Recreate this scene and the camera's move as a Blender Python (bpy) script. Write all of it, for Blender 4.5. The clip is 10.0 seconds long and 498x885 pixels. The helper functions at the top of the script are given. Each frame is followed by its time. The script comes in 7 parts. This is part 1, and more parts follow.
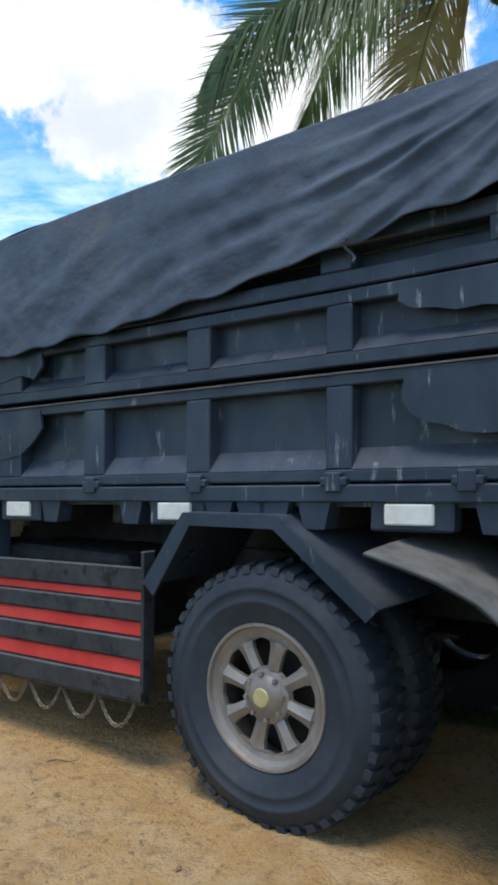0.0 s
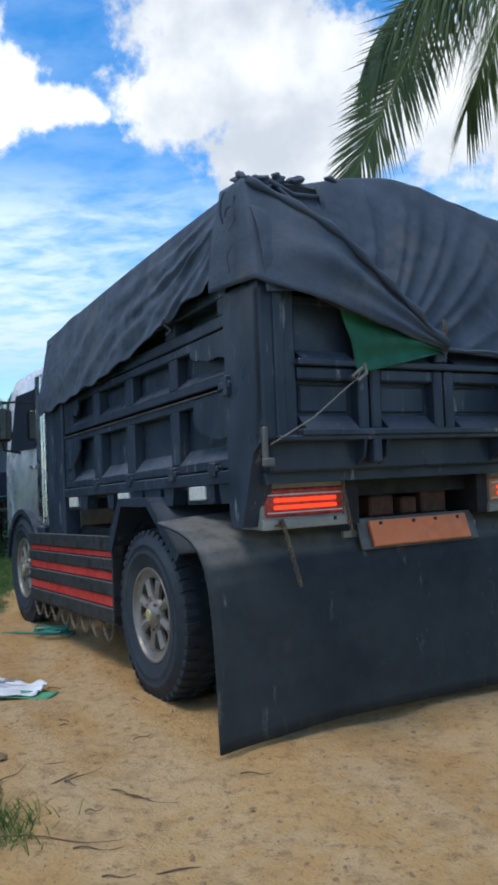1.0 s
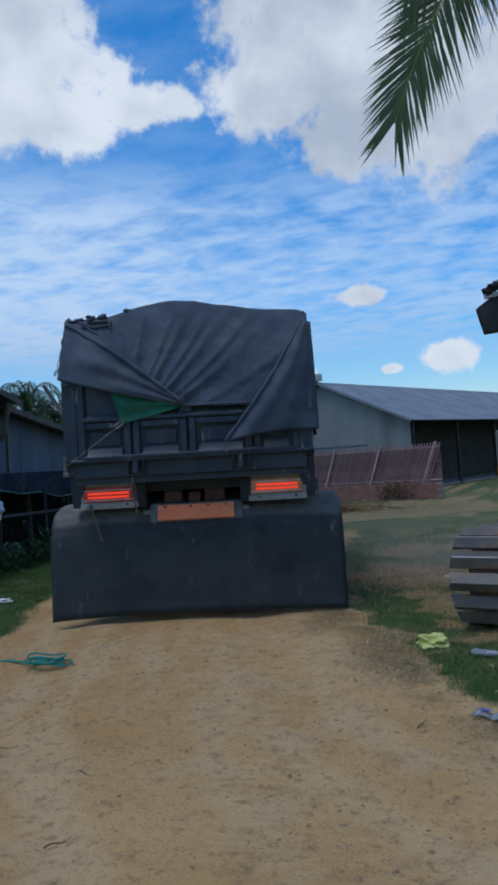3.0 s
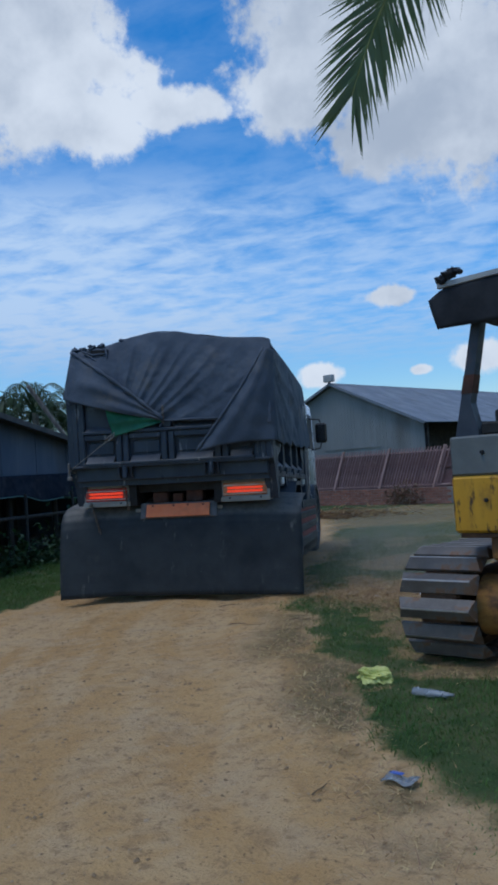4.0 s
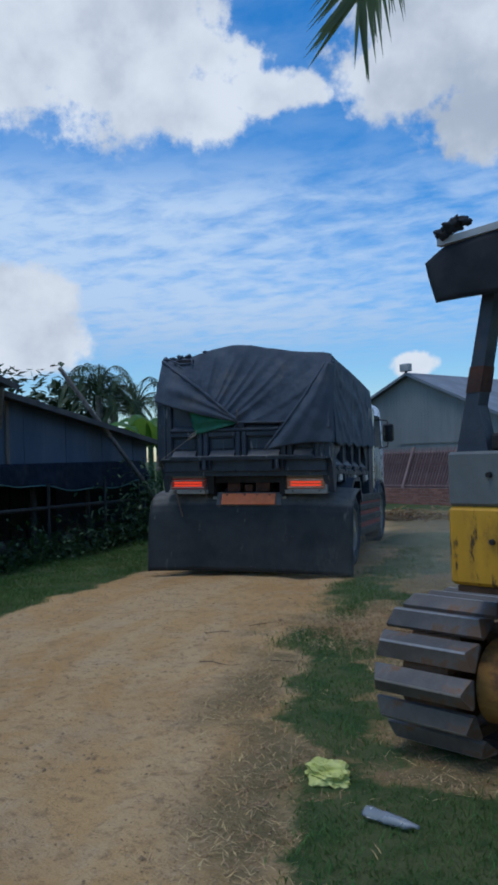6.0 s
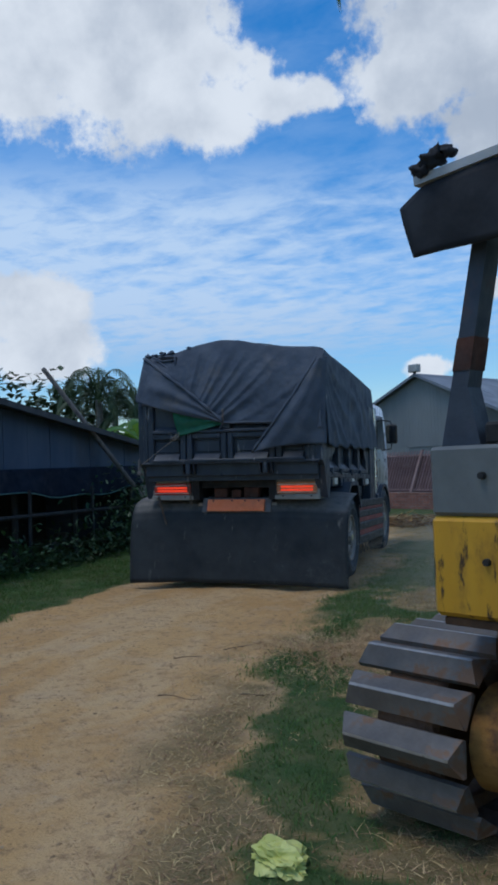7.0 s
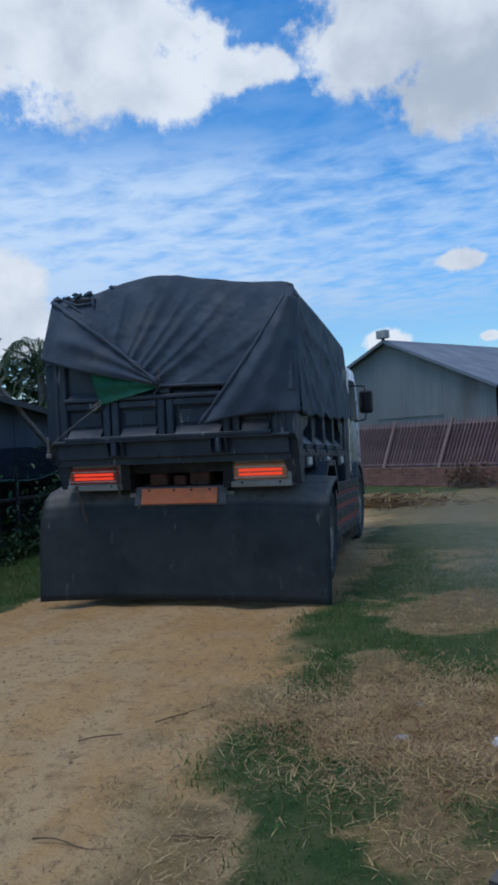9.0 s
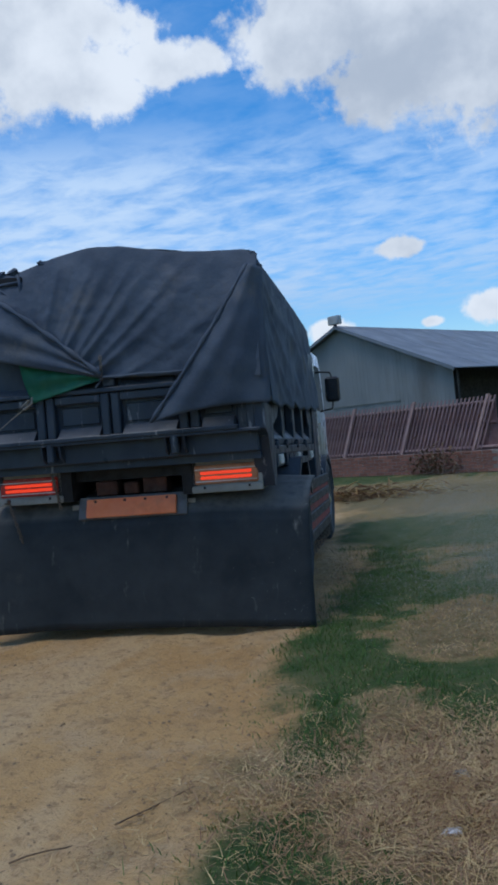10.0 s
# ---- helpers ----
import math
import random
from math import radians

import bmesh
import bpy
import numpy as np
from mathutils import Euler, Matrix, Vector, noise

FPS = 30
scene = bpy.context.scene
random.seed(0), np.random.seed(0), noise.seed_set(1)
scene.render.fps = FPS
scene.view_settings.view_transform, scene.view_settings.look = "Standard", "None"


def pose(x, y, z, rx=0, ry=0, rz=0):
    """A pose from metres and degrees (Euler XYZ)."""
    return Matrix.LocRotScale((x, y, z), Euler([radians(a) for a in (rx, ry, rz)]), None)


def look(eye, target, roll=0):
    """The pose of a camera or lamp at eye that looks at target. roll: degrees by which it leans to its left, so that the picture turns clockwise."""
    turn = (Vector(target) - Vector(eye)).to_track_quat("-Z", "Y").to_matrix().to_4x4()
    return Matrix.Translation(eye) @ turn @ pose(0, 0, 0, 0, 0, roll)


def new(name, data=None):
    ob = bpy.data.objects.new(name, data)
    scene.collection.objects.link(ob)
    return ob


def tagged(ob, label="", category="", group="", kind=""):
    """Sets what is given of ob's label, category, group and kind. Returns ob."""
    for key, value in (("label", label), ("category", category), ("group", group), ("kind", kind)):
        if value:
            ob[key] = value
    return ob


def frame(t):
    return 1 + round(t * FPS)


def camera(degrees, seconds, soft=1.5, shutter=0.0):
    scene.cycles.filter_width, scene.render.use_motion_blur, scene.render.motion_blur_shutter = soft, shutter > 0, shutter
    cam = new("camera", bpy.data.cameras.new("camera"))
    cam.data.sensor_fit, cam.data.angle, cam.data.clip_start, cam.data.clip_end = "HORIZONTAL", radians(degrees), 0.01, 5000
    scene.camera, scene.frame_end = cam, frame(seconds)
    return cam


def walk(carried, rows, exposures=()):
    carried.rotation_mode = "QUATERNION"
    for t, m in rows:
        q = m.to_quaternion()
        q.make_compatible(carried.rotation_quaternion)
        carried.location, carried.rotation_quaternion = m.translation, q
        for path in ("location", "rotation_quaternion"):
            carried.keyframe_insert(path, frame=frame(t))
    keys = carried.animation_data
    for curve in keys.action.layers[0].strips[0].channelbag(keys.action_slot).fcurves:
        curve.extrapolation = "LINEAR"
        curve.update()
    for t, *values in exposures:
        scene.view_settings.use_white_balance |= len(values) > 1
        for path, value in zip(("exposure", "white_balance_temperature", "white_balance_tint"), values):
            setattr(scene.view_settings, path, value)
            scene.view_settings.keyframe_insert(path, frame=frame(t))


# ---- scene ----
cam = camera(34.97, 10.0, soft=3.3)
# seconds, x, y, z, yaw, pitch, roll of the camera
ROWS = [
    (0.0, 0.000, 0.000, 1.506, -0.005, 1.049, -0.340),
    (0.5, -0.063, 0.106, 1.458, 6.065, 1.419, -0.004),
    (1.0, -0.065, 0.277, 1.413, 12.708, 2.078, 2.306),
    (1.5, 0.043, 0.512, 1.434, 19.305, 1.994, 2.250),
    (2.0, 0.032, 0.837, 1.396, 22.304, 2.201, 1.605),
    (2.5, 0.125, 1.246, 1.420, 21.090, 2.085, 3.820),
    (2.7, 0.199, 1.429, 1.409, 20.483, 1.875, 4.400),
    (3.1, 0.305, 1.758, 1.462, 20.299, 1.562, 3.901),
    (3.4, 0.396, 2.000, 1.481, 20.739, 1.474, 3.346),
    (3.8, 0.583, 2.346, 1.470, 21.773, 1.604, 3.269),
    (4.0, 0.733, 2.546, 1.462, 22.297, 1.806, 3.849),
    (4.5, 0.888, 2.990, 1.529, 23.155, 1.284, 3.745),
    (5.0, 0.903, 3.351, 1.550, 23.411, 1.086, 2.625),
    (5.5, 0.995, 3.841, 1.563, 25.586, 1.111, 2.425),
    (6.0, 0.988, 4.157, 1.575, 28.761, 1.140, 1.799),
    (6.2, 0.967, 4.332, 1.567, 28.915, 1.475, 1.757),
    (6.6, 0.939, 4.691, 1.529, 29.331, 1.693, 1.860),
    (6.9, 0.898, 4.955, 1.530, 29.629, 1.619, 2.115),
    (7.3, 0.786, 5.286, 1.568, 29.903, 1.364, 2.528),
    (7.5, 0.688, 5.434, 1.569, 29.927, 1.261, 2.559),
    (8.0, 0.488, 5.962, 1.518, 29.016, 1.394, 3.018),
    (8.5, 0.216, 6.536, 1.526, 29.280, 0.683, 3.200),
    (9.0, -0.115, 7.029, 1.530, 26.955, -0.301, 3.397),
    (9.5, -0.427, 7.569, 1.544, 25.585, -0.880, 3.828),
    (10.0, -0.696, 7.957, 1.551, 23.289, -1.035, 6.028),
]
walk(cam, [(t, pose(x, y, z, 90 + pitch, roll, yaw)) for t, x, y, z, yaw, pitch, roll in ROWS],
     exposures=[(0.0, 0.98, 6900, 10), (0.5, 0.86, 6750, 10), (1.0, 0.66, 6600, 10), (1.5, 0.46, 6400, 10), (2.0, 0.30, 6250, 10), (2.5, 0.12, 6050, 10), (4.0, -0.04, 5800, 10), (6.0, -0.02, 5900, 10), (7.5, 0.02, 6000, 10), (8.5, 0.06, 6000, 10), (10.0, 0.12, 5950, 10)])

# seconds, x, y of the rear axle on the ground, heading and lean of the truck
TRUCK_ROWS = [
    (0.0, 0.814, 4.247, 52.652, 0.00),
    (0.5, -0.144, 5.083, 47.339, 0.00),
    (1.0, -0.926, 5.941, 42.706, 0.00),
    (1.5, -1.701, 6.773, 36.536, 0.00),
    (2.0, -2.365, 7.704, 31.555, 0.40),
    (2.5, -2.906, 8.782, 22.671, 0.80),
    (2.7, -3.096, 9.222, 20.947, 0.80),
    (3.1, -3.381, 10.055, 17.731, 0.81),
    (3.4, -3.538, 10.641, 15.471, 0.81),
    (3.8, -3.702, 11.409, 13.001, 0.82),
    (4.0, -3.794, 11.804, 12.320, 0.82),
    (4.5, -4.049, 12.829, 12.340, 0.83),
    (5.0, -4.169, 13.516, 12.316, 0.84),
    (5.5, -4.357, 14.234, 12.026, 0.85),
    (6.0, -4.418, 14.596, 11.854, 0.85),
    (6.2, -4.436, 14.671, 11.771, 0.86),
    (6.6, -4.460, 14.718, 11.628, 0.86),
    (6.9, -4.457, 14.700, 11.622, 0.87),
    (7.3, -4.421, 14.639, 11.830, 0.87),
    (7.5, -4.384, 14.613, 12.074, 0.88),
    (8.0, -4.372, 14.523, 12.227, 0.88),
    (8.5, -4.370, 14.475, 12.406, 0.89),
    (9.0, -4.382, 14.474, 12.782, 0.90),
    (9.5, -4.398, 14.498, 13.007, 1.10),
    (10.0, -4.403, 14.488, 12.674, 1.30),
]

# ---------------------------------------------------------------- world and light
SUN_EL, SUN_AZ = 71.0, 150.0    # degrees; azimuth counted to the left from +y


def direction(az, el):
    a, e = radians(az), radians(el)
    return Vector((-math.sin(a) * math.cos(e), math.cos(a) * math.cos(e), math.sin(e)))


def build_world():
    w = bpy.data.worlds.new("sky")
    scene.world = w
    w.use_nodes = True
    nt = w.node_tree
    nt.nodes.clear()
    N, L = nt.nodes.new, nt.links.new

    def val(op, a, b=None, clamp=False):
        n = N("ShaderNodeMath")
        n.operation, n.use_clamp = op, clamp
        for i, s in enumerate((a, b)):
            if s is None:
                continue
            if isinstance(s, (int, float)):
                n.inputs[i].default_value = s
            else:
                L(s, n.inputs[i])
        return n.outputs[0]

    def dot(a, vec):
        n = N("ShaderNodeVectorMath")
        n.operation = "DOT_PRODUCT"
        L(a, n.inputs[0])
        n.inputs[1].default_value = vec
        return n.outputs["Value"]

    def ramp(s, a, b):
        n = N("ShaderNodeMapRange")
        n.interpolation_type = "SMOOTHSTEP"
        n.inputs[1].default_value, n.inputs[2].default_value = a, b
        L(s, n.inputs[0])
        return n.outputs[0]

    def noise_of(vec, scale, detail=6, rough=0.55, stretch=(1, 1, 1), distort=0.0):
        m = N("ShaderNodeMapping")
        m.inputs["Scale"].default_value = stretch
        L(vec, m.inputs[0])
        n = N("ShaderNodeTexNoise")
        n.inputs["Scale"].default_value, n.inputs["Detail"].default_value = scale, detail
        n.inputs["Roughness"].default_value, n.inputs["Distortion"].default_value = rough, distort
        L(m.outputs[0], n.inputs["Vector"])
        return n.outputs[0]

    def mix(f, a, b):
        n = N("ShaderNodeMix")
        n.data_type = "RGBA"
        for s, i in ((f, 0), (a, 6), (b, 7)):
            if isinstance(s, tuple):
                n.inputs[i].default_value = s
            elif isinstance(s, (int, float)):
                n.inputs[i].default_value = s
            else:
                L(s, n.inputs[i])
        return n.outputs[2]

    coord = N("ShaderNodeTexCoord").outputs["Generated"]
    sky = N("ShaderNodeTexSky")
    sky.sky_type, sky.sun_disc = "NISHITA", False
    sky.sun_elevation, sky.sun_rotation = radians(SUN_EL), radians(-SUN_AZ)
    sky.air_density, sky.dust_density, sky.ozone_density = 1.0, 0.2, 3.0
    blue = N("ShaderNodeHueSaturation")
    blue.inputs["Saturation"].default_value, blue.inputs["Value"].default_value = 1.42, 0.150
    L(sky.outputs[0], blue.inputs["Color"])

    # heaped clouds: centre azimuth, elevation, half width, half height in degrees
    heaps = [(39, 29, 10.5, 7.2), (33.5, 24.3, 6.0, 2.9), (47, 27, 8, 5.5), (26.3, 24.9, 4.4, 1.5), (13, 28.5, 8.3, 6.0), (6, 25, 9, 6.5), (-6, 24, 10, 7), (10.5, 22.0, 5.6, 3.0), (17.3, 25.6, 4.4, 3.0),
             (45, 11, 4.0, 3.0), (45.5, 12.2, 2.4, 1.9), (42.8, 11.6, 2.2, 1.7), (44, 8.4, 4.2, 2.4), (11.4, 11.4, 1.9, 0.8), (5.6, 6.6, 2.2, 1.3), (16.6, 6.3, 1.7, 0.9),
             (9.5, 6.1, 0.9, 0.4), (-16, 14, 9, 6), (70, 20, 12, 8), (110, 30, 18, 9), (170, 26, 20, 9), (-60, 28, 18, 8), (-120, 20, 14, 8), (20, 52, 18, 9), (-40, 60, 20, 12), (150, 60, 16, 9)]
    lumps = noise_of(coord, 10.0, 8, 0.56)
    small = noise_of(coord, 36.0, 6, 0.62)
    tiny = noise_of(coord, 120.0, 4, 0.6)
    fine = val("ADD", val("MULTIPLY", val("SUBTRACT", tiny, 0.5), 0.22), val("ADD", val("MULTIPLY", val("SUBTRACT", lumps, 0.5), 1.35), val("MULTIPLY", val("SUBTRACT", small, 0.5), 0.95)))
    best = None
    for az, el, ra, re in heaps:
        c = direction(az, el)
        side = direction(az + 90, 0)
        up = side.cross(c)
        up = up if up.z > 0 else -up
        u = dot(coord, side / math.sin(radians(ra)))
        v = dot(coord, up / math.sin(radians(re)))
        r = val("SQRT", val("ADD", val("MULTIPLY", u, u), val("MULTIPLY", v, v)))
        b = val("SUBTRACT", 1.0, r)
        best = b if best is None else val("MAXIMUM", best, b)
    # a blue gap between the two great heaps
    gc, gs = direction(24.8, 29.6), direction(114.8, 0)
    gu = gs.cross(gc)
    gr = val("SQRT", val("ADD", val("POWER", dot(coord, gs / math.sin(radians(3.7))), 2.0), val("POWER", dot(coord, gu / math.sin(radians(3.5))), 2.0)))
    gr = val("ADD", gr, val("MULTIPLY", val("SUBTRACT", val("LESS_THAN", dot(coord, tuple(gc)), 0.9), 0.0), 9.0))
    best = val("MINIMUM", best, val("MULTIPLY", val("SUBTRACT", gr, 0.9), 1.2))
    body = val("ADD", best, fine)
    heap = ramp(body, -0.08, 0.33)

    # thin rippled layer, seen on a plane high above
    sep = N("ShaderNodeSeparateXYZ")
    L(coord, sep.inputs[0])
    h = val("ADD", val("MAXIMUM", sep.outputs[2], 0.0), 0.06)
    flat = N("ShaderNodeCombineXYZ")
    L(val("DIVIDE", sep.outputs[0], h), flat.inputs[0])
    L(val("DIVIDE", sep.outputs[1], h), flat.inputs[1])
    veil = noise_of(flat.outputs[0], 6.5, 7, 0.60, (0.8, 1.0, 1.0), 0.3)
    wide = noise_of(flat.outputs[0], 0.3, 3, 0.5)
    mid = noise_of(flat.outputs[0], 1.7, 6, 0.62, (0.8, 1.0, 1.0), 0.4)
    veil = val("ADD", val("MULTIPLY", veil, 0.70), val("MULTIPLY", mid, 0.36))
    thin = val("MULTIPLY", ramp(val("ADD", veil, val("MULTIPLY", val("SUBTRACT", wide, 0.5), 0.5)), 0.28, 0.68), 0.86)
    left = ramp(dot(coord, tuple(direction(60, 0))), 0.62, 0.95)
    thin = val("MULTIPLY", val("ADD", thin, val("MULTIPLY", left, 0.34)), val("ADD", 0.86, val("MULTIPLY", left, 0.14)), True)
    low = ramp(sep.outputs[2], 0.09, 0.175)
    thin = val("MULTIPLY", thin, val("MULTIPLY", low, val("SUBTRACT", 1.0, val("MULTIPLY", ramp(sep.outputs[2], 0.295, 0.375), 0.72))))

    shade = noise_of(coord, 8.0, 6, 0.55)
    under = val("MULTIPLY", val("MULTIPLY", ramp(sep.outputs[2], 0.20, 0.34), val("SUBTRACT", 1.0, left)), 0.15)
    white = mix(ramp(val("ADD", val("ADD", val("MULTIPLY", body, 0.06), under), shade), 0.40, 0.88), (0.74, 0.77, 0.80, 1), (0.41, 0.46, 0.53, 1))
    col = mix(thin, blue.outputs[0], (0.49, 0.63, 0.81, 1))
    dim = N("ShaderNodeHueSaturation")
    L(val("ADD", 0.76, val("MULTIPLY", ramp(sep.outputs[2], 0.03, 0.24), 0.24)), dim.inputs["Value"])
    L(col, dim.inputs["Color"])
    col = mix(heap, dim.outputs[0], white)
    bg = N("ShaderNodeBackground")
    L(col, bg.inputs[0])
    bg.inputs[1].default_value = 1.0
    out = N("ShaderNodeOutputWorld")
    L(bg.outputs[0], out.inputs[0])


build_world()
sun_data = bpy.data.lights.new("sun", "SUN")
sun_data.energy, sun_data.angle, sun_data.color = 1.2, radians(22), (1.0, 0.95, 0.87)
sun = new("sun", sun_data)
sun.matrix_world = look(direction(SUN_AZ, SUN_EL) * 50, (0, 0, 0))


# ---------------------------------------------------------------- materials
def surface(name, a, b, scale=4.0, rough=0.6, metal=0.0, bump=0.15, bump_scale=60.0, dirt=None, dirt_scale=1.6, dirt_at=(0.52, 0.72), dirt_amount=0.7,
            stretch=(1, 1, 1), random_tone=0.0, spec=0.4, rough_var=0.15, transmission=0.0, dust=None, scratch=None, island=0.0):
    """Two tones mixed by noise, dirt over them, varied roughness and relief."""
    m = bpy.data.materials.new(name)
    m.use_nodes = True
    nt = m.node_tree
    N, L = nt.nodes.new, nt.links.new
    p = nt.nodes["Principled BSDF"]
    tc = N("ShaderNodeTexCoord")
    mp = N("ShaderNodeMapping")
    mp.inputs["Scale"].default_value = stretch
    L(tc.outputs["Object"], mp.inputs[0])

    def noise_node(sc, detail=6.0, rg=0.6):
        n = N("ShaderNodeTexNoise")
        n.inputs["Scale"].default_value, n.inputs["Detail"].default_value, n.inputs["Roughness"].default_value = sc, detail, rg
        L(mp.outputs[0], n.inputs["Vector"])
        return n.outputs[0]

    def ranged(s, lo, hi, x0=0.0, x1=1.0):
        n = N("ShaderNodeMapRange")
        n.interpolation_type = "SMOOTHSTEP"
        for i, v in enumerate((lo, hi, x0, x1)):
            n.inputs[i + 1].default_value = v
        L(s, n.inputs[0])
        return n.outputs[0]

    def mixed(f, x, y):
        n = N("ShaderNodeMix")
        n.data_type = "RGBA"
        for s, i in ((f, 0), (x, 6), (y, 7)):
            if isinstance(s, tuple):
                n.inputs[i].default_value = (*s, 1.0)[:4]
            else:
                L(s, n.inputs[i])
        return n.outputs[2]

    n1 = noise_node(scale)
    col = mixed(ranged(n1, 0.32, 0.68), a, b)
    if dirt:
        n2 = noise_node(dirt_scale, 9.0, 0.68)
        col = mixed(ranged(n2, dirt_at[0], dirt_at[1], 0.0, dirt_amount), col, dirt)
    if scratch:
        ms = N("ShaderNodeMapping")
        ms.inputs["Scale"].default_value = scratch[1]
        L(tc.outputs["Object"], ms.inputs[0])
        ns = N("ShaderNodeTexNoise")
        ns.inputs["Scale"].default_value, ns.inputs["Detail"].default_value, ns.inputs["Roughness"].default_value = scratch[2], 7.0, 0.65
        L(ms.outputs[0], ns.inputs["Vector"])
        col = mixed(ranged(ns.outputs[0], *(scratch[4] if len(scratch) > 4 else (0.60, 0.74)), 0.0, scratch[3]), col, scratch[0])
    # lighter on upward faces: dust, and light from above put into the colour
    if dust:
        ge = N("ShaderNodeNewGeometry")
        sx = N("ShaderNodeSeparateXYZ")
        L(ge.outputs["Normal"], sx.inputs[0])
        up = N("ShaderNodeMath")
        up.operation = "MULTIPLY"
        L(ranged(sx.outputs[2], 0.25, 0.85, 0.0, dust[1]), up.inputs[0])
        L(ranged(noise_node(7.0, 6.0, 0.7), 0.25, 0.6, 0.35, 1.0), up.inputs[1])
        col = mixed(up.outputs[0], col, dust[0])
    if island:
        gi = N("ShaderNodeNewGeometry")
        hi = N("ShaderNodeHueSaturation")
        L(ranged(gi.outputs["Random Per Island"], 0.0, 1.0, 1.0 - island, 1.0 + island), hi.inputs["Value"])
        L(ranged(gi.outputs["Random Per Island"], 0.0, 1.0, 0.47, 0.51), hi.inputs["Hue"])
        L(col, hi.inputs["Color"])
        col = hi.outputs[0]
    if random_tone:
        oi = N("ShaderNodeObjectInfo")
        hv = N("ShaderNodeHueSaturation")
        L(ranged(oi.outputs["Random"], 0.0, 1.0, 1.0 - random_tone, 1.0 + random_tone), hv.inputs["Value"])
        L(col, hv.inputs["Color"])
        col = hv.outputs[0]
    L(col, p.inputs["Base Color"])
    p.inputs["Metallic"].default_value = metal
    p.inputs["Specular IOR Level"].default_value = spec
    p.inputs["Transmission Weight"].default_value = transmission
    L(ranged(noise_node(scale * 2.3), 0.3, 0.7, max(0.02, rough - rough_var), min(1.0, rough + rough_var)), p.inputs["Roughness"])
    if bump:
        n3 = noise_node(bump_scale, 5.0)
        bn = N("ShaderNodeBump")
        bn.inputs["Strength"].default_value, bn.inputs["Distance"].default_value = bump, 0.02
        L(n3, bn.inputs["Height"])
        L(bn.outputs[0], p.inputs["Normal"])
    return m


def glow(name, colour, strength):
    m = bpy.data.materials.new(name)
    m.use_nodes = True
    p = m.node_tree.nodes["Principled BSDF"]
    p.inputs["Base Color"].default_value = (*colour, 1)
    p.inputs["Emission Color"].default_value = (*colour, 1)
    p.inputs["Emission Strength"].default_value = strength
    return m


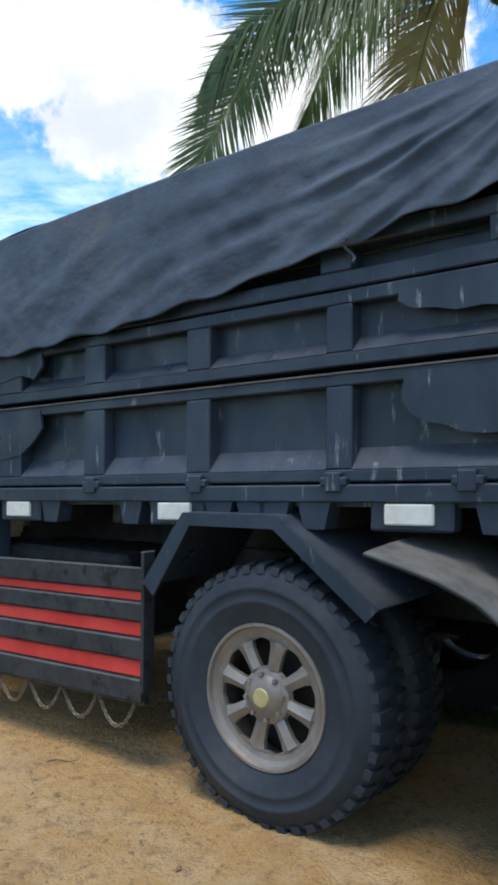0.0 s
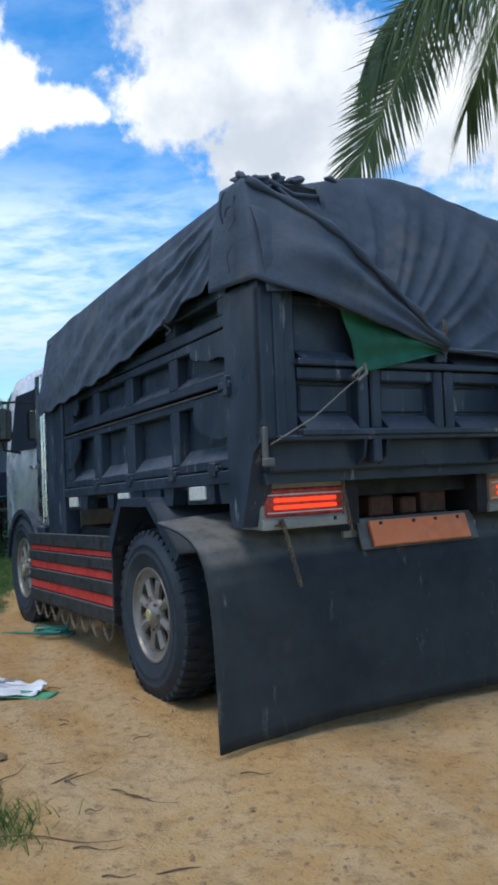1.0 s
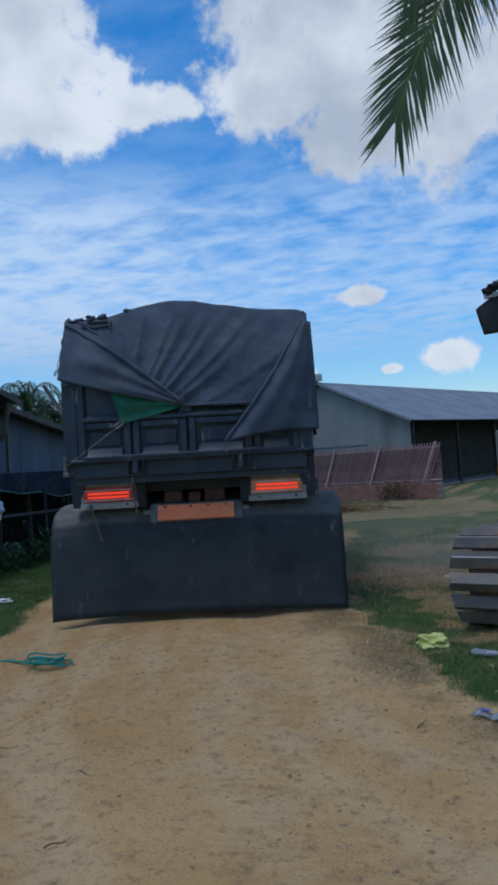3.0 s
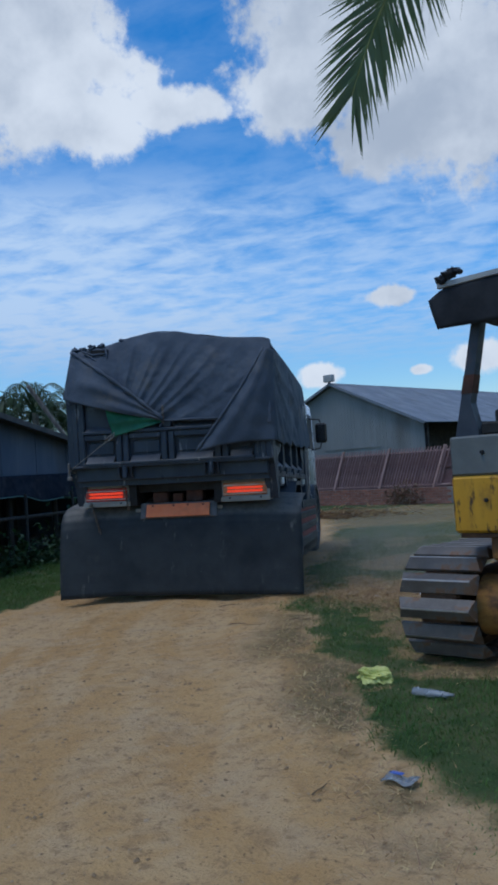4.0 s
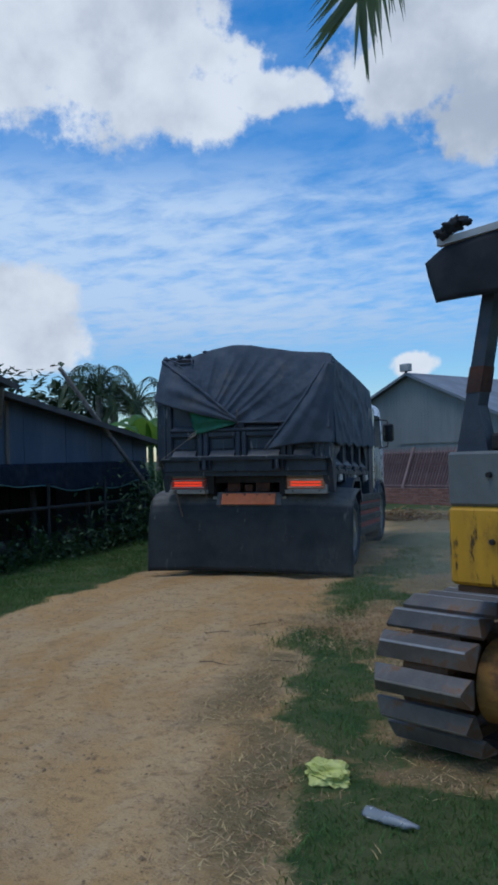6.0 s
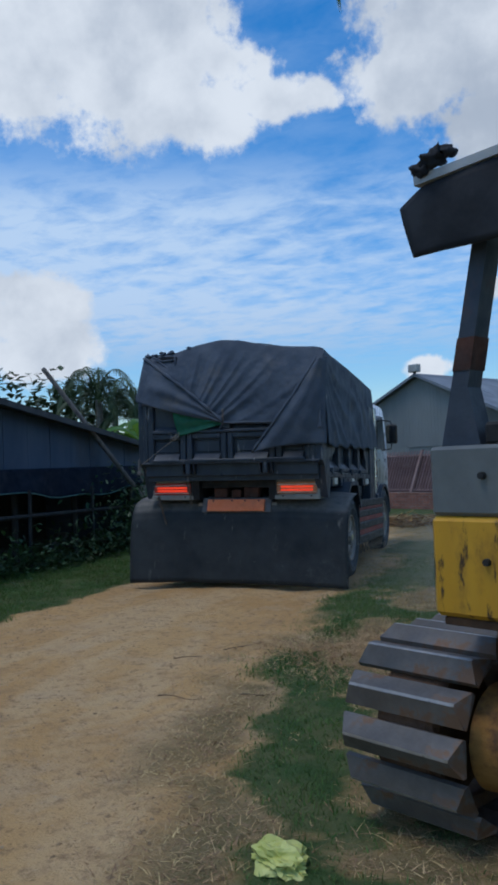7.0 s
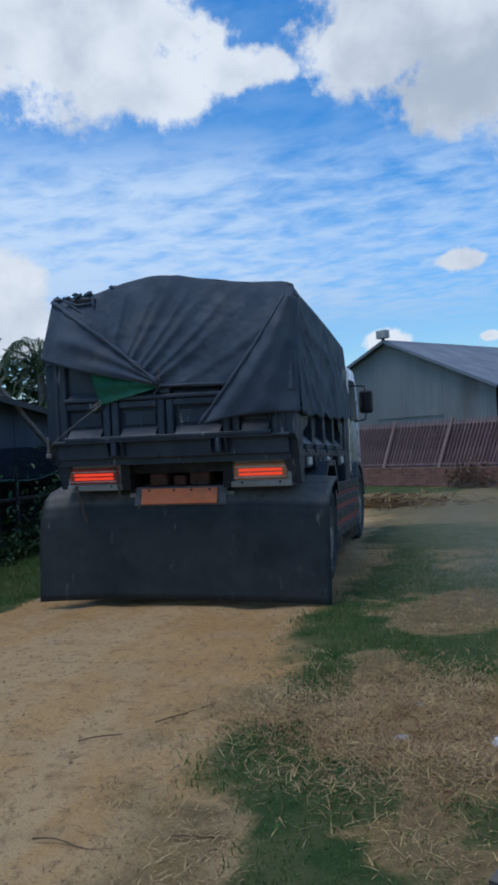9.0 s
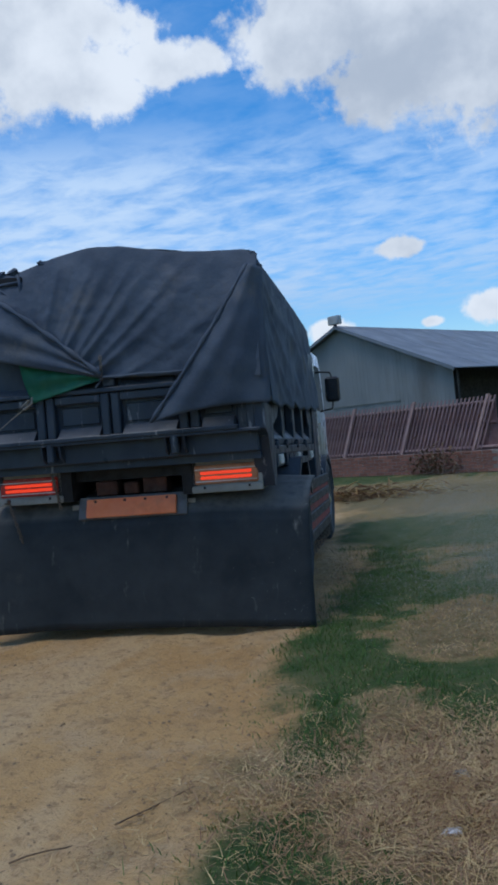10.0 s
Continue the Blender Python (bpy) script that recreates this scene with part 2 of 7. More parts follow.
M = dict(
    # the dust tone also brightens ledges, as light from above would
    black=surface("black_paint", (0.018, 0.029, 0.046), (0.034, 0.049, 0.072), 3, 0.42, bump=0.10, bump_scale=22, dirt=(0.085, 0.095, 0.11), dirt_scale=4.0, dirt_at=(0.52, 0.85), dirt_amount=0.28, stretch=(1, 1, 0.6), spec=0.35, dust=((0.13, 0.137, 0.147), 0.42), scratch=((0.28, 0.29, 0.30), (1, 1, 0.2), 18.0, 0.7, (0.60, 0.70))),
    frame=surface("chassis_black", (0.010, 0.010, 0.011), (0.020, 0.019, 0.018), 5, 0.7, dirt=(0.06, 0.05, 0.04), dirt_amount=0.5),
    rust=surface("rusty_steel", (0.09, 0.035, 0.02), (0.04, 0.02, 0.015), 8, 0.8, dirt=(0.12, 0.09, 0.07)),
    rubber=surface("tyre_rubber", (0.018, 0.026, 0.036), (0.030, 0.041, 0.053), 3, 0.7, bump=0.1, dirt=(0.16, 0.12, 0.085), dirt_scale=2.5, dirt_at=(0.55, 0.9), dirt_amount=0.4),
    belt=surface("rubber_belt", (0.0230, 0.0290, 0.0330), (0.037, 0.0440, 0.0480), 2.2, 0.75, bump=0.06, spec=0.22, dirt=(0.10, 0.092, 0.08), dirt_scale=2.6, dirt_at=(0.56, 0.80), dirt_amount=0.45, dust=((0.20, 0.185, 0.16), 0.75), scratch=((0.21, 0.20, 0.175), (1, 1, 0.35), 7.0, 0.7)),
    alloy=surface("dull_alloy", (0.20, 0.18, 0.16), (0.29, 0.265, 0.24), 6, 0.5, 0.45, bump=0.05, dirt=(0.20, 0.15, 0.11), dirt_scale=5, dirt_amount=0.6),
    gold=surface("hub_emblem", (0.42, 0.36, 0.16), (0.52, 0.46, 0.24), 8, 0.45, 0.3),
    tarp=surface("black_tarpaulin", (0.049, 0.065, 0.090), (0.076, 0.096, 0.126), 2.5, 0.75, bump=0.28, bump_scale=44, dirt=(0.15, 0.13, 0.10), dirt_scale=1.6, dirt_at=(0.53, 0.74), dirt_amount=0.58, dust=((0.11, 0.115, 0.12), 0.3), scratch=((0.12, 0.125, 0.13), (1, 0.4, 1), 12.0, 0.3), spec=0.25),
    green=surface("green_cloth", (0.012, 0.10, 0.055), (0.02, 0.15, 0.08), 5, 0.7, bump=0.3, bump_scale=18),
    red=surface("red_paint", (0.55, 0.035, 0.03), (0.66, 0.06, 0.05), 4, 0.5, bump=0.04, dirt=(0.16, 0.07, 0.05), dirt_scale=4, dirt_at=(0.6, 0.85), dirt_amount=0.5),
    # duller, browner red for the bands on the right side
    dull_red=surface("dull_red_paint", (0.22, 0.05, 0.045), (0.30, 0.075, 0.065), 4, 0.8, bump=0.06, dirt=(0.16, 0.10, 0.08), dirt_scale=3, dirt_at=(0.45, 0.7), dirt_amount=0.8),
    guard=surface("scuffed_black_board", (0.020, 0.022, 0.025), (0.040, 0.042, 0.046), 7, 0.6, bump=0.12, dirt=(0.004, 0.004, 0.004), dirt_scale=10, dirt_at=(0.55, 0.62), dirt_amount=0.9, dust=((0.16, 0.15, 0.14), 0.6)),
    orange=surface("orange_board", (0.84, 0.21, 0.07), (0.88, 0.26, 0.10), 5, 0.6, bump=0.05, dirt=(0.30, 0.13, 0.07), dirt_scale=3, dirt_amount=0.35),
    lampbox=surface("lamp_housing", (0.24, 0.23, 0.20), (0.32, 0.31, 0.27), 4, 0.6, bump=0.06, dirt=(0.10, 0.09, 0.075), dirt_scale=3),
    lens_red=surface("red_lens", (0.40, 0.03, 0.02), (0.50, 0.06, 0.04), 9, 0.25, dirt=(0.25, 0.16, 0.12), dirt_scale=3, dirt_amount=0.5),
    lens_amber=surface("amber_lens", (0.45, 0.16, 0.07), (0.55, 0.24, 0.12), 9, 0.25, dirt=(0.30, 0.22, 0.16), dirt_scale=3, dirt_amount=0.5),
    lens_white=surface("white_reflector", (0.62, 0.61, 0.56), (0.72, 0.71, 0.66), 9, 0.35, bump=0.05, dirt=(0.40, 0.37, 0.30)),
    brake=glow("lit_brake_lamp", (1.0, 0.06, 0.015), 0.62),
    chrome=surface("chrome", (0.62, 0.64, 0.66), (0.72, 0.73, 0.74), 3, 0.26, 1.0, bump=0.02, rough_var=0.08),
    cab=surface("cab_paint", (0.58, 0.61, 0.65), (0.68, 0.71, 0.75), 3, 0.32, 0.1, bump=0.03, dirt=(0.2, 0.17, 0.14)),
    glass=surface("dark_glass", (0.012, 0.015, 0.018), (0.02, 0.024, 0.028), 2, 0.06, bump=0.0, spec=0.8, rough_var=0.03),
    chain=surface("chain_steel", (0.16, 0.13, 0.10), (0.24, 0.20, 0.16), 20, 0.5, 0.7),
    rope=surface("pale_rope", (0.16, 0.15, 0.13), (0.24, 0.22, 0.19), 30, 0.9),
    yellow=surface("worn_yellow_paint", (0.47, 0.235, 0.012), (0.56, 0.295, 0.018), 4, 0.5, bump=0.08, dirt=(0.16, 0.075, 0.02), dirt_scale=5, dirt_at=(0.52, 0.72), dirt_amount=0.7, stretch=(1, 1, 0.45), scratch=((0.035, 0.02, 0.012), (1, 1, 0.35), 9.0, 0.95, (0.53, 0.60))),
    grey=surface("grey_paint", (0.105, 0.115, 0.112), (0.14, 0.15, 0.146), 4, 0.55, bump=0.05, dirt=(0.07, 0.05, 0.035), dirt_scale=5, dirt_at=(0.6, 0.75), dirt_amount=0.7),
    pad=surface("track_steel", (0.085, 0.076, 0.068), (0.14, 0.126, 0.113), 5, 0.5, 0.25, bump=0.12, dirt=(0.16, 0.088, 0.048), dirt_scale=5.5, dirt_at=(0.53, 0.62), dirt_amount=0.9, random_tone=0.15),
    worn_edge=surface("bright_worn_steel", (0.26, 0.245, 0.225), (0.36, 0.34, 0.31), 8, 0.4, 0.5, bump=0.05, dirt=(0.13, 0.09, 0.06), dirt_scale=7, dirt_amount=0.6),
    mud=surface("muddy_steel", (0.13, 0.065, 0.03), (0.06, 0.03, 0.015), 6, 0.8, bump=0.5, bump_scale=25, dirt=(0.26, 0.15, 0.07)),
    canopy=surface("black_canopy_cloth", (0.010, 0.012, 0.016), (0.018, 0.020, 0.025), 3, 0.75, bump=0.12, bump_scale=14),
    tin=surface("weathered_tin", (0.33, 0.33, 0.32), (0.42, 0.42, 0.41), 3, 0.5, 0.3, bump=0.08, dirt=(0.20, 0.15, 0.11), dirt_amount=0.5),
    post=surface("post_paint", (0.028, 0.038, 0.055), (0.045, 0.056, 0.075), 4, 0.6, dirt=(0.12, 0.05, 0.03), dirt_scale=4, dirt_amount=0.6),
    house=surface("grey_blue_wall", (0.066, 0.095, 0.140), (0.088, 0.120, 0.170), 1.2, 0.75, bump=0.06, dirt=(0.07, 0.075, 0.08), dirt_scale=0.9, stretch=(1, 1, 0.25)),
    roofing=surface("dark_roof_sheet", (0.05, 0.05, 0.052), (0.075, 0.073, 0.07), 2, 0.7, bump=0.08, dirt=(0.10, 0.08, 0.06)),
    timber=surface("weathered_timber", (0.12, 0.105, 0.09), (0.20, 0.18, 0.155), 4, 0.85, bump=0.3, bump_scale=30, stretch=(4, 4, 0.6)),
    # timber darkened: the shade under the house is put into the colour
    shade_wood=surface("shade_painted_wood", (0.035, 0.032, 0.028), (0.06, 0.055, 0.048), 4, 0.9, bump=0.3, bump_scale=30, stretch=(4, 4, 0.6)),
    earth=surface("dark_earth", (0.22, 0.14, 0.07), (0.30, 0.20, 0.11), 8, 0.95, bump=0.5, bump_scale=40),
    darkcloth=surface("dark_blue_sheet", (0.008, 0.013, 0.024), (0.016, 0.024, 0.038), 3, 0.8, bump=0.2, bump_scale=10, spec=0.15),
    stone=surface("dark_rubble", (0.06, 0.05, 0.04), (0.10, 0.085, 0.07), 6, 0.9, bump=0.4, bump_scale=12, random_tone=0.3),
    wall_sheet=surface("weathered_zinc_wall", (0.19, 0.205, 0.205), (0.24, 0.255, 0.25), 0.9, 0.75, 0.1, bump=0.03, dirt=(0.12, 0.105, 0.09), dirt_scale=0.5, dirt_amount=0.6, stretch=(1, 1, 0.2)),
    roof_sheet=surface("zinc_roof", (0.17, 0.19, 0.215), (0.20, 0.22, 0.245), 0.6, 0.6, 0.15, bump=0.03, dirt=(0.15, 0.13, 0.12), dirt_scale=0.4, dirt_amount=0.4),
    fence=surface("maroon_fence_paint", (0.115, 0.062, 0.062), (0.16, 0.088, 0.086), 3, 0.6, bump=0.05, dirt=(0.3, 0.24, 0.22), dirt_scale=2, dirt_amount=0.5, random_tone=0.15),
    fence_bar=surface("faded_maroon_bar", (0.22, 0.135, 0.135), (0.29, 0.185, 0.18), 3, 0.6, bump=0.05, dirt=(0.14, 0.08, 0.075), dirt_scale=2, random_tone=0.15),
    fence_pale=surface("faded_pink_rail", (0.36, 0.22, 0.20), (0.45, 0.30, 0.27), 3, 0.6, dirt=(0.2, 0.12, 0.1)),
    brick=surface("red_brick", (0.22, 0.095, 0.07), (0.30, 0.14, 0.10), 5, 0.85, bump=0.3, dirt=(0.16, 0.13, 0.11), dirt_scale=2, random_tone=0.2),
    mortar=surface("mortar", (0.20, 0.17, 0.15), (0.27, 0.23, 0.20), 5, 0.9, bump=0.3),
    white=surface("white_sack", (0.66, 0.67, 0.68), (0.76, 0.77, 0.78), 3, 0.6, bump=0.1, dirt=(0.45, 0.40, 0.33), dirt_scale=4, dirt_amount=0.4),
    printed=surface("green_print", (0.05, 0.30, 0.14), (0.10, 0.38, 0.20), 5, 0.6, bump=0.1),
    teal=surface("teal_rope", (0.015, 0.17, 0.14), (0.03, 0.24, 0.20), 20, 0.7),
    faded_hem=surface("faded_green_hem", (0.07, 0.16, 0.14), (0.12, 0.22, 0.20), 9, 0.8),
    bag=surface("yellow_green_bag", (0.47, 0.49, 0.11), (0.58, 0.58, 0.19), 6, 0.4, bump=0.2, bump_scale=20),
    clear=surface("cloudy_plastic", (0.42, 0.45, 0.47), (0.52, 0.55, 0.57), 6, 0.25, bump=0.1, dirt=(0.3, 0.27, 0.22), transmission=0.6),
    blue=surface("blue_print", (0.03, 0.09, 0.42), (0.05, 0.13, 0.5), 5, 0.4),
    pinkish=surface("faded_orange_cloth", (0.50, 0.26, 0.16), (0.60, 0.40, 0.30), 6, 0.8),
    twig=surface("dry_twig", (0.11, 0.07, 0.04), (0.17, 0.11, 0.065), 10, 0.9),
    leaf=surface("palm_leaflet", (0.075, 0.115, 0.050), (0.125, 0.170, 0.075), 3, 0.42, bump=0.0, dirt=(0.12, 0.11, 0.03), dirt_scale=1.2, dirt_amount=0.5),
    dead_leaf=surface("dry_palm_leaflet", (0.28, 0.21, 0.08), (0.44, 0.33, 0.13), 3, 0.6, bump=0.0),
    rachis=surface("palm_rib", (0.16, 0.19, 0.05), (0.22, 0.23, 0.08), 3, 0.5),
    trunk=surface("palm_trunk", (0.16, 0.14, 0.12), (0.23, 0.20, 0.17), 4, 0.9, bump=0.5, stretch=(1, 1, 4)),
    bush=surface("weed_leaf", (0.022, 0.055, 0.016), (0.045, 0.095, 0.03), 3, 0.5, bump=0.0, random_tone=0.2),
    banana=surface("banana_leaf", (0.045, 0.13, 0.015), (0.08, 0.19, 0.03), 2, 0.45, bump=0.0),
    foliage=surface("far_foliage", (0.025, 0.05, 0.02), (0.05, 0.085, 0.03), 1.5, 0.6, bump=0.0),
    lawn=surface("grass_blade", (0.052, 0.125, 0.030), (0.098, 0.170, 0.045), 1.3, 0.6, bump=0.0, dirt=(0.19, 0.16, 0.07), dirt_scale=1.2, dirt_at=(0.50, 0.72), dirt_amount=0.5, island=0.35, spec=0.2),
    straw=surface("straw", (0.37, 0.245, 0.11), (0.50, 0.36, 0.18), 2, 0.8, bump=0.0, island=0.4, spec=0.2),
    drive=surface("rust_orange_casing", (0.40, 0.19, 0.045), (0.25, 0.11, 0.03), 5, 0.75, bump=0.35, bump_scale=22, dirt=(0.06, 0.035, 0.02), dirt_scale=5, dirt_at=(0.42, 0.62), dirt_amount=0.9),
    worn=surface("worn_steel", (0.10, 0.095, 0.09), (0.16, 0.15, 0.14), 5, 0.6, 0.3, bump=0.1, dirt=(0.05, 0.04, 0.035), dirt_scale=6),
    dust=surface("fine_dust", (0.38, 0.37, 0.32), (0.45, 0.44, 0.39), 3, 1.0, bump=0.0, spec=0.0),
    sand=surface("load_sand", (0.36, 0.25, 0.14), (0.45, 0.32, 0.19), 6, 0.9, bump=0.5),
)


def let_light_through(name, share, tint):
    """Thin leaves pass a share of the light that falls on their other side."""
    nt = M[name].node_tree
    out = nt.nodes["Material Output"]
    leaf = nt.nodes["Principled BSDF"]
    thin, both = nt.nodes.new("ShaderNodeBsdfTranslucent"), nt.nodes.new("ShaderNodeMixShader")
    thin.inputs["Color"].default_value = (*tint, 1)
    both.inputs[0].default_value = share
    nt.links.new(leaf.outputs[0], both.inputs[1])
    nt.links.new(thin.outputs[0], both.inputs[2])
    nt.links.new(both.outputs[0], out.inputs[0])


let_light_through("leaf", 0.40, (0.20, 0.27, 0.10))
let_light_through("dead_leaf", 0.35, (0.42, 0.30, 0.11))
let_light_through("banana", 0.35, (0.22, 0.38, 0.05))
let_light_through("lawn", 0.25, (0.14, 0.25, 0.05))


# ---------------------------------------------------------------- mesh helpers
def part(name, bm, material, parent=None, label="", smooth=False, at=None):
    """One bmesh as one mesh object, under a thing or a part."""
    me = bpy.data.meshes.new(name)
    bmesh.ops.recalc_face_normals(bm, faces=bm.faces)
    bm.to_mesh(me)
    bm.free()
    me.materials.append(M[material])
    if smooth:
        me.polygons.foreach_set("use_smooth", [True] * len(me.polygons))
    ob = new(name, me)
    ob.parent = parent
    if at is not None:
        ob.matrix_basis = at
    if label:
        ob["label"] = label
    return ob


def thing(name, label, category, m=None, group="", kind=""):
    ob = new(name)
    ob.empty_display_size = 0.2
    if m is not None:
        ob.matrix_basis = m
    return tagged(ob, label, category, group, kind)


def box(bm, x0, x1, y0, y1, z0, z1, bevel=0.0, m=None):
    r = bmesh.ops.create_cube(bm, size=1.0)
    for v in r["verts"]:
        v.co = Vector(((x0 + x1) / 2 + v.co.x * (x1 - x0), (y0 + y1) / 2 + v.co.y * (y1 - y0), (z0 + z1) / 2 + v.co.z * (z1 - z0)))
        if m is not None:
            v.co = m @ v.co
    if bevel:
        edges = list({e for v in r["verts"] for e in v.link_edges})
        bmesh.ops.bevel(bm, geom=edges, offset=bevel, segments=1, affect="EDGES", profile=0.5)
    return bm


def boxes(*rows, bevel=0.0):
    bm = bmesh.new()
    for r in rows:
        box(bm, *r, bevel=bevel)
    return bm


def prism(bm, outline, axis, a0, a1, m=None):
    """A closed outline in the two other axes (in the order xyz), drawn out along the axis."""
    def place(p, a):
        q = {"x": (a, p[0], p[1]), "y": (p[0], a, p[1]), "z": (p[0], p[1], a)}[axis]
        return m @ Vector(q) if m is not None else Vector(q)
    lo = [bm.verts.new(place(p, a0)) for p in outline]
    hi = [bm.verts.new(place(p, a1)) for p in outline]
    n = len(outline)
    bm.faces.new(lo)
    bm.faces.new(hi[::-1])
    for i in range(n):
        bm.faces.new((lo[i], lo[(i + 1) % n], hi[(i + 1) % n], hi[i]))
    return bm


def tube(bm, points, radius, sides=6, closed=False):
    pts = [Vector(p) for p in points]
    rings = []
    n = len(pts)
    for i, p in enumerate(pts):
        a = pts[(i - 1) % n] if closed or i > 0 else p
        b = pts[(i + 1) % n] if closed or i < n - 1 else p
        d = (b - a).normalized()
        s = d.cross(Vector((0.13, 0.21, 0.97)))
        s = s.normalized() if s.length > 1e-4 else Vector((1, 0, 0))
        u = d.cross(s)
        r = radius[i] if isinstance(radius, (list, tuple)) else radius
        rings.append([bm.verts.new(p + (s * math.cos(2 * math.pi * k / sides) + u * math.sin(2 * math.pi * k / sides)) * r) for k in range(sides)])
    for i in range(n if closed else n - 1):
        j = (i + 1) % n
        for k in range(sides):
            bm.faces.new((rings[i][k], rings[i][(k + 1) % sides], rings[j][(k + 1) % sides], rings[j][k]))
    if not closed:
        bm.faces.new(rings[0][::-1])
        bm.faces.new(rings[-1])
    return bm


def sheet(bm, f, nu, nv, thick=0.0):
    """A grid over u, v in 0..1; f gives the place. thick: drawn out along the normals."""
    grid = [[bm.verts.new(f(i / nu, j / nv)) for j in range(nv + 1)] for i in range(nu + 1)]
    faces = [bm.faces.new((grid[i][j], grid[i + 1][j], grid[i + 1][j + 1], grid[i][j + 1])) for i in range(nu) for j in range(nv)]
    if thick:
        bmesh.ops.recalc_face_normals(bm, faces=faces)
        bmesh.ops.solidify(bm, geom=faces, thickness=thick)
    return bm


def lathe(bm, profile, sides=32, axis="x"):
    """A profile of (along the axis, radius), turned."""
    rings = []
    for a, r in profile:
        ring = []
        for k in range(sides):
            c, s = math.cos(2 * math.pi * k / sides) * r, math.sin(2 * math.pi * k / sides) * r
            ring.append(bm.verts.new((a, c, s) if axis == "x" else (c, s, a)))
        rings.append(ring)
    for i in range(len(rings) - 1):
        for k in range(sides):
            bm.faces.new((rings[i][k], rings[i][(k + 1) % sides], rings[i + 1][(k + 1) % sides], rings[i + 1][k]))
    return rings


def lerp(x, rows):
    return float(np.interp(x, [r[0] for r in rows], [r[1] for r in rows]))


# ---------------------------------------------------------------- ground
LEFT_EDGE = [(-6, -1.2), (0, -1.3), (2.9, -1.55), (3.3, -1.75), (3.6, -2.05), (3.9, -2.35), (4.2, -2.4), (4.9, -3.15), (5.8, -3.85), (7.2, -4.2), (9.07, -5.0), (9.9, -5.2), (11.7, -5.5), (12.8, -5.7), (20, -6.4), (34, -6.6)]
RIGHT_EDGE = [(-6, 4.5), (2, 2.6), (4, 1.1), (5.5, 0.1), (6.5, -0.55), (7.4, -1.2), (8.1, -1.52), (9.0, -1.9), (9.9, -2.25), (11.4, -2.67), (13.1, -2.97), (16, -3.5), (20, -4.6), (26, -7.0), (34, -9.0)]

# centre and half widths of straw and of thick grass beside the track
DRY_SPOTS = [(-1.35, 11.1, 0.62, 0.60), (-1.65, 13.4, 0.45, 0.55), (-1.7, 11.9, 0.30, 0.40), (-0.05, 7.95, 0.38, 0.20), (-1.5, 8.85, 0.25, 0.35), (-1.15, 8.15, 0.25, 0.35), (-0.72, 7.0, 0.25, 0.3), (-3.4, 22.5, 2.4, 2.6), (-0.6, 9.2, 0.35, 0.5)]
GREEN_SPOTS = [(-2.0, 10.35, 0.28, 0.55), (-1.4, 10.15, 0.32, 0.30), (-1.32, 9.35, 0.30, 0.42), (-1.0, 8.6, 0.28, 0.25), (-2.55, 12.7, 0.35, 1.1), (-1.42, 12.4, 0.32, 0.40), (0.3, 7.25, 0.5, 0.42), (-0.30, 7.1, 0.36, 0.34), (0.45, 6.35, 0.5, 0.42), (-0.05, 6.65, 0.35, 0.32), (-2.0, 11.5, 0.2, 0.5), (-3.4, 18.0, 0.9, 1.4), (-2.6, 14.6, 0.4, 0.9)]


def soft(x):
    x = min(1.0, max(0.0, x))
    return x * x * (3 - 2 * x)


def fbm(x, y, s, seed=0.0):
    return noise.fractal(Vector((x * s + seed, y * s - seed, seed)), 1.0, 2.0, 4)


def cover(x, y):
    """How far grass, dry straw or bare sand takes the ground: (grass, straw)."""
    wob = 0.35 * fbm(x, y, 0.7, 3.0) + 0.15 * fbm(x, y, 2.6, 9.0)
    xl, xr = lerp(y, LEFT_EDGE), lerp(y, RIGHT_EDGE)
    left = soft((xl - x + wob * 0.6 + 0.06) / 0.36)
    right = soft((x - xr + wob * 0.9 + 0.42) / 1.05)
    far = soft((y - 11) / 6)
    patch = 0.8 * fbm(x, y, 0.75, 21.0) + 0.7 * fbm(x, y, 2.6, 5.0)
    # dry patches on the dozer's side, with tufts of green between
    dry = 0.16 + 0.72 * soft((patch * (1 - 0.65 * far) + 0.10 + 0.06 * far) / 0.5)
    sx, sy = x + 0.12 * fbm(x, y, 3.1, 13.0), y + 0.25 * fbm(x, y, 2.3, 27.0)

    def spots(rows):
        return max(math.exp(-(((sx - cx) / rx) ** 2 + ((sy - cy) / ry) ** 2) ** 1.5) for cx, cy, rx, ry in rows)

    heap, green = spots(DRY_SPOTS), spots(GREEN_SPOTS)
    verge = soft((0.30 + 0.42 * soft((y - 6.6) / 1.2) + 0.6 * wob + 0.35 * patch - (x - xr)) / 0.5)         # a strip of straw between track and green
    dry = max(0.0, min(1.0, dry + 0.85 * heap - 0.95 * green + 0.55 * verge * (1 - green)))
    grass = left + right * (1 - dry) * max(green, soft((x - xr + 0.5 * wob + 0.1) / 0.9))
    straw = right * dry
    return min(1, grass), min(1, straw)


def streaks(x, y):
    """Lighter and darker bands drawn out along the track by wheels."""
    a = x - 0.5 * (lerp(y, LEFT_EDGE) + lerp(y, RIGHT_EDGE))
    s = noise.fractal(Vector((a * 2.6, y * 0.30, 4.0)), 1.0, 2.0, 4) + 0.6 * noise.fractal(Vector((a * 8.0, y * 0.9, 14.0)), 1.0, 2.0, 3)
    return min(1.0, max(0.0, 0.5 + 0.75 * s))


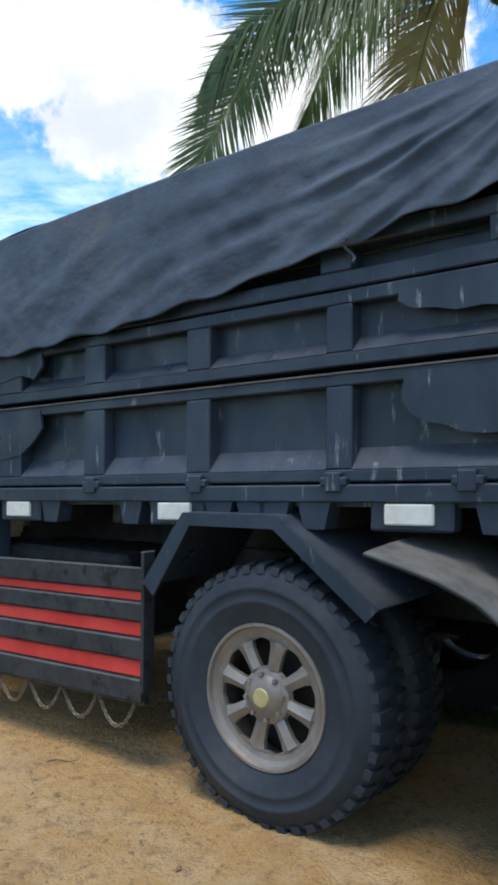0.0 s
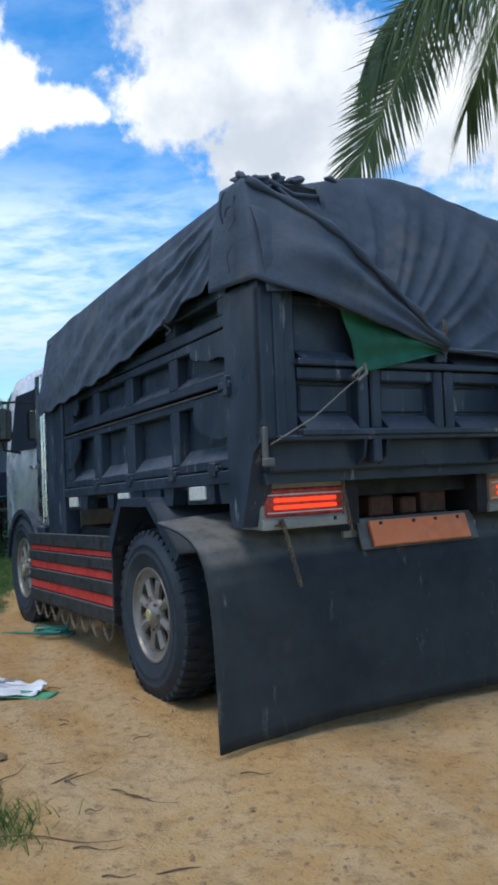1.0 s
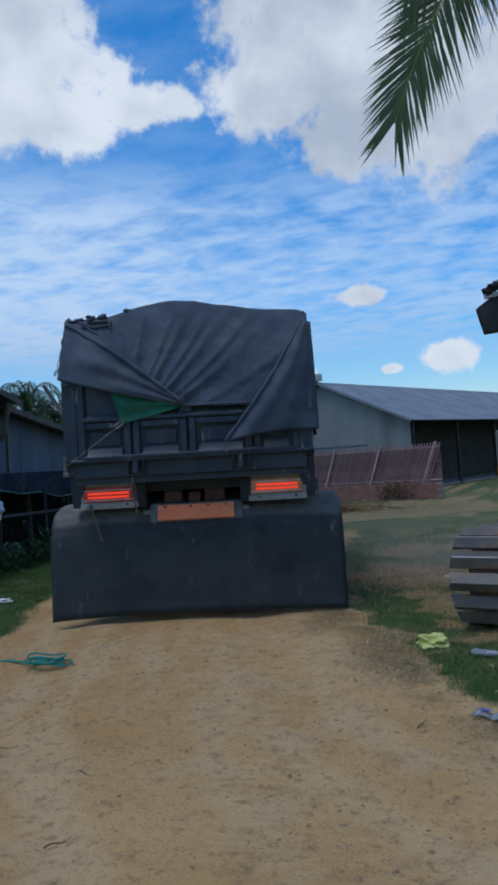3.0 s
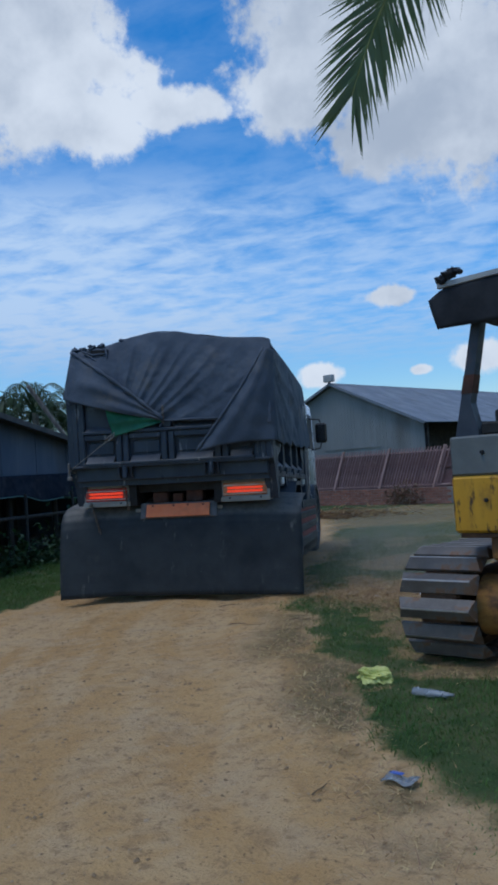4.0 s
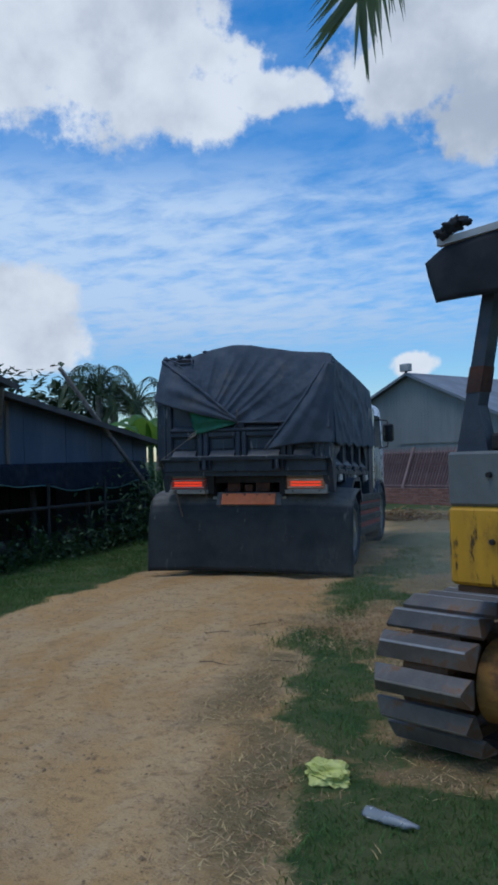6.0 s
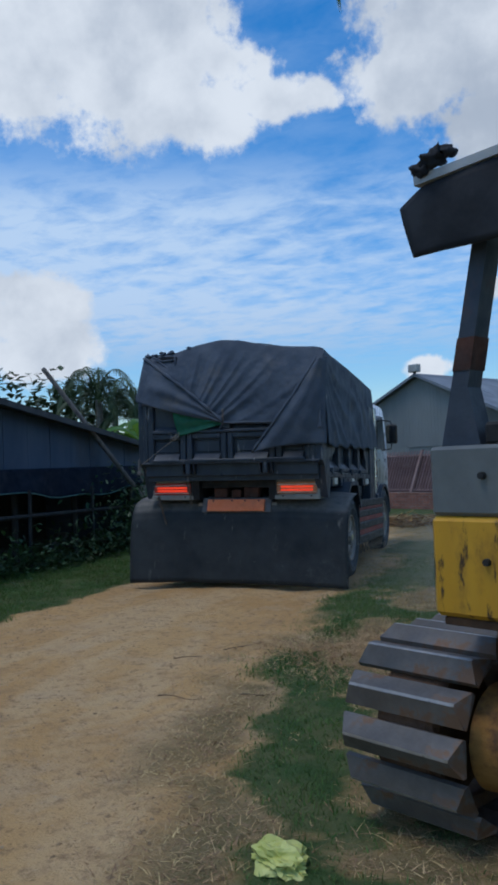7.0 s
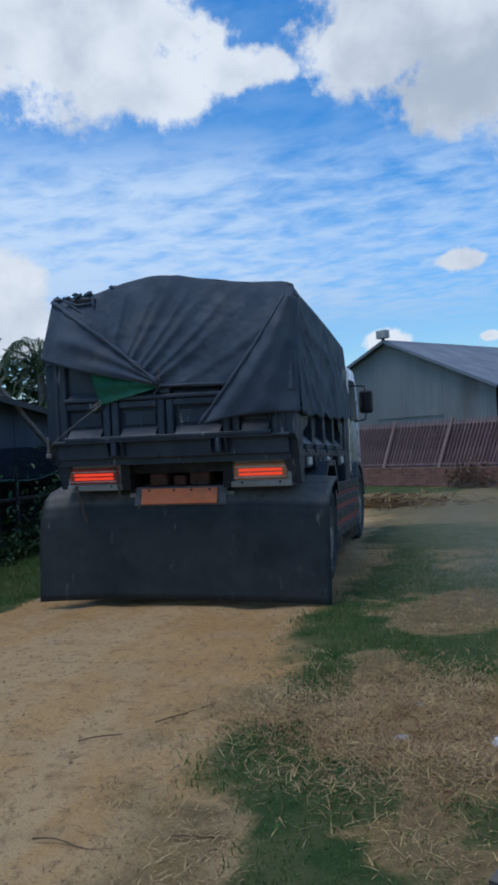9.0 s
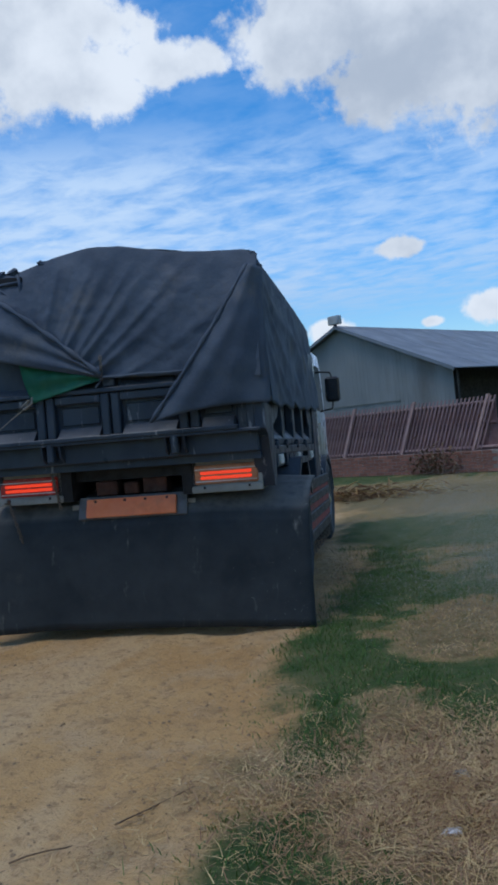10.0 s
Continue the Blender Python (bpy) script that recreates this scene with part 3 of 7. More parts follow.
def spaced(lo, hi, fine0, fine1, step, grow=1.35, limit=1500.0):
    mid = list(np.arange(fine0, fine1 + step * 0.5, step))
    a, s = [], step
    x = fine0
    while x > lo:
        s = min(s * grow, limit)
        x -= s
        a.append(x)
    b, s = [], step
    x = fine1
    while x < hi:
        s = min(s * grow, limit)
        x += s
        b.append(x)
    return np.array(a[::-1] + mid + b)


def height(x, y):
    near = math.exp(-max(0.0, abs(x + 2) - 10) / 4) * math.exp(-max(0.0, abs(y - 9) - 14) / 4)
    rough = 0.5 + 0.5 * soft(0.5 + 1.2 * fbm(x, y, 0.5, 44.0))
    h = 0.014 * fbm(x, y, 1.1, 2.0) + rough * (0.020 * fbm(x, y, 4.2, 7.0) + 0.016 * abs(fbm(x, y, 9.0, 17.0)))
    # wheel ruts along the road
    mid = 0.5 * (lerp(y, LEFT_EDGE) + lerp(y, RIGHT_EDGE))
    for o in (-1.0, 0.95):
        h -= 0.022 * math.exp(-((x - mid - o) / 0.26) ** 2)
    return h * near


def ground_material():
    m = bpy.data.materials.new("sandy_ground")
    m.use_nodes = True
    nt = m.node_tree
    N, L = nt.nodes.new, nt.links.new
    p = nt.nodes["Principled BSDF"]
    tc = N("ShaderNodeTexCoord").outputs["Object"]

    def nz(sc, d=8, r=0.62):
        n = N("ShaderNodeTexNoise")
        n.inputs["Scale"].default_value, n.inputs["Detail"].default_value, n.inputs["Roughness"].default_value = sc, d, r
        L(tc, n.inputs["Vector"])
        return n.outputs[0]

    def rng(s, a, b, c=0.0, d=1.0):
        n = N("ShaderNodeMapRange")
        n.interpolation_type = "SMOOTHSTEP"
        for i, v in enumerate((a, b, c, d)):
            n.inputs[i + 1].default_value = v
        L(s, n.inputs[0])
        return n.outputs[0]

    def mx(f, a, b):
        n = N("ShaderNodeMix")
        n.data_type = "RGBA"
        for s, i in ((f, 0), (a, 6), (b, 7)):
            if isinstance(s, tuple):
                n.inputs[i].default_value = (*s, 1)
            else:
                L(s, n.inputs[i])
        return n.outputs[2]

    def mth(op, a, b):
        n = N("ShaderNodeMath")
        n.operation = op
        n.use_clamp = True
        for i, s in enumerate((a, b)):
            if isinstance(s, (int, float)):
                n.inputs[i].default_value = s
            else:
                L(s, n.inputs[i])
        return n.outputs[0]

    at = N("ShaderNodeAttribute")
    at.attribute_name = "cover"
    sp = N("ShaderNodeSeparateColor")
    L(at.outputs["Color"], sp.inputs[0])
    sand = mx(rng(nz(0.45), 0.38, 0.62), (0.560, 0.350, 0.150), (0.480, 0.282, 0.110))
    sand = mx(rng(sp.outputs[2], 0.30, 0.80, 0.0, 0.50), sand, (0.610, 0.435, 0.240))
    sand = mx(rng(nz(1.7), 0.48, 0.68, 0.0, 0.55), sand, (0.525, 0.375, 0.215))
    sand = mx(rng(nz(4.5, 9, 0.7), 0.50, 0.70, 0.0, 0.60), sand, (0.330, 0.205, 0.098))
    sand = mx(rng(nz(13.0, 8, 0.7), 0.52, 0.66, 0.0, 0.70), sand, (0.260, 0.162, 0.082))
    sand = mx(rng(nz(45.0, 4, 0.6), 0.60, 0.70, 0.0, 0.7), sand, (0.130, 0.080, 0.045))
    sand = mx(rng(nz(38.0, 4, 0.6), 0.62, 0.72, 0.0, 0.45), sand, (0.520, 0.430, 0.310))
    green = mx(rng(nz(3.0), 0.35, 0.65), (0.046, 0.086, 0.026), (0.110, 0.122, 0.050))
    straw = mx(rng(nz(7.0), 0.35, 0.65), (0.245, 0.185, 0.088), (0.165, 0.135, 0.060))
    straw = mx(rng(nz(32.0, 5, 0.7), 0.48, 0.62, 0.0, 0.7), straw, (0.150, 0.105, 0.050))
    straw = mx(rng(nz(50.0, 4, 0.7), 0.55, 0.68, 0.0, 0.7), straw, (0.30, 0.24, 0.135))
    fray = mth("ADD", mth("MULTIPLY", nz(9.0, 6, 0.7), 0.55), mth("MULTIPLY", nz(38.0, 5, 0.7), 0.45))
    gm = rng(mth("ADD", sp.outputs[0], mth("SUBTRACT", mth("MULTIPLY", fray, 1.1), 0.55)), 0.22, 0.75)
    sm = rng(mth("ADD", sp.outputs[1], mth("SUBTRACT", mth("MULTIPLY", fray, 1.1), 0.55)), 0.12, 1.0)
    col = mx(sm, sand, straw)
    col = mx(gm, col, green)
    L(col, p.inputs["Base Color"])
    p.inputs["Roughness"].default_value = 0.95
    p.inputs["Specular IOR Level"].default_value = 0.15
    bn = N("ShaderNodeBump")
    bn.inputs["Strength"].default_value, bn.inputs["Distance"].default_value = 1.0, 0.050
    L(mth("ADD", mth("MULTIPLY", nz(14.0), 0.7), mth("MULTIPLY", nz(70.0, 4), 0.3)), bn.inputs["Height"])
    L(bn.outputs[0], p.inputs["Normal"])
    return m


def build_ground():
    xs = spaced(-2500, 2500, -12, 8, 0.095)
    ys = spaced(-2500, 2500, -3, 21, 0.095)
    verts, cols = [], []
    for y in ys:
        for x in xs:
            verts.append((x, y, height(x, y)))
            g, s = cover(x, y)
            cols += (g, s, streaks(x, y), 1.0)
    nx = len(xs)
    faces = [(j * nx + i, j * nx + i + 1, (j + 1) * nx + i + 1, (j + 1) * nx + i) for j in range(len(ys) - 1) for i in range(nx - 1)]
    me = bpy.data.meshes.new("ground")
    me.from_pydata(verts, [], faces)
    me.polygons.foreach_set("use_smooth", [True] * len(faces))
    layer = me.color_attributes.new("cover", "FLOAT_COLOR", "POINT")
    layer.data.foreach_set("color", cols)
    me.materials.append(ground_material())
    tagged(new("ground", me), "sandy dirt track between worn grass and dry straw", "ground", kind="structure")


def blades(name, label, material, spots, tall, wide, lean):
    """Single blades of three corners each, one object."""
    verts, faces = [], []
    for x, y, s in spots:
        h = s * random.uniform(*tall)
        a, l = random.uniform(0, 6.283), s * random.uniform(*lean)
        w = wide * random.uniform(0.7, 1.4)
        b = random.uniform(0, 6.283)
        z = height(x, y) - 0.004
        k = len(verts)
        cx, cy = math.cos(a) * w, math.sin(a) * w
        mxx, my = x + math.cos(b) * l * 0.4, y + math.sin(b) * l * 0.4
        verts += [(x - cx, y - cy, z), (x + cx, y + cy, z), (mxx + cx * .7, my + cy * .7, z + h * 0.62), (mxx - cx * .7, my - cy * .7, z + h * 0.62), (x + math.cos(b) * l, y + math.sin(b) * l, z + h)]
        faces += [(k, k + 1, k + 2, k + 3), (k + 3, k + 2, k + 4)]
    me = bpy.data.meshes.new(name)
    me.from_pydata(verts, [], faces)
    me.materials.append(M[material])
    return tagged(new(name, me), label, "grass", kind="stuff")


def build_grass():
    rnd = random.Random(4)
    green, dry = [], []
    while len(green) < 230000:
        y = 2.0 + 15 * rnd.random() ** 1.35
        x = rnd.uniform(-8.5, 2.4)
        g, s = cover(x, y)
        if rnd.random() < g * 1.05 - 0.08:
            far = 1.0 + max(0, y - 10) * 0.05
            tuft = 0.55 + 0.9 * soft(fbm(x, y, 1.3, 31.0) + 0.5)
            green.append((x, y, tuft * (0.9 if x < lerp(y, LEFT_EDGE) else 0.75) * far))
        elif len(dry) < 190000 and rnd.random() < 1.3 * s + 0.30 * g:
            dry.append((x, y, 0.85))
    # a loose mat of straw past the dozer
    for k in range(22000):
        dry.append((rnd.gauss(-1.3, 0.42), rnd.gauss(11.1, 0.42), 1.3))
    for k in range(420):
        green.append((rnd.gauss(-1.85, 0.13), 3.2 + rnd.gauss(0, 0.10), 1.6))
    blades("grass", "short green grass along the track", "lawn", green, (0.015, 0.058), 0.0026, (0.01, 0.06))
    blades("straw", "dry cut straw lying on the ground", "straw", dry, (0.004, 0.034), 0.0023, (0.03, 0.12))


# ---------------------------------------------------------------- dump truck
FLAP_HINGE = Vector((0, -0.80, 1.14))
SLOPE = -0.035      # the body sinks a little towards the cab


def zz(y, z):
    return z + SLOPE * (y + 1.2)


def sloped(bm):
    for v in bm.verts:
        v.co.z += SLOPE * (v.co.y + 1.2)
    return bm


def tyre_mesh(bm, x0, x1, R=0.55):
    w = x1 - x0
    prof = [(x0 + 0.035, 0.29), (x0 + 0.012, 0.33), (x0, 0.385), (x0 - 0.005, 0.392), (x0, 0.400), (x0 + 0.003, 0.440), (x0 - 0.003, 0.446), (x0 + 0.006, 0.456), (x0 + 0.026, 0.515), (x0 + 0.055, R - 0.018), (x0 + w / 2, R - 0.012), (x1 - 0.055, R - 0.018),
            (x1 - 0.026, 0.515), (x1 - 0.006, 0.46), (x1, 0.39), (x1 - 0.012, 0.33), (x1 - 0.035, 0.29)]
    lathe(bm, prof, 56)
    return bm


def lug_mesh(bm, x0, x1, R=0.55):
    # tread lugs on both shoulders and a zigzag rib
    n = 44
    for k in range(n):
        for side in (0, 1):
            a = 2 * math.pi * (k + 0.5 * side) / n
            rot = Matrix.Rotation(a, 4, "X")
            if side == 0:
                out = [(x0 + 0.018, -0.024), (x0 + 0.10, -0.018), (x0 + 0.125, 0.004), (x0 + 0.10, 0.022), (x0 + 0.018, 0.016)]
            else:
                out = [(x1 - 0.018, -0.016), (x1 - 0.10, -0.022), (x1 - 0.125, -0.004), (x1 - 0.10, 0.018), (x1 - 0.018, 0.024)]
            lo = [bm.verts.new(rot @ Vector((p[0], p[1], R - 0.022 - (0.022 if i in (0, 4) else 0)))) for i, p in enumerate(out)]
            hi = [bm.verts.new(rot @ Vector((p[0] + (0.006 if i in (0,4) and side == 0 else 0) - (0.006 if i in (0,4) and side else 0), p[1], R - (0.012 if i in (0, 4) else 0.0)))) for i, p in enumerate(out)]
            bm.faces.new(hi)
            for i in range(5):
                bm.faces.new((lo[i], lo[(i + 1) % 5], hi[(i + 1) % 5], hi[i]))
    return bm


def rim_mesh(bm, x):
    """A disc with eight windows, its outer face at x, dish towards +x."""
    lathe(bm, [(x + 0.01, 0.305), (x - 0.006, 0.300), (x - 0.006, 0.288), (x + 0.012, 0.280), (x + 0.022, 0.262), (x + 0.026, 0.238)], 48)
    lathe(bm, [(x + 0.045, 0.120), (x + 0.022, 0.112), (x + 0.012, 0.085), (x + 0.004, 0.080), (x - 0.004, 0.068)], 32)
    lathe(bm, [(x + 0.30, 0.29), (x + 0.03, 0.28)], 32)
    n = 8
    for k in range(n):
        a0 = 2 * math.pi * k / n
        pts = []
        half_in, half_out = 0.175, 0.105
        for r, h in ((0.105, 0.393), (0.117, 0.25), (0.138, 0.205), (0.200, 0.165), (0.229, 0.185), (0.240, 0.393)):
            pts.append((r, h))
        front = []
        for sgn in (-1, 1):
            col = []
            for r, h in pts:
                a = a0 + sgn * h
                xx = x + 0.030 - 0.004 * (1 - abs(r - 0.19) / 0.08)
                col.append(bm.verts.new((xx, math.cos(a) * r, math.sin(a) * r)))
            front.append(col)
        mid = [bm.verts.new((x + 0.010 if 0 < i < 5 else x + 0.026, math.cos(a0) * r, math.sin(a0) * r)) for i, (r, h) in enumerate(pts)]
        back = [[bm.verts.new(v.co + Vector((0.022, 0, 0))) for v in col] for col in front]
        for i in range(len(pts) - 1):
            bm.faces.new((front[0][i], front[0][i + 1], mid[i + 1], mid[i]))
            bm.faces.new((mid[i], mid[i + 1], front[1][i + 1], front[1][i]))
            bm.faces.new((front[0][i], back[0][i], back[0][i + 1], front[0][i + 1]))
            bm.faces.new((front[1][i], front[1][i + 1], back[1][i + 1], back[1][i]))
    return bm


def build_wheel(truck, x_out, y, side, dual):
    """side -1: left. The wheel is built about its own axle."""
    w = part("wheel", tyre_mesh(bmesh.new(), -0.14, 0.14), "rubber", truck, "dusty black lug-tread truck tyre", True, Matrix.Translation((x_out - side * 0.14, y, 0.52)) @ pose(0, 0, 0, 0, 0, 0 if side < 0 else 180))
    tagged(part("tread", lug_mesh(bmesh.new(), -0.14, 0.14), "rubber", w), kind="stuff")
    if dual:
        inner = part("inner_tyre", tyre_mesh(bmesh.new(), 0.19, 0.47), "rubber", w, "inner twin tyre in the dark of the axle", True)
        tagged(part("inner_tread", lug_mesh(bmesh.new(), 0.19, 0.47), "rubber", w), kind="stuff")
    part("rim", rim_mesh(bmesh.new(), -0.115), "alloy", w, "dull silver alloy rim with eight windows", False)
    bm = bmesh.new()
    r = lathe(bm, [(-0.132, 0.001), (-0.132, 0.034), (-0.127, 0.052), (-0.117, 0.078), (-0.098, 0.092)], 28)
    part("hub_cap", bm, "alloy", w, "", True)
    bm = bmesh.new()
    lathe(bm, [(-0.137, 0.001), (-0.137, 0.036), (-0.130, 0.040)], 24)
    part("hub_emblem", bm, "gold", w, "pale brass emblem in the hub")
    for k in range(8):
        bm = bmesh.new()
        a = 2 * math.pi * (k + 0.5) / 8
        lathe_bits = bmesh.ops.create_cone(bm, cap_ends=True, segments=6, radius1=0.010, radius2=0.010, depth=0.018)
        bmesh.ops.transform(bm, matrix=Matrix.Translation((-0.112, math.cos(a) * 0.092, math.sin(a) * 0.092)) @ Matrix.Rotation(math.pi / 2, 4, "Y"), verts=lathe_bits["verts"])
        part("wheel_nut", bm, "alloy", w)
    bm = bmesh.new()
    lathe(bm, [(0.05, 0.27), (0.05, 0.02)], 24)
    part("brake_drum", bm, "frame", w)
    return w


def fold_fan(a, b, ca, cb, freq, depth, seed):
    """Folds that fan out from the point ca, cb."""
    da, db = a - ca, b - cb
    ang = math.atan2(db, da)
    r = math.hypot(da, db)
    return depth * soft(r / 0.5) * (math.sin(ang * freq + 4.0 * noise.noise(Vector((a * 1.3, b * 1.3, seed)))) * 0.6 + 0.4 * math.sin(ang * freq * 2.3 + seed + r * 1.5)) \
        + 0.018 * noise.noise(Vector((a * 4.5, b * 4.5, seed + 3))) + 0.009 * noise.noise(Vector((a * 14, b * 14, seed + 8))) + 0.005 * abs(noise.noise(Vector((a * 20, b * 34, seed + 5))))


def creases(a, b, ca, cb, rows, bend=0.14):
    """Single creases that start at ca, cb: rows of direction in degrees, depth, width in degrees."""
    da, db = a - ca, b - cb
    r = math.hypot(da, db)
    ang = math.degrees(math.atan2(db, da)) + math.degrees(bend) * math.sin(r * 2.2)
    return 0.62 * soft((r - 0.25) / 0.45) * sum(d * math.exp(-((ang - c) / w) ** 2) * (0.7 + 0.3 * math.sin(r * 4 + c)) for c, d, w in rows)


BACK_CREASES = [(18, 0.020, 2), (25, 0.030, 1.6), (31, -0.018, 2), (36, 0.032, 1.7), (41, 0.022, 1.2), (45, -0.022, 1.8), (49, 0.034, 1.6), (54, 0.026, 1.3), (58, -0.020, 1.6), (62, 0.034, 1.6), (67, 0.02, 1.4), (73, -0.018, 2), (79, 0.036, 1.8), (86, -0.02, 2), (95, 0.02, 2.5), (105, 0.015, 3)]
RIGHT_CREASES = [(-12, 0.02, 2.5), (-20, 0.035, 2.2), (-27, -0.025, 2.5), (-34, 0.035, 2.4), (-42, -0.02, 3), (-49, 0.035, 2.6), (-60, 0.03, 3), (-74, 0.03, 3.5)]
LEFT_CREASES = [(-5, 0.022, 1.4), (-9, 0.040, 1.2), (-12.5, -0.022, 1.4), (-16, 0.050, 1.3), (-20, 0.034, 1.1), (-24, -0.026, 1.6), (-28, 0.046, 1.5), (-34, 0.030, 1.8), (-42, 0.03, 2.4)]
LEFT_TARP_EDGE = [(-1.22, 2.44), (-1.0, 2.44), (-0.6, 2.39), (-0.3, 2.35), (0.4, 2.26), (0.9, 2.20), (1.6, 2.16), (2.5, 2.13)]


def top_z(x):
    return lerp(x, [(-1.2, 2.90), (-1.05, 2.955), (-0.75, 2.98), (-0.45, 3.06), (-0.2, 3.10), (0.1, 3.09), (0.5, 3.00), (0.8, 2.965), (1.08, 2.945), (1.2, 2.90)])


def build_tarp(truck):
    def side_left(u, v):
        y = -1.22 + 3.74 * u
        zl = lerp(y, LEFT_TARP_EDGE) + 0.025 * noise.noise(Vector((y * 3, 0.3, 1))) + 0.012 * math.sin(y * 17)
        zt = 2.93 - 0.10 * u * u
        z = zt + (zl - zt) * v
        x = -1.13 - 0.10 * v ** 1.6 - 0.03 * math.sin(math.pi * v) - (fold_fan(y, z, -1.45, 3.02, 27, 0.012, 2.0) * (1 - 0.5 * u) + creases(y, z, -1.5, 3.0, LEFT_CREASES, 0.05) * (1 - 0.75 * u)) * min(1, 2.5 * v) * min(1, 0.25 + 5 * u)
        return Vector((x, y, zz(y, z)))

    def side_right(u, v):
        y = -1.20 + 3.7 * u
        zl = 1.74 + 0.10 * u + 0.02 * math.sin(y * 9) + 0.03 * noise.noise(Vector((y * 2, 0.8, 4)))
        zt = 2.92 - 0.10 * u * u
        z = zt + (zl - zt) * v
        x = 1.15 + 0.08 * v + (creases(y, z, -1.35, 3.05, RIGHT_CREASES, 0.08) + 0.010 * noise.noise(Vector((y * 5, z * 5, 6)))) * min(1, 3 * v)
        return Vector((x, y, zz(y, z)))

    def crown(u, v):
        y = -1.20 + 3.72 * u
        x = -1.13 + 2.28 * v
        z = top_z(x) - 0.10 * u * u - 0.05 * math.sin(math.pi * u) * (1 - abs(2 * v - 1)) + 0.02 * noise.noise(Vector((x * 3, y * 2, 5))) + 0.012 * math.sin(x * 9 + y * 3)
        return Vector((x, y, zz(y, z)))

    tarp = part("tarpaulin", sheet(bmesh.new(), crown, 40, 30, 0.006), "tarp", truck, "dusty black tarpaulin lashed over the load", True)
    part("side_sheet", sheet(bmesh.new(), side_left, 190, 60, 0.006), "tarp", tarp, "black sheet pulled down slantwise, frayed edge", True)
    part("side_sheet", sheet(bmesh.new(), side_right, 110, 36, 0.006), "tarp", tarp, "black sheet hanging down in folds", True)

    # the back: a wide drape gathered at the knot
    LOW = [(-1.15, 2.30), (-0.95, 2.32), (-0.72, 2.24), (-0.4, 2.16), (-0.02, 2.05), (0.3, 2.03), (0.55, 2.02), (0.7, 1.98), (1.2, 1.95)]

    def back(u, v):
        x = -1.16 + 2.36 * u
        zt, zl = top_z(x), lerp(x, LOW)
        z = zt + (zl - zt) * v
        y = -1.20 - 0.25 * v ** 0.75 - 0.04 * math.sin(math.pi * v) - (creases(x, z, -0.64, 1.72, BACK_CREASES, 0.04) + 0.012 * noise.noise(Vector((x * 5, z * 5, 11))) + 0.005 * noise.noise(Vector((x * 17, z * 17, 3)))) * min(1, 4 * v)
        return Vector((x, y, z))

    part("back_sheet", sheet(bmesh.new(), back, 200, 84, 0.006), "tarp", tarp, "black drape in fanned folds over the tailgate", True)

    # the piece drawn over from the corner to the knot, its edge rolled
    def overlap(u, v):
        # first round the corner from the side, then across to the knot
        u0 = 0.16
        if u < u0:
            f = u / u0
            top, low = Vector((-1.165, -1.02 - 0.22 * f, 2.935)), Vector((-1.255 + 0.035 * f, -1.0 - 0.42 * f, 2.375 - 0.01 * f))
            p = top.lerp(low, v)
            p.x -= (0.02 * math.sin(math.pi * v) + 0.012 * noise.noise(Vector((p.y * 8, p.z * 8, 3)))) * (1 - f)
            p.y -= 0.02 * soft(f)
            return p
        u = (u - u0) / (1 - u0)
        top = (Vector((-1.165, -1.26, 2.935)).lerp(Vector((-0.02, -1.47, 2.07)), u))
        top.z += 0.04 * math.sin(math.pi * u)
        low = Vector((-1.22, -1.44, 2.365)).lerp(Vector((-0.02, -1.47, 2.05)), u)
        low.z -= 0.02 * math.sin(math.pi * u)
        p = top.lerp(low, v)
        p.y -= 0.11 * soft(u * 2.6) * (1 - u) + 0.03 * soft(u * 4) + 0.06 * math.sin(math.pi * min(1, v * 1.1)) * (1 - u) * soft(u * 4) + (0.02 * noise.noise(Vector((p.x * 5, p.z * 5, 3))) + 0.012 * math.sin(v * 14 + u * 4)) * soft(u * 3)
        return p

    part("corner_sheet", sheet(bmesh.new(), overlap, 60, 20, 0.008), "tarp", tarp, "slack corner of the tarpaulin drawn to the knot", True)
    rolled = [overlap(0.17 + 0.83 * t / 24, 0.0) + Vector((0, -0.012, 0.0)) for t in range(25)]
    part("rolled_hem", tube(bmesh.new(), rolled, [0.020 + 0.008 * math.sin(i * 1.7) for i in range(25)], 7), "tarp", tarp, "", True)

    # the long fold across the other side
    def fold(u, v):
        a = Vector((1.14, -1.33, 2.80)).lerp(Vector((0.36, -1.56, 1.68)), u)
        b = Vector((1.235, -1.22, 2.78)).lerp(Vector((1.25, -1.40, 1.76)), u)
        a.x += 0.05 * math.sin(math.pi * u)
        p = a.lerp(b, v)
        p.z += 0.03 * math.sin(math.pi * v) * u
        p.y -= 0.06 * math.sin(math.pi * u) + 0.075 * math.sin(math.pi * v) ** 0.7 + 0.012 * math.sin(v * 16 + u * 5) * u + 0.015 * noise.noise(Vector((p.x * 6, p.z * 6, 9)))
        return p

    part("fold_sheet", sheet(bmesh.new(), fold, 40, 24, 0.008), "tarp", tarp, "folded flap hanging over the tailgate", True)
    hem = [fold(t / 20, 0.0) + Vector((-0.005, -0.01, 0)) for t in range(21)]
    part("rolled_hem", tube(bmesh.new(), hem, [0.016 + 0.006 * math.sin(i * 2.1) for i in range(21)], 7), "tarp", tarp, "", True)
    # bunched scraps at the upper corner
    rnd = random.Random(3)
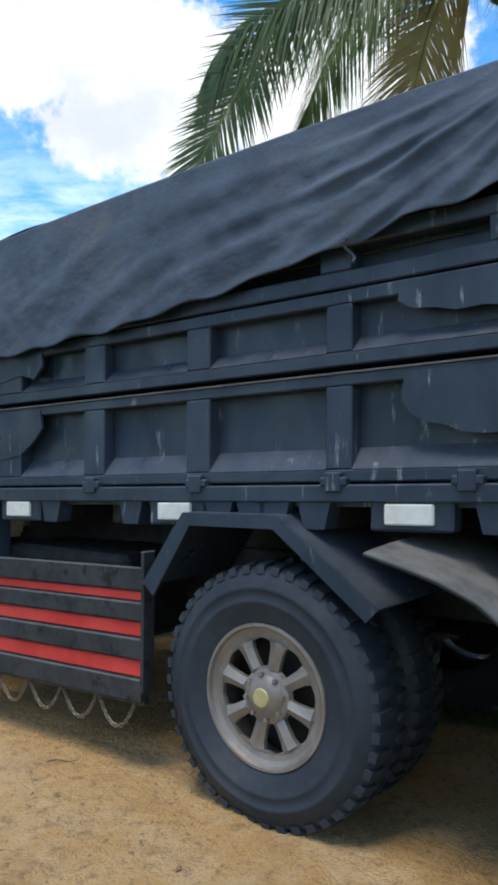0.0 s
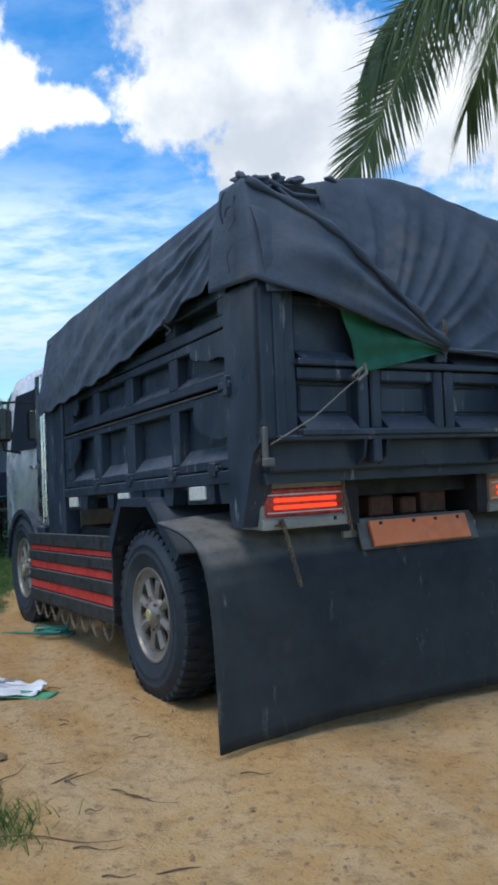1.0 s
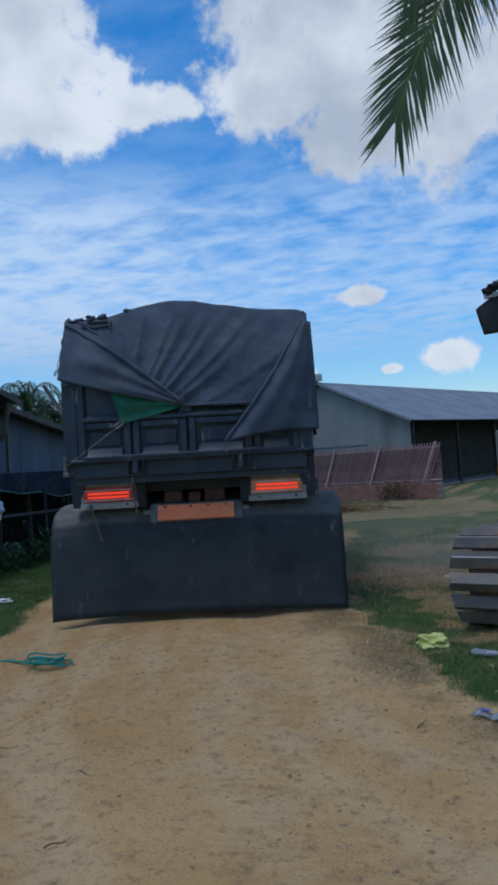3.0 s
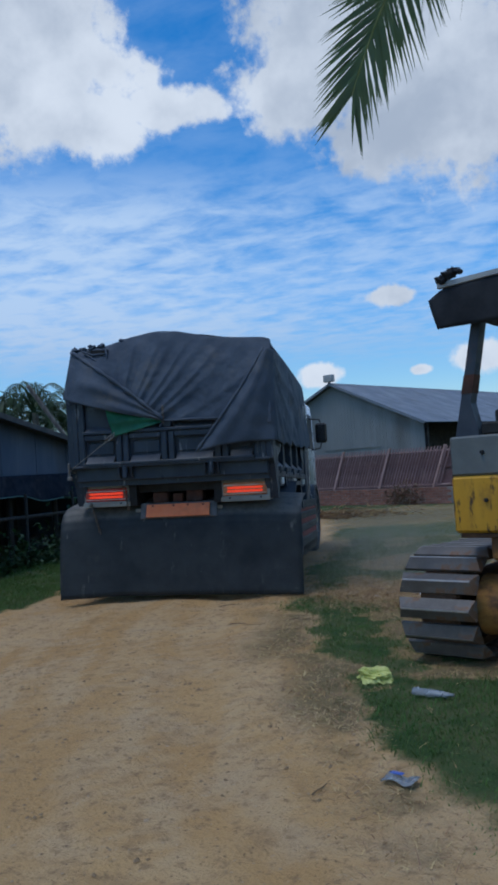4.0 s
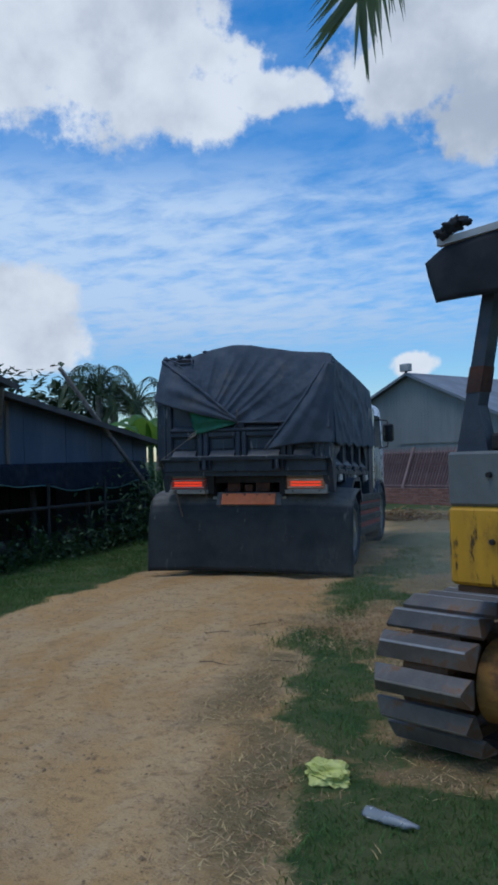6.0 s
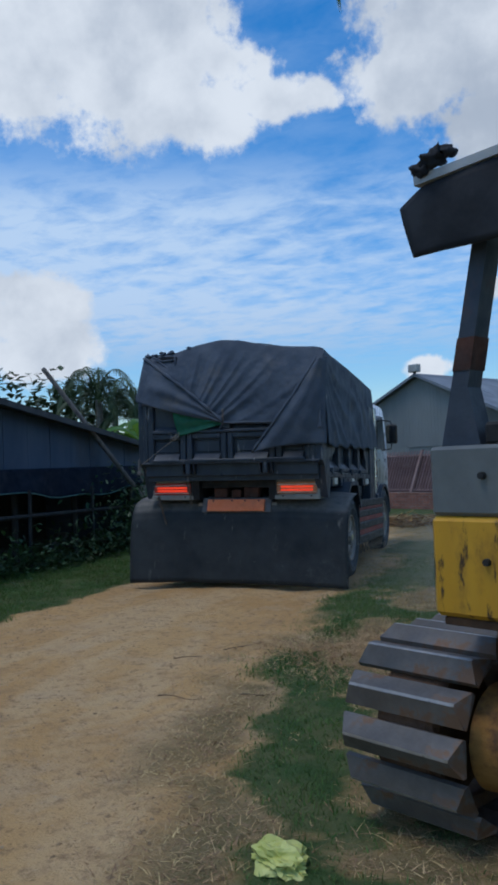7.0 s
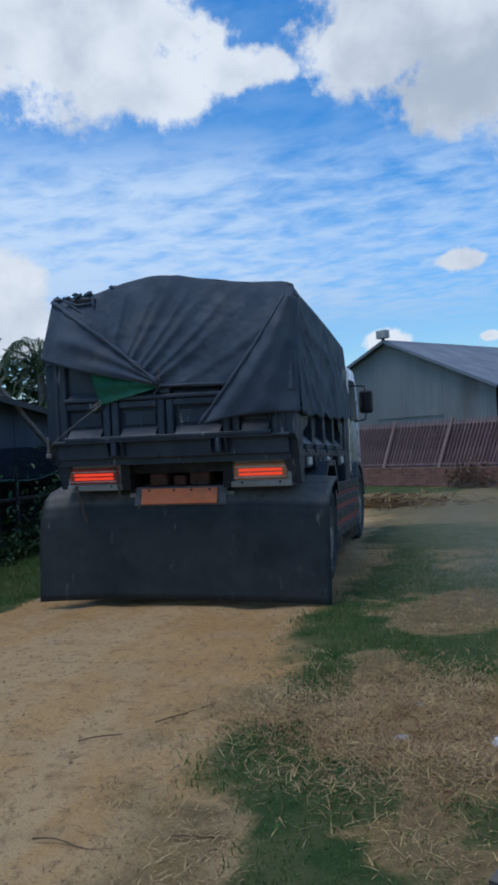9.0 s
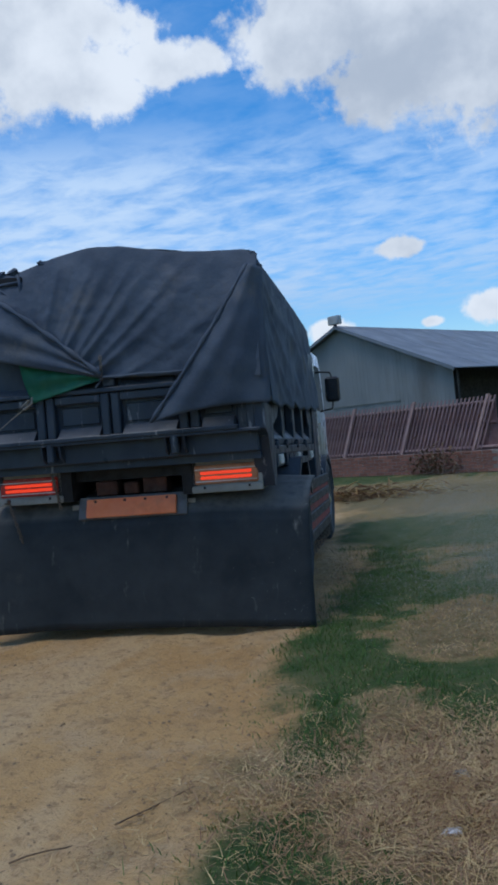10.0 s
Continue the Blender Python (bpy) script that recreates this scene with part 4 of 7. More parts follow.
    for cx, cy, cz, r in ((-1.12, -1.19, 2.945, 0.045), (-1.02, -1.21, 2.955, 0.035), (-0.92, -1.21, 2.975, 0.04), (-0.80, -1.21, 2.98, 0.035), (-0.55, -1.20, 3.03, 0.03), (1.16, -1.20, 2.90, 0.022), (1.20, -1.21, 2.80, 0.030)):
        bm = bmesh.new()
        bmesh.ops.create_icosphere(bm, subdivisions=3, radius=r)
        for v in bm.verts:
            v.co *= 1 + 0.9 * noise.noise(v.co * 34 + Vector((cx * 9, cz * 7, 1)))
            v.co = Vector((v.co.x * 1.25, v.co.y * 0.8, v.co.z * 0.8)) + Vector((cx, cy, cz))
        part("gathered_cloth", bm, "tarp", tarp, "", True)
    # stitched cord down the corner, with loose ends
    seam = [Vector((-1.185 - 0.09 * t + 0.008 * math.sin(23 * t), -1.20 - 0.06 * t + 0.018 * math.sin(17 * t), 2.86 - 0.44 * t)) for t in [i / 22 for i in range(23)]]
    part("seam_cord", tube(bmesh.new(), seam, 0.004, 5), "tarp", tarp)
    for t, d in ((0.15, 0.04), (0.9, -0.05)):
        c = seam[int(t * 22)]
        part("cord_end", tube(bmesh.new(), [c, c + Vector((-0.02, d * 0.6, -0.01)), c + Vector((-0.025, d, -0.05))], 0.006, 4), "tarp", tarp)
    # black plate for the shade inside the torn gap between roll and drape
    part("torn_gap", prism(bmesh.new(), [(-0.99, 2.915), (-0.86, 2.93), (-0.70, 2.925), (-0.69, 2.80), (-0.71, 2.67), (-0.78, 2.73), (-0.88, 2.80), (-0.95, 2.84)], "y", -1.285, -1.24), "frame", tarp, "black plate painted as the dark inside a torn gap")
    for pts in (((-1.02, -1.29, 2.93), (-0.88, -1.30, 2.87), (-0.72, -1.30, 2.88)), ((-0.72, -1.295, 2.94), (-0.70, -1.31, 2.84), (-0.715, -1.31, 2.74), (-0.69, -1.32, 2.64)), ((-0.97, -1.29, 2.90), (-0.84, -1.31, 2.80), (-0.72, -1.31, 2.72))):
        part("torn_strip", tube(bmesh.new(), [Vector(p) + Vector((0, 0, 0.0)) for p in pts], 0.013, 6), "tarp", tarp, "", True)

    def cloth(u, v):
        a = Vector((-0.72, -1.452, 2.27)).lerp(Vector((-0.02, -1.475, 2.05)), u)
        b = Vector((-0.62, -1.47, 1.90)).lerp(Vector((-0.05, -1.475, 2.03)), u)
        p = a.lerp(b, v)
        p.y += 0.016 * noise.noise(Vector((p.x * 8, p.z * 8, 2))) + 0.012 * math.sin(v * 9 + u * 3)
        return p
    part("green_cloth", sheet(bmesh.new(), cloth, 24, 14, 0.004), "green", tarp, "faded green cloth showing below the tarpaulin", True)


def bay_panel(side, y0, y1, z0, z1, bays, depth=0.075, inset=0.05, lip=0.085):
    """A pressed side panel: a back plate with a raised frame and posts between sunk bays, chamfered below. side -1: left."""
    bm = bmesh.new()
    xo, xi = side * 1.165, side * (1.165 - depth)
    lo, hi = min(xi, xi - side * 0.03), max(xi, xi - side * 0.03)
    box(bm, lo, hi, y0, y1, z0, z1)
    a, b = min(xo, xi), max(xo, xi)
    box(bm, a, b, y0, y1, z1 - inset, z1, 0.006)
    box(bm, a, b, y0, y1, z0, z0 + inset, 0.006)
    edges = [y0] + [e for pair in bays for e in pair] + [y1]
    for k in range(0, len(edges), 2):
        if edges[k + 1] - edges[k] > 0.005:
            box(bm, a, b, edges[k], edges[k + 1], z0 + inset, z1 - inset, 0.006)
    for p, q in bays:
        # sloping lower lip of each bay
        if not lip:
            continue
        prism(bm, [(xi, z0 + inset), (xo, z0 + inset), (xi, z0 + inset + lip)] if side > 0 else [(xi, z0 + inset), (xi, z0 + inset + lip), (xo, z0 + inset)], "y", p, q)
    return sloped(bm)


def build_truck():
    truck = thing("dump_truck", "black dump truck with a tarpaulin over its load, driving off", "truck")
    # chassis
    for x in (-0.42, 0.42):
        part("chassis_rail", boxes((x - 0.05, x + 0.05, -1.0, 4.3, 0.78, 1.02), bevel=0.01), "frame", truck)
    for y in (-0.95, 0.9, 2.2):
        part("cross_member", boxes((-0.42, 0.42, y - 0.05, y + 0.05, 0.82, 0.98)), "frame", truck)
    for y in (0.0, 3.4):
        bm = bmesh.new()
        tube(bm, [(-0.8, y, 0.52), (0.8, y, 0.52)], 0.08, 12)
        if y == 0:
            bmesh.ops.create_uvsphere(bm, u_segments=14, v_segments=10, radius=0.22, matrix=Matrix.Translation((0, 0, 0.52)))
        part("axle", bm, "frame", truck)
    for x in (-0.62, 0.62):
        part("leaf_spring", boxes(*[(x - 0.04, x + 0.04, -0.6 + 0.07 * k, 0.6 - 0.07 * k, 0.74 - 0.018 * k, 0.755 - 0.018 * k) for k in range(6)]), "frame", truck)
    part("subframe", boxes((-0.5, 0.5, -0.85, 2.3, 1.04, 1.14), bevel=0.01), "frame", truck)
    for x in (-0.52, 0.52):
        part("body_bearer", sloped(boxes((x - 0.06, x + 0.06, -1.2, 2.4, 1.10, 1.345))), "frame", truck)
    for k in range(9):
        part("body_cross_bearer", sloped(boxes((-1.08, 1.08, -1.1 + 0.42 * k, -1.03 + 0.42 * k, 1.25, 1.345))), "frame", truck)
    part("hoist_block", boxes((-0.30, -0.12, -1.10, -0.95, 1.12, 1.24), (-0.06, 0.06, -1.10, -0.95, 1.12, 1.22), (0.10, 0.30, -1.10, -0.95, 1.12, 1.25), bevel=0.012), "rust", truck, "brown rusty hinge blocks under the body")
    part("fuel_tank", boxes((0.55, 1.05, 1.2, 2.3, 0.5, 0.95), bevel=0.06), "frame", truck)
    part("battery_box", boxes((-1.05, -0.55, 1.0, 2.0, 0.55, 1.0), bevel=0.03), "frame", truck)

    # wheels
    wheels = [build_wheel(truck, -1.26, 0.0, -1, True), build_wheel(truck, 1.26, 0.0, 1, True), build_wheel(truck, -1.20, 3.4, -1, False), build_wheel(truck, 1.20, 3.4, 1, False)]

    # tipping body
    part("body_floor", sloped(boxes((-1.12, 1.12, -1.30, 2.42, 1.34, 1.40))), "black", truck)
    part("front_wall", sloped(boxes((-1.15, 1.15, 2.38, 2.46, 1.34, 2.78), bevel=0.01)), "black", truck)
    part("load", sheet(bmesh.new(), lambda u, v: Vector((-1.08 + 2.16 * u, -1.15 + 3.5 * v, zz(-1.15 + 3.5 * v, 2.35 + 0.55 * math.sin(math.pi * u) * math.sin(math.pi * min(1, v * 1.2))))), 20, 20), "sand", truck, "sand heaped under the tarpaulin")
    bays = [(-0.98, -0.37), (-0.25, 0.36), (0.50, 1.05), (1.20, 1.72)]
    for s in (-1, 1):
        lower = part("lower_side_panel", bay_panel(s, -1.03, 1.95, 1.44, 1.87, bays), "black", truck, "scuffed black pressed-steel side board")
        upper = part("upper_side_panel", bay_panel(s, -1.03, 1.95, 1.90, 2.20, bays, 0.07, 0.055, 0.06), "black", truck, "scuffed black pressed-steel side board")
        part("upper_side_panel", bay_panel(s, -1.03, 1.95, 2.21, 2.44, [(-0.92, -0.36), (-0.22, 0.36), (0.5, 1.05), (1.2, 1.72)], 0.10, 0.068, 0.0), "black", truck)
        xs = sorted((s * 1.19, s * 1.05))
        part("corner_post", sloped(prism(bmesh.new(), [(-1.40, 2.37), (-1.03, 2.37), (-1.03, 1.20), (-1.06, 1.12), (-1.16, 1.12), (-1.30, 1.50), (-1.40, 1.56)], "x", xs[0], xs[1])), "black", truck, "wide black corner post tapering below the body")
        part("front_post", sloped(boxes((xs[0], xs[1], 1.95, 2.44, 1.0, 2.5), bevel=0.012)), "black", truck)
        xf = sorted((s * 1.185, s * 1.10))
        part("sill", sloped(boxes((xf[0], xf[1], -1.03, 2.0, 1.36, 1.43), bevel=0.006)), "black", truck)
        for y in (-0.95, 0.0, 0.12, -0.2, 0.30, 0.85, 1.45):
            part("sill_bracket", sloped(prism(bmesh.new(), [(y - 0.08, 1.37), (y + 0.08, 1.37), (y + 0.05, 1.25), (y - 0.05, 1.25)], "x", s * 1.17 if s > 0 else s * 1.17, s * 1.08)), "black", truck)
        for y in (-0.62, 0.56, 1.72):
            part("side_reflector", sloped(boxes((*sorted((s * 1.185, s * 1.16)), y - 0.10, y + 0.10, 1.275, 1.355), bevel=0.006)), "lens_white", truck, "dusty white side marker lamp")
            part("marker_bracket", sloped(boxes((*sorted((s * 1.165, s * 1.08)), y - 0.17, y + 0.17, 1.25, 1.37), bevel=0.01)), "black", truck)
        for y in (-0.85, -0.30, 0.42, 1.12):
            part("hinge", sloped(boxes((*sorted((s * 1.195, s * 1.15)), y - 0.06, y + 0.06, 1.425, 1.46), (*sorted((s * 1.20, s * 1.165)), y - 0.035, y + 0.035, 1.40, 1.48), bevel=0.006)), "black", lower)
        part("latch", sloped(boxes((*sorted((s * 1.21, s * 1.16)), -1.10, -0.98, 1.86, 1.90), (*sorted((s * 1.22, s * 1.18)), -1.09, -1.05, 1.82, 1.93), bevel=0.006)), "black", lower)
        part("patch_plate", sloped(prism(bmesh.new(), [(-1.0, 1.85), (-0.60, 1.85), (-0.585, 1.75), (-0.62, 1.695), (-0.69, 1.655), (-0.76, 1.645), (-0.82, 1.615), (-0.92, 1.605), (-1.0, 1.61)], "x", s * 1.171, s * 1.155)), "black", lower, "bent scraped patch plate")
        part("patch_plate", sloped(prism(bmesh.new(), [(-1.0, 2.19), (-0.58, 2.17), (-0.57, 2.12), (-0.63, 2.085), (-0.72, 2.075), (-0.80, 2.055), (-0.90, 2.06), (-1.0, 2.045)], "x", s * 1.171, s * 1.155)), "black", upper)
        for za, zb in ((1.85, 1.58), (2.19, 2.02)):
            part("patch_plate", sloped(prism(bmesh.new(), [(1.93, za), (1.55, za), (1.53, za - 0.10), (1.60, za - 0.17), (1.72, zb + 0.03), (1.93, zb)], "x", s * 1.171, s * 1.155)), "black", upper if zb > 2 else lower)
        part("seam_strip", sloped(boxes((*sorted((s * 1.176, s * 1.15)), -1.03, 1.95, 1.868, 1.875))), "worn", lower, "pale scraped seam along the side board")

        # mudguard of folded plate over the wheel, with an edge turned down
        prof = [(0.66, 0.93), (0.42, 1.26), (-0.08, 1.27), (-0.55, 0.95)]
        bm = bmesh.new()
        inner = [(p[0] * 0.97, p[1] - 0.012) for p in prof]
        prism(bm, prof + inner[::-1], "x", *sorted((s * 1.27, s * 0.66)))
        lip = [(p[0] * 0.90, p[1] - 0.055) for p in prof]
        prism(bm, prof + lip[::-1], "x", *sorted((s * 1.275, s * 1.262)))
        part("mudguard", bm, "black", truck, "black folded-plate mudguard over the rear wheel")

        # side guard of boards with red bands, chains below
        guard = part("side_guard", boxes((*sorted((s * 1.20, s * 1.16)), 0.72, 3.02, 0.40, 1.04), bevel=0.006), "guard", truck, "scuffed black side guard with three red bands")
        sloped_ob(guard)
        for k, (z0, z1, mat_name) in enumerate(((0.42, 0.525, "guard"), (0.535, 0.61, "red"), (0.62, 0.715, "guard"), (0.725, 0.79, "red"), (0.80, 0.885, "guard"), (0.893, 0.935, "red"), (0.943, 1.05, "guard"))):
            proud = 1.222 if mat_name == "guard" else 1.208
            b = part("band" if mat_name == "red" else "board", boxes((*sorted((s * proud, s * 1.19)), 0.72, 3.02, z0, z1), bevel=0.005), "dull_red" if s > 0 and mat_name == "red" else mat_name, guard, "faded red painted band" if mat_name == "red" else "")
            sloped_ob(b)
        b = part("edge_board", boxes((*sorted((s * 1.228, s * 1.15)), 0.700, 0.722, 0.40, 1.06), bevel=0.004), "guard", guard)
        for k in range(8):
            y0 = 0.78 + 0.27 * k
            pts = []
            for i in range(25):
                t = i / 24
                pts.append((s * 1.20, y0 + 0.25 * t, 0.405 + SLOPE * (y0 + 1.2) - 0.13 * (1 - (2 * t - 1) ** 2)))
            part("chain", chain_mesh(pts, 0.004, 0.022), "chain", guard, "slack light chain hanging in a loop")
    # cab
    build_cab(truck)

    # tailgate
    gate = part("tailgate", boxes((-0.98, 0.98, -1.36, -1.33, 1.60, 2.30)), "black", truck, "black ribbed tailgate, scraped")
    for z0, z1, p in ((1.94, 1.975, -1.45), (1.58, 1.615, -1.47), (2.27, 2.31, -1.37)):
        part("gate_rail", boxes((-0.99, 0.99, p, -1.33, z0, z1), bevel=0.006), "black", gate)
    bays = ((-0.98, -0.61), (-0.45, -0.07), (0.08, 0.54), (0.70, 0.98))
    for x0, x1 in bays:
        # each bay: a sunk field with a frame, and a sloping lip below
        part("gate_field", boxes((x0 + 0.03, x1 - 0.03, -1.375, -1.355, 1.70, 1.85), bevel=0.012), "black", gate, "scraped pressed field of the tailgate")
        part("gate_lip", prism(bmesh.new(), [(-1.355, 1.612), (-1.46, 1.612), (-1.45, 1.622), (-1.375, 1.685), (-1.355, 1.685)], "x", x0 + 0.02, x1 - 0.02), "black", gate)
        part("gate_lip", prism(bmesh.new(), [(-1.355, 1.973), (-1.44, 1.973), (-1.43, 1.98), (-1.355, 2.03)], "x", x0 + 0.02, x1 - 0.02), "black", gate)
        part("gate_bar", boxes((x0, x1, -1.425, -1.35, 1.868, 1.935), bevel=0.01), "black", gate)
    for x in (-0.53, 0.005, 0.62):
        for dx in (-0.042, 0.042):
            part("gate_rib", boxes((x + dx - 0.034, x + dx + 0.034, -1.435, -1.35, 1.61, 1.935), bevel=0.010), "black", gate)
        part("gate_rib", boxes((x - 0.05, x + 0.05, -1.425, -1.35, 1.98, 2.27), bevel=0.010), "black", gate)
    for x in (-1.085, 1.085):
        part("gate_post", boxes((x - 0.105, x + 0.105, -1.41, -1.33, 1.56, 2.34), bevel=0.012), "black", truck)
        part("gate_post", boxes((x - 0.03, x + 0.03, -1.425, -1.40, 1.56, 2.34), bevel=0.008), "black", truck)
    part("rear_beam", boxes((-1.12, 1.12, -1.36, -1.22, 1.40, 1.57), bevel=0.012), "black", truck, "heavy black rear beam")
    part("ledge", boxes((-1.12, 1.15, -1.455, -1.34, 1.555, 1.583), bevel=0.006), "black", truck, "scraped ledge below the tailgate")
    for x in (-0.50, 0.50):
        bm = bmesh.new()
        prism(bm, [(-1.36, 1.56), (-1.45, 1.56), (-1.43, 1.47), (-1.36, 1.42)], "x", x - 0.09, x - 0.075)
        prism(bm, [(-1.36, 1.56), (-1.45, 1.56), (-1.43, 1.47), (-1.36, 1.42)], "x", x + 0.06, x + 0.075)
        box(bm, x - 0.035, x + 0.02, -1.46, -1.38, 1.43, 1.58, 0.01)
        part("gate_hook", bm, "black", truck, "steel tailgate hook")
    bm = bmesh.new()
    box(bm, -1.20, -1.17, -1.425, -1.395, 1.45, 1.63, 0.008)
    box(bm, -1.205, -1.145, -1.44, -1.40, 1.43, 1.475, 0.008)
    part("latch_arm", bm, "worn", truck, "worn latch arm at the corner")

    # lamp boxes and lamps; the lamps are lit while the brake is on
    for s in (-1, 1):
        x0, x1 = sorted((s * 0.545, s * 1.10))
        holder = part("lamp_box", boxes((x0, x1, -1.20, -0.98, 1.10, 1.36), bevel=0.006), "lampbox", truck, "dented grey tail lamp box")
        part("lamp_sill", boxes((x0 - 0.005, x1 + 0.005, -1.225, -1.19, 1.10, 1.155), bevel=0.006), "lampbox", holder)
        part("tail_lamp", boxes((x0 + 0.02, x1 - 0.03, -1.215, -1.195, 1.165, 1.315), bevel=0.01), "lens_red" if s < 0 else "lens_amber", holder, "dusty tail lamp lens" if s > 0 else "dusty red tail lamp lens with pale bars")
        part("lamp_bar", boxes((x0 + 0.03, x1 - 0.04, -1.220, -1.213, 1.278, 1.286), bevel=0.002), "lens_white", holder)
        part("lamp_bar", boxes((x0 + 0.03, x1 - 0.04, -1.220, -1.213, 1.184, 1.191), bevel=0.002), "lens_white", holder)
        for z0, z1 in ((1.204, 1.226), (1.242, 1.264)):
            part("lit_lamp", boxes((x0 + 0.07, x1 - 0.08, -1.221, -1.212, z0, z1), bevel=0.005), "brake", holder, "glowing red brake lamp")
        part("lamp_hood", boxes((x0 - 0.01, x1 + 0.01, -1.23, -0.98, 1.355, 1.375), bevel=0.004), "black", holder)
        for x in (x0 + 0.10, x1 - 0.10):
            part("bolt", boxes((x - 0.01, x + 0.01, -1.23, -1.22, 1.13, 1.15), bevel=0.003), "frame", holder)
    # orange board leaning on the flap
    m = Matrix.Translation((0.015, -1.175, 1.03)) @ pose(0, 0, 0, -20)
    part("number_board", box(bmesh.new(), -0.375, 0.375, -0.012, 0.012, -0.075, 0.075, 0.004, m), "orange", truck, "blank faded orange board above the mud flap")
    part("board_frame", box(bmesh.new(), -0.45, 0.46, 0.014, 0.03, -0.085, 0.10, 0.004, m), "worn", truck)
    for x in (-0.30, -0.05, 0.12, 0.30):
        part("board_bolt", box(bmesh.new(), x - 0.01, x + 0.01, -0.02, -0.01, 0.045, 0.062, 0.002, m), "frame", truck)

    # mud flap: one belt from over the wheels down to the ground
    prof = [(-0.56, 1.185), (-0.70, 1.165), (-0.84, 1.14), (-0.98, 1.10), (-1.08, 1.045), (-1.15, 0.96), (-1.19, 0.85), (-1.215, 0.70), (-1.235, 0.50), (-1.25, 0.30), (-1.26, 0.04)]

    def flap(u, v):
        k = v * (len(prof) - 1)
        i = min(int(k), len(prof) - 2)
        f = k - i
        y = prof[i][0] + (prof[i + 1][0] - prof[i][0]) * f
        z = prof[i][1] + (prof[i + 1][1] - prof[i][1]) * f
        s = 2 * u - 1
        wide = 1.425 + 0.01 * s
        # slack towards both edges, and a gentle wave
        edge = abs(s) ** 3
        y -= 0.03 * edge * v + 0.02 * math.sin(3 * s) * v
        z -= 0.05 * edge * (1 - v) + (0.04 * (1 - edge) * 0.0)
        z += 0.05 * (1 - s * s) * v * v * 0.6 + 0.012 * noise.noise(Vector((s * 3, v * 2, 1)))
        y += 0.012 * noise.noise(Vector((s * 2, v * 3, 7)))
        return Vector((s * wide, y, z))
    bm = sheet(bmesh.new(), flap, 48, 40, 0.014)
    bmesh.ops.translate(bm, vec=-FLAP_HINGE, verts=bm.verts)
    f = part("mud_flap", bm, "belt", truck, "wide scuffed black rubber belt mud flap", True, Matrix.Translation(FLAP_HINGE))
    rnd = random.Random(8)
    for x in (-0.46, 0.48):
        bm = bmesh.new()
        box(bm, x - 0.05, x + 0.05, -1.115, -1.09, 1.02, 1.06, 0.004)
        bmesh.ops.translate(bm, vec=-FLAP_HINGE, verts=bm.verts)
        part("flap_clamp", bm, "lampbox", f, "scratched steel clamp")
    # chains and ropes at the back
    part("chain", chain_mesh([(-1.02 + 0.30 * t, -1.24 - 0.05 * t, 1.12 - 0.06 * t) for t in [0, 0.02]] + [(-0.90 - 0.10 * (1 - t), -1.25, 1.15 - 0.36 * t) for t in [i / 14 for i in range(15)]], 0.005, 0.028), "chain", truck, "loose chain end dangling on the flap")
    part("chain", chain_mesh([(-0.62 + 0.07 * t, -1.245, 1.42 - 0.36 * t) for t in [i / 14 for i in range(15)]], 0.005, 0.028), "chain", truck, "short chain over the lamp box")
    part("chain", chain_mesh([(-0.02, -1.485, 2.20 - 0.16 * t) for t in [i / 8 for i in range(9)]], 0.005, 0.026), "chain", truck)
    part("rope", tube(bmesh.new(), [(-0.62, -1.485, 1.93), (-0.66, -1.49, 1.87), (-0.78, -1.50, 1.79), (-0.95, -1.51, 1.67), (-1.10, -1.46, 1.58), (-1.16, -1.42, 1.54)], 0.0042, 6), "rope", truck, "pale lashing rope from the green cloth")
    part("rope", tube(bmesh.new(), [(-0.60, -1.485, 1.95), (-0.60, -1.50, 1.90), (-0.66, -1.50, 1.86), (-0.69, -1.49, 1.88), (-0.62, -1.49, 1.93)], 0.010, 6), "rope", truck)
    part("lashing", tube(bmesh.new(), [(-0.05, -1.48, 2.055), (0.1, -1.49, 2.045), (0.3, -1.49, 2.05), (0.5, -1.48, 2.04), (0.68, -1.46, 2.045)], 0.011, 6), "tarp", truck)
    for x0, y0, z0, z1 in ((-1.20, -1.12, 2.90, 2.50), (-1.235, -0.4, 2.36, 2.25), (-0.05, -1.485, 2.12, 1.98)):
        part("tie_cord", tube(bmesh.new(), [(x0 - 0.02 * math.sin(7 * t), y0 + 0.02 * math.sin(5 * t), z0 + (z1 - z0) * t) for t in [i / 8 for i in range(9)]], 0.007, 5), "tarp", truck)
    build_tarp(truck)
    return truck, wheels, f


def sloped_ob(ob):
    for v in ob.data.vertices:
        v.co.z += SLOPE * (v.co.y + 1.2)


def chain_mesh(points, wire, pitch):
    """Links along a line, each turned a quarter against the last."""
    pts = [Vector(p) for p in points]
    bm = bmesh.new()
    acc, k = 0.0, 0
    for a, b in zip(pts, pts[1:]):
        seg = (b - a).length
        while acc < seg:
            c = a.lerp(b, acc / seg)
            d = (b - a).normalized()
            q = d.to_track_quat("Z", "Y").to_matrix().to_4x4() @ Matrix.Rotation(math.pi / 2 * (k % 2), 4, "Z")
            ring = []
            for i in range(8):
                t = 2 * math.pi * i / 8
                ring.append(Matrix.Translation(c) @ q @ Vector((math.cos(t) * pitch * 0.38, 0, math.sin(t) * pitch * 0.72)))
            tube(bm, ring, wire, 4, True)
            acc += pitch
            k += 1
        acc -= seg
    return bm


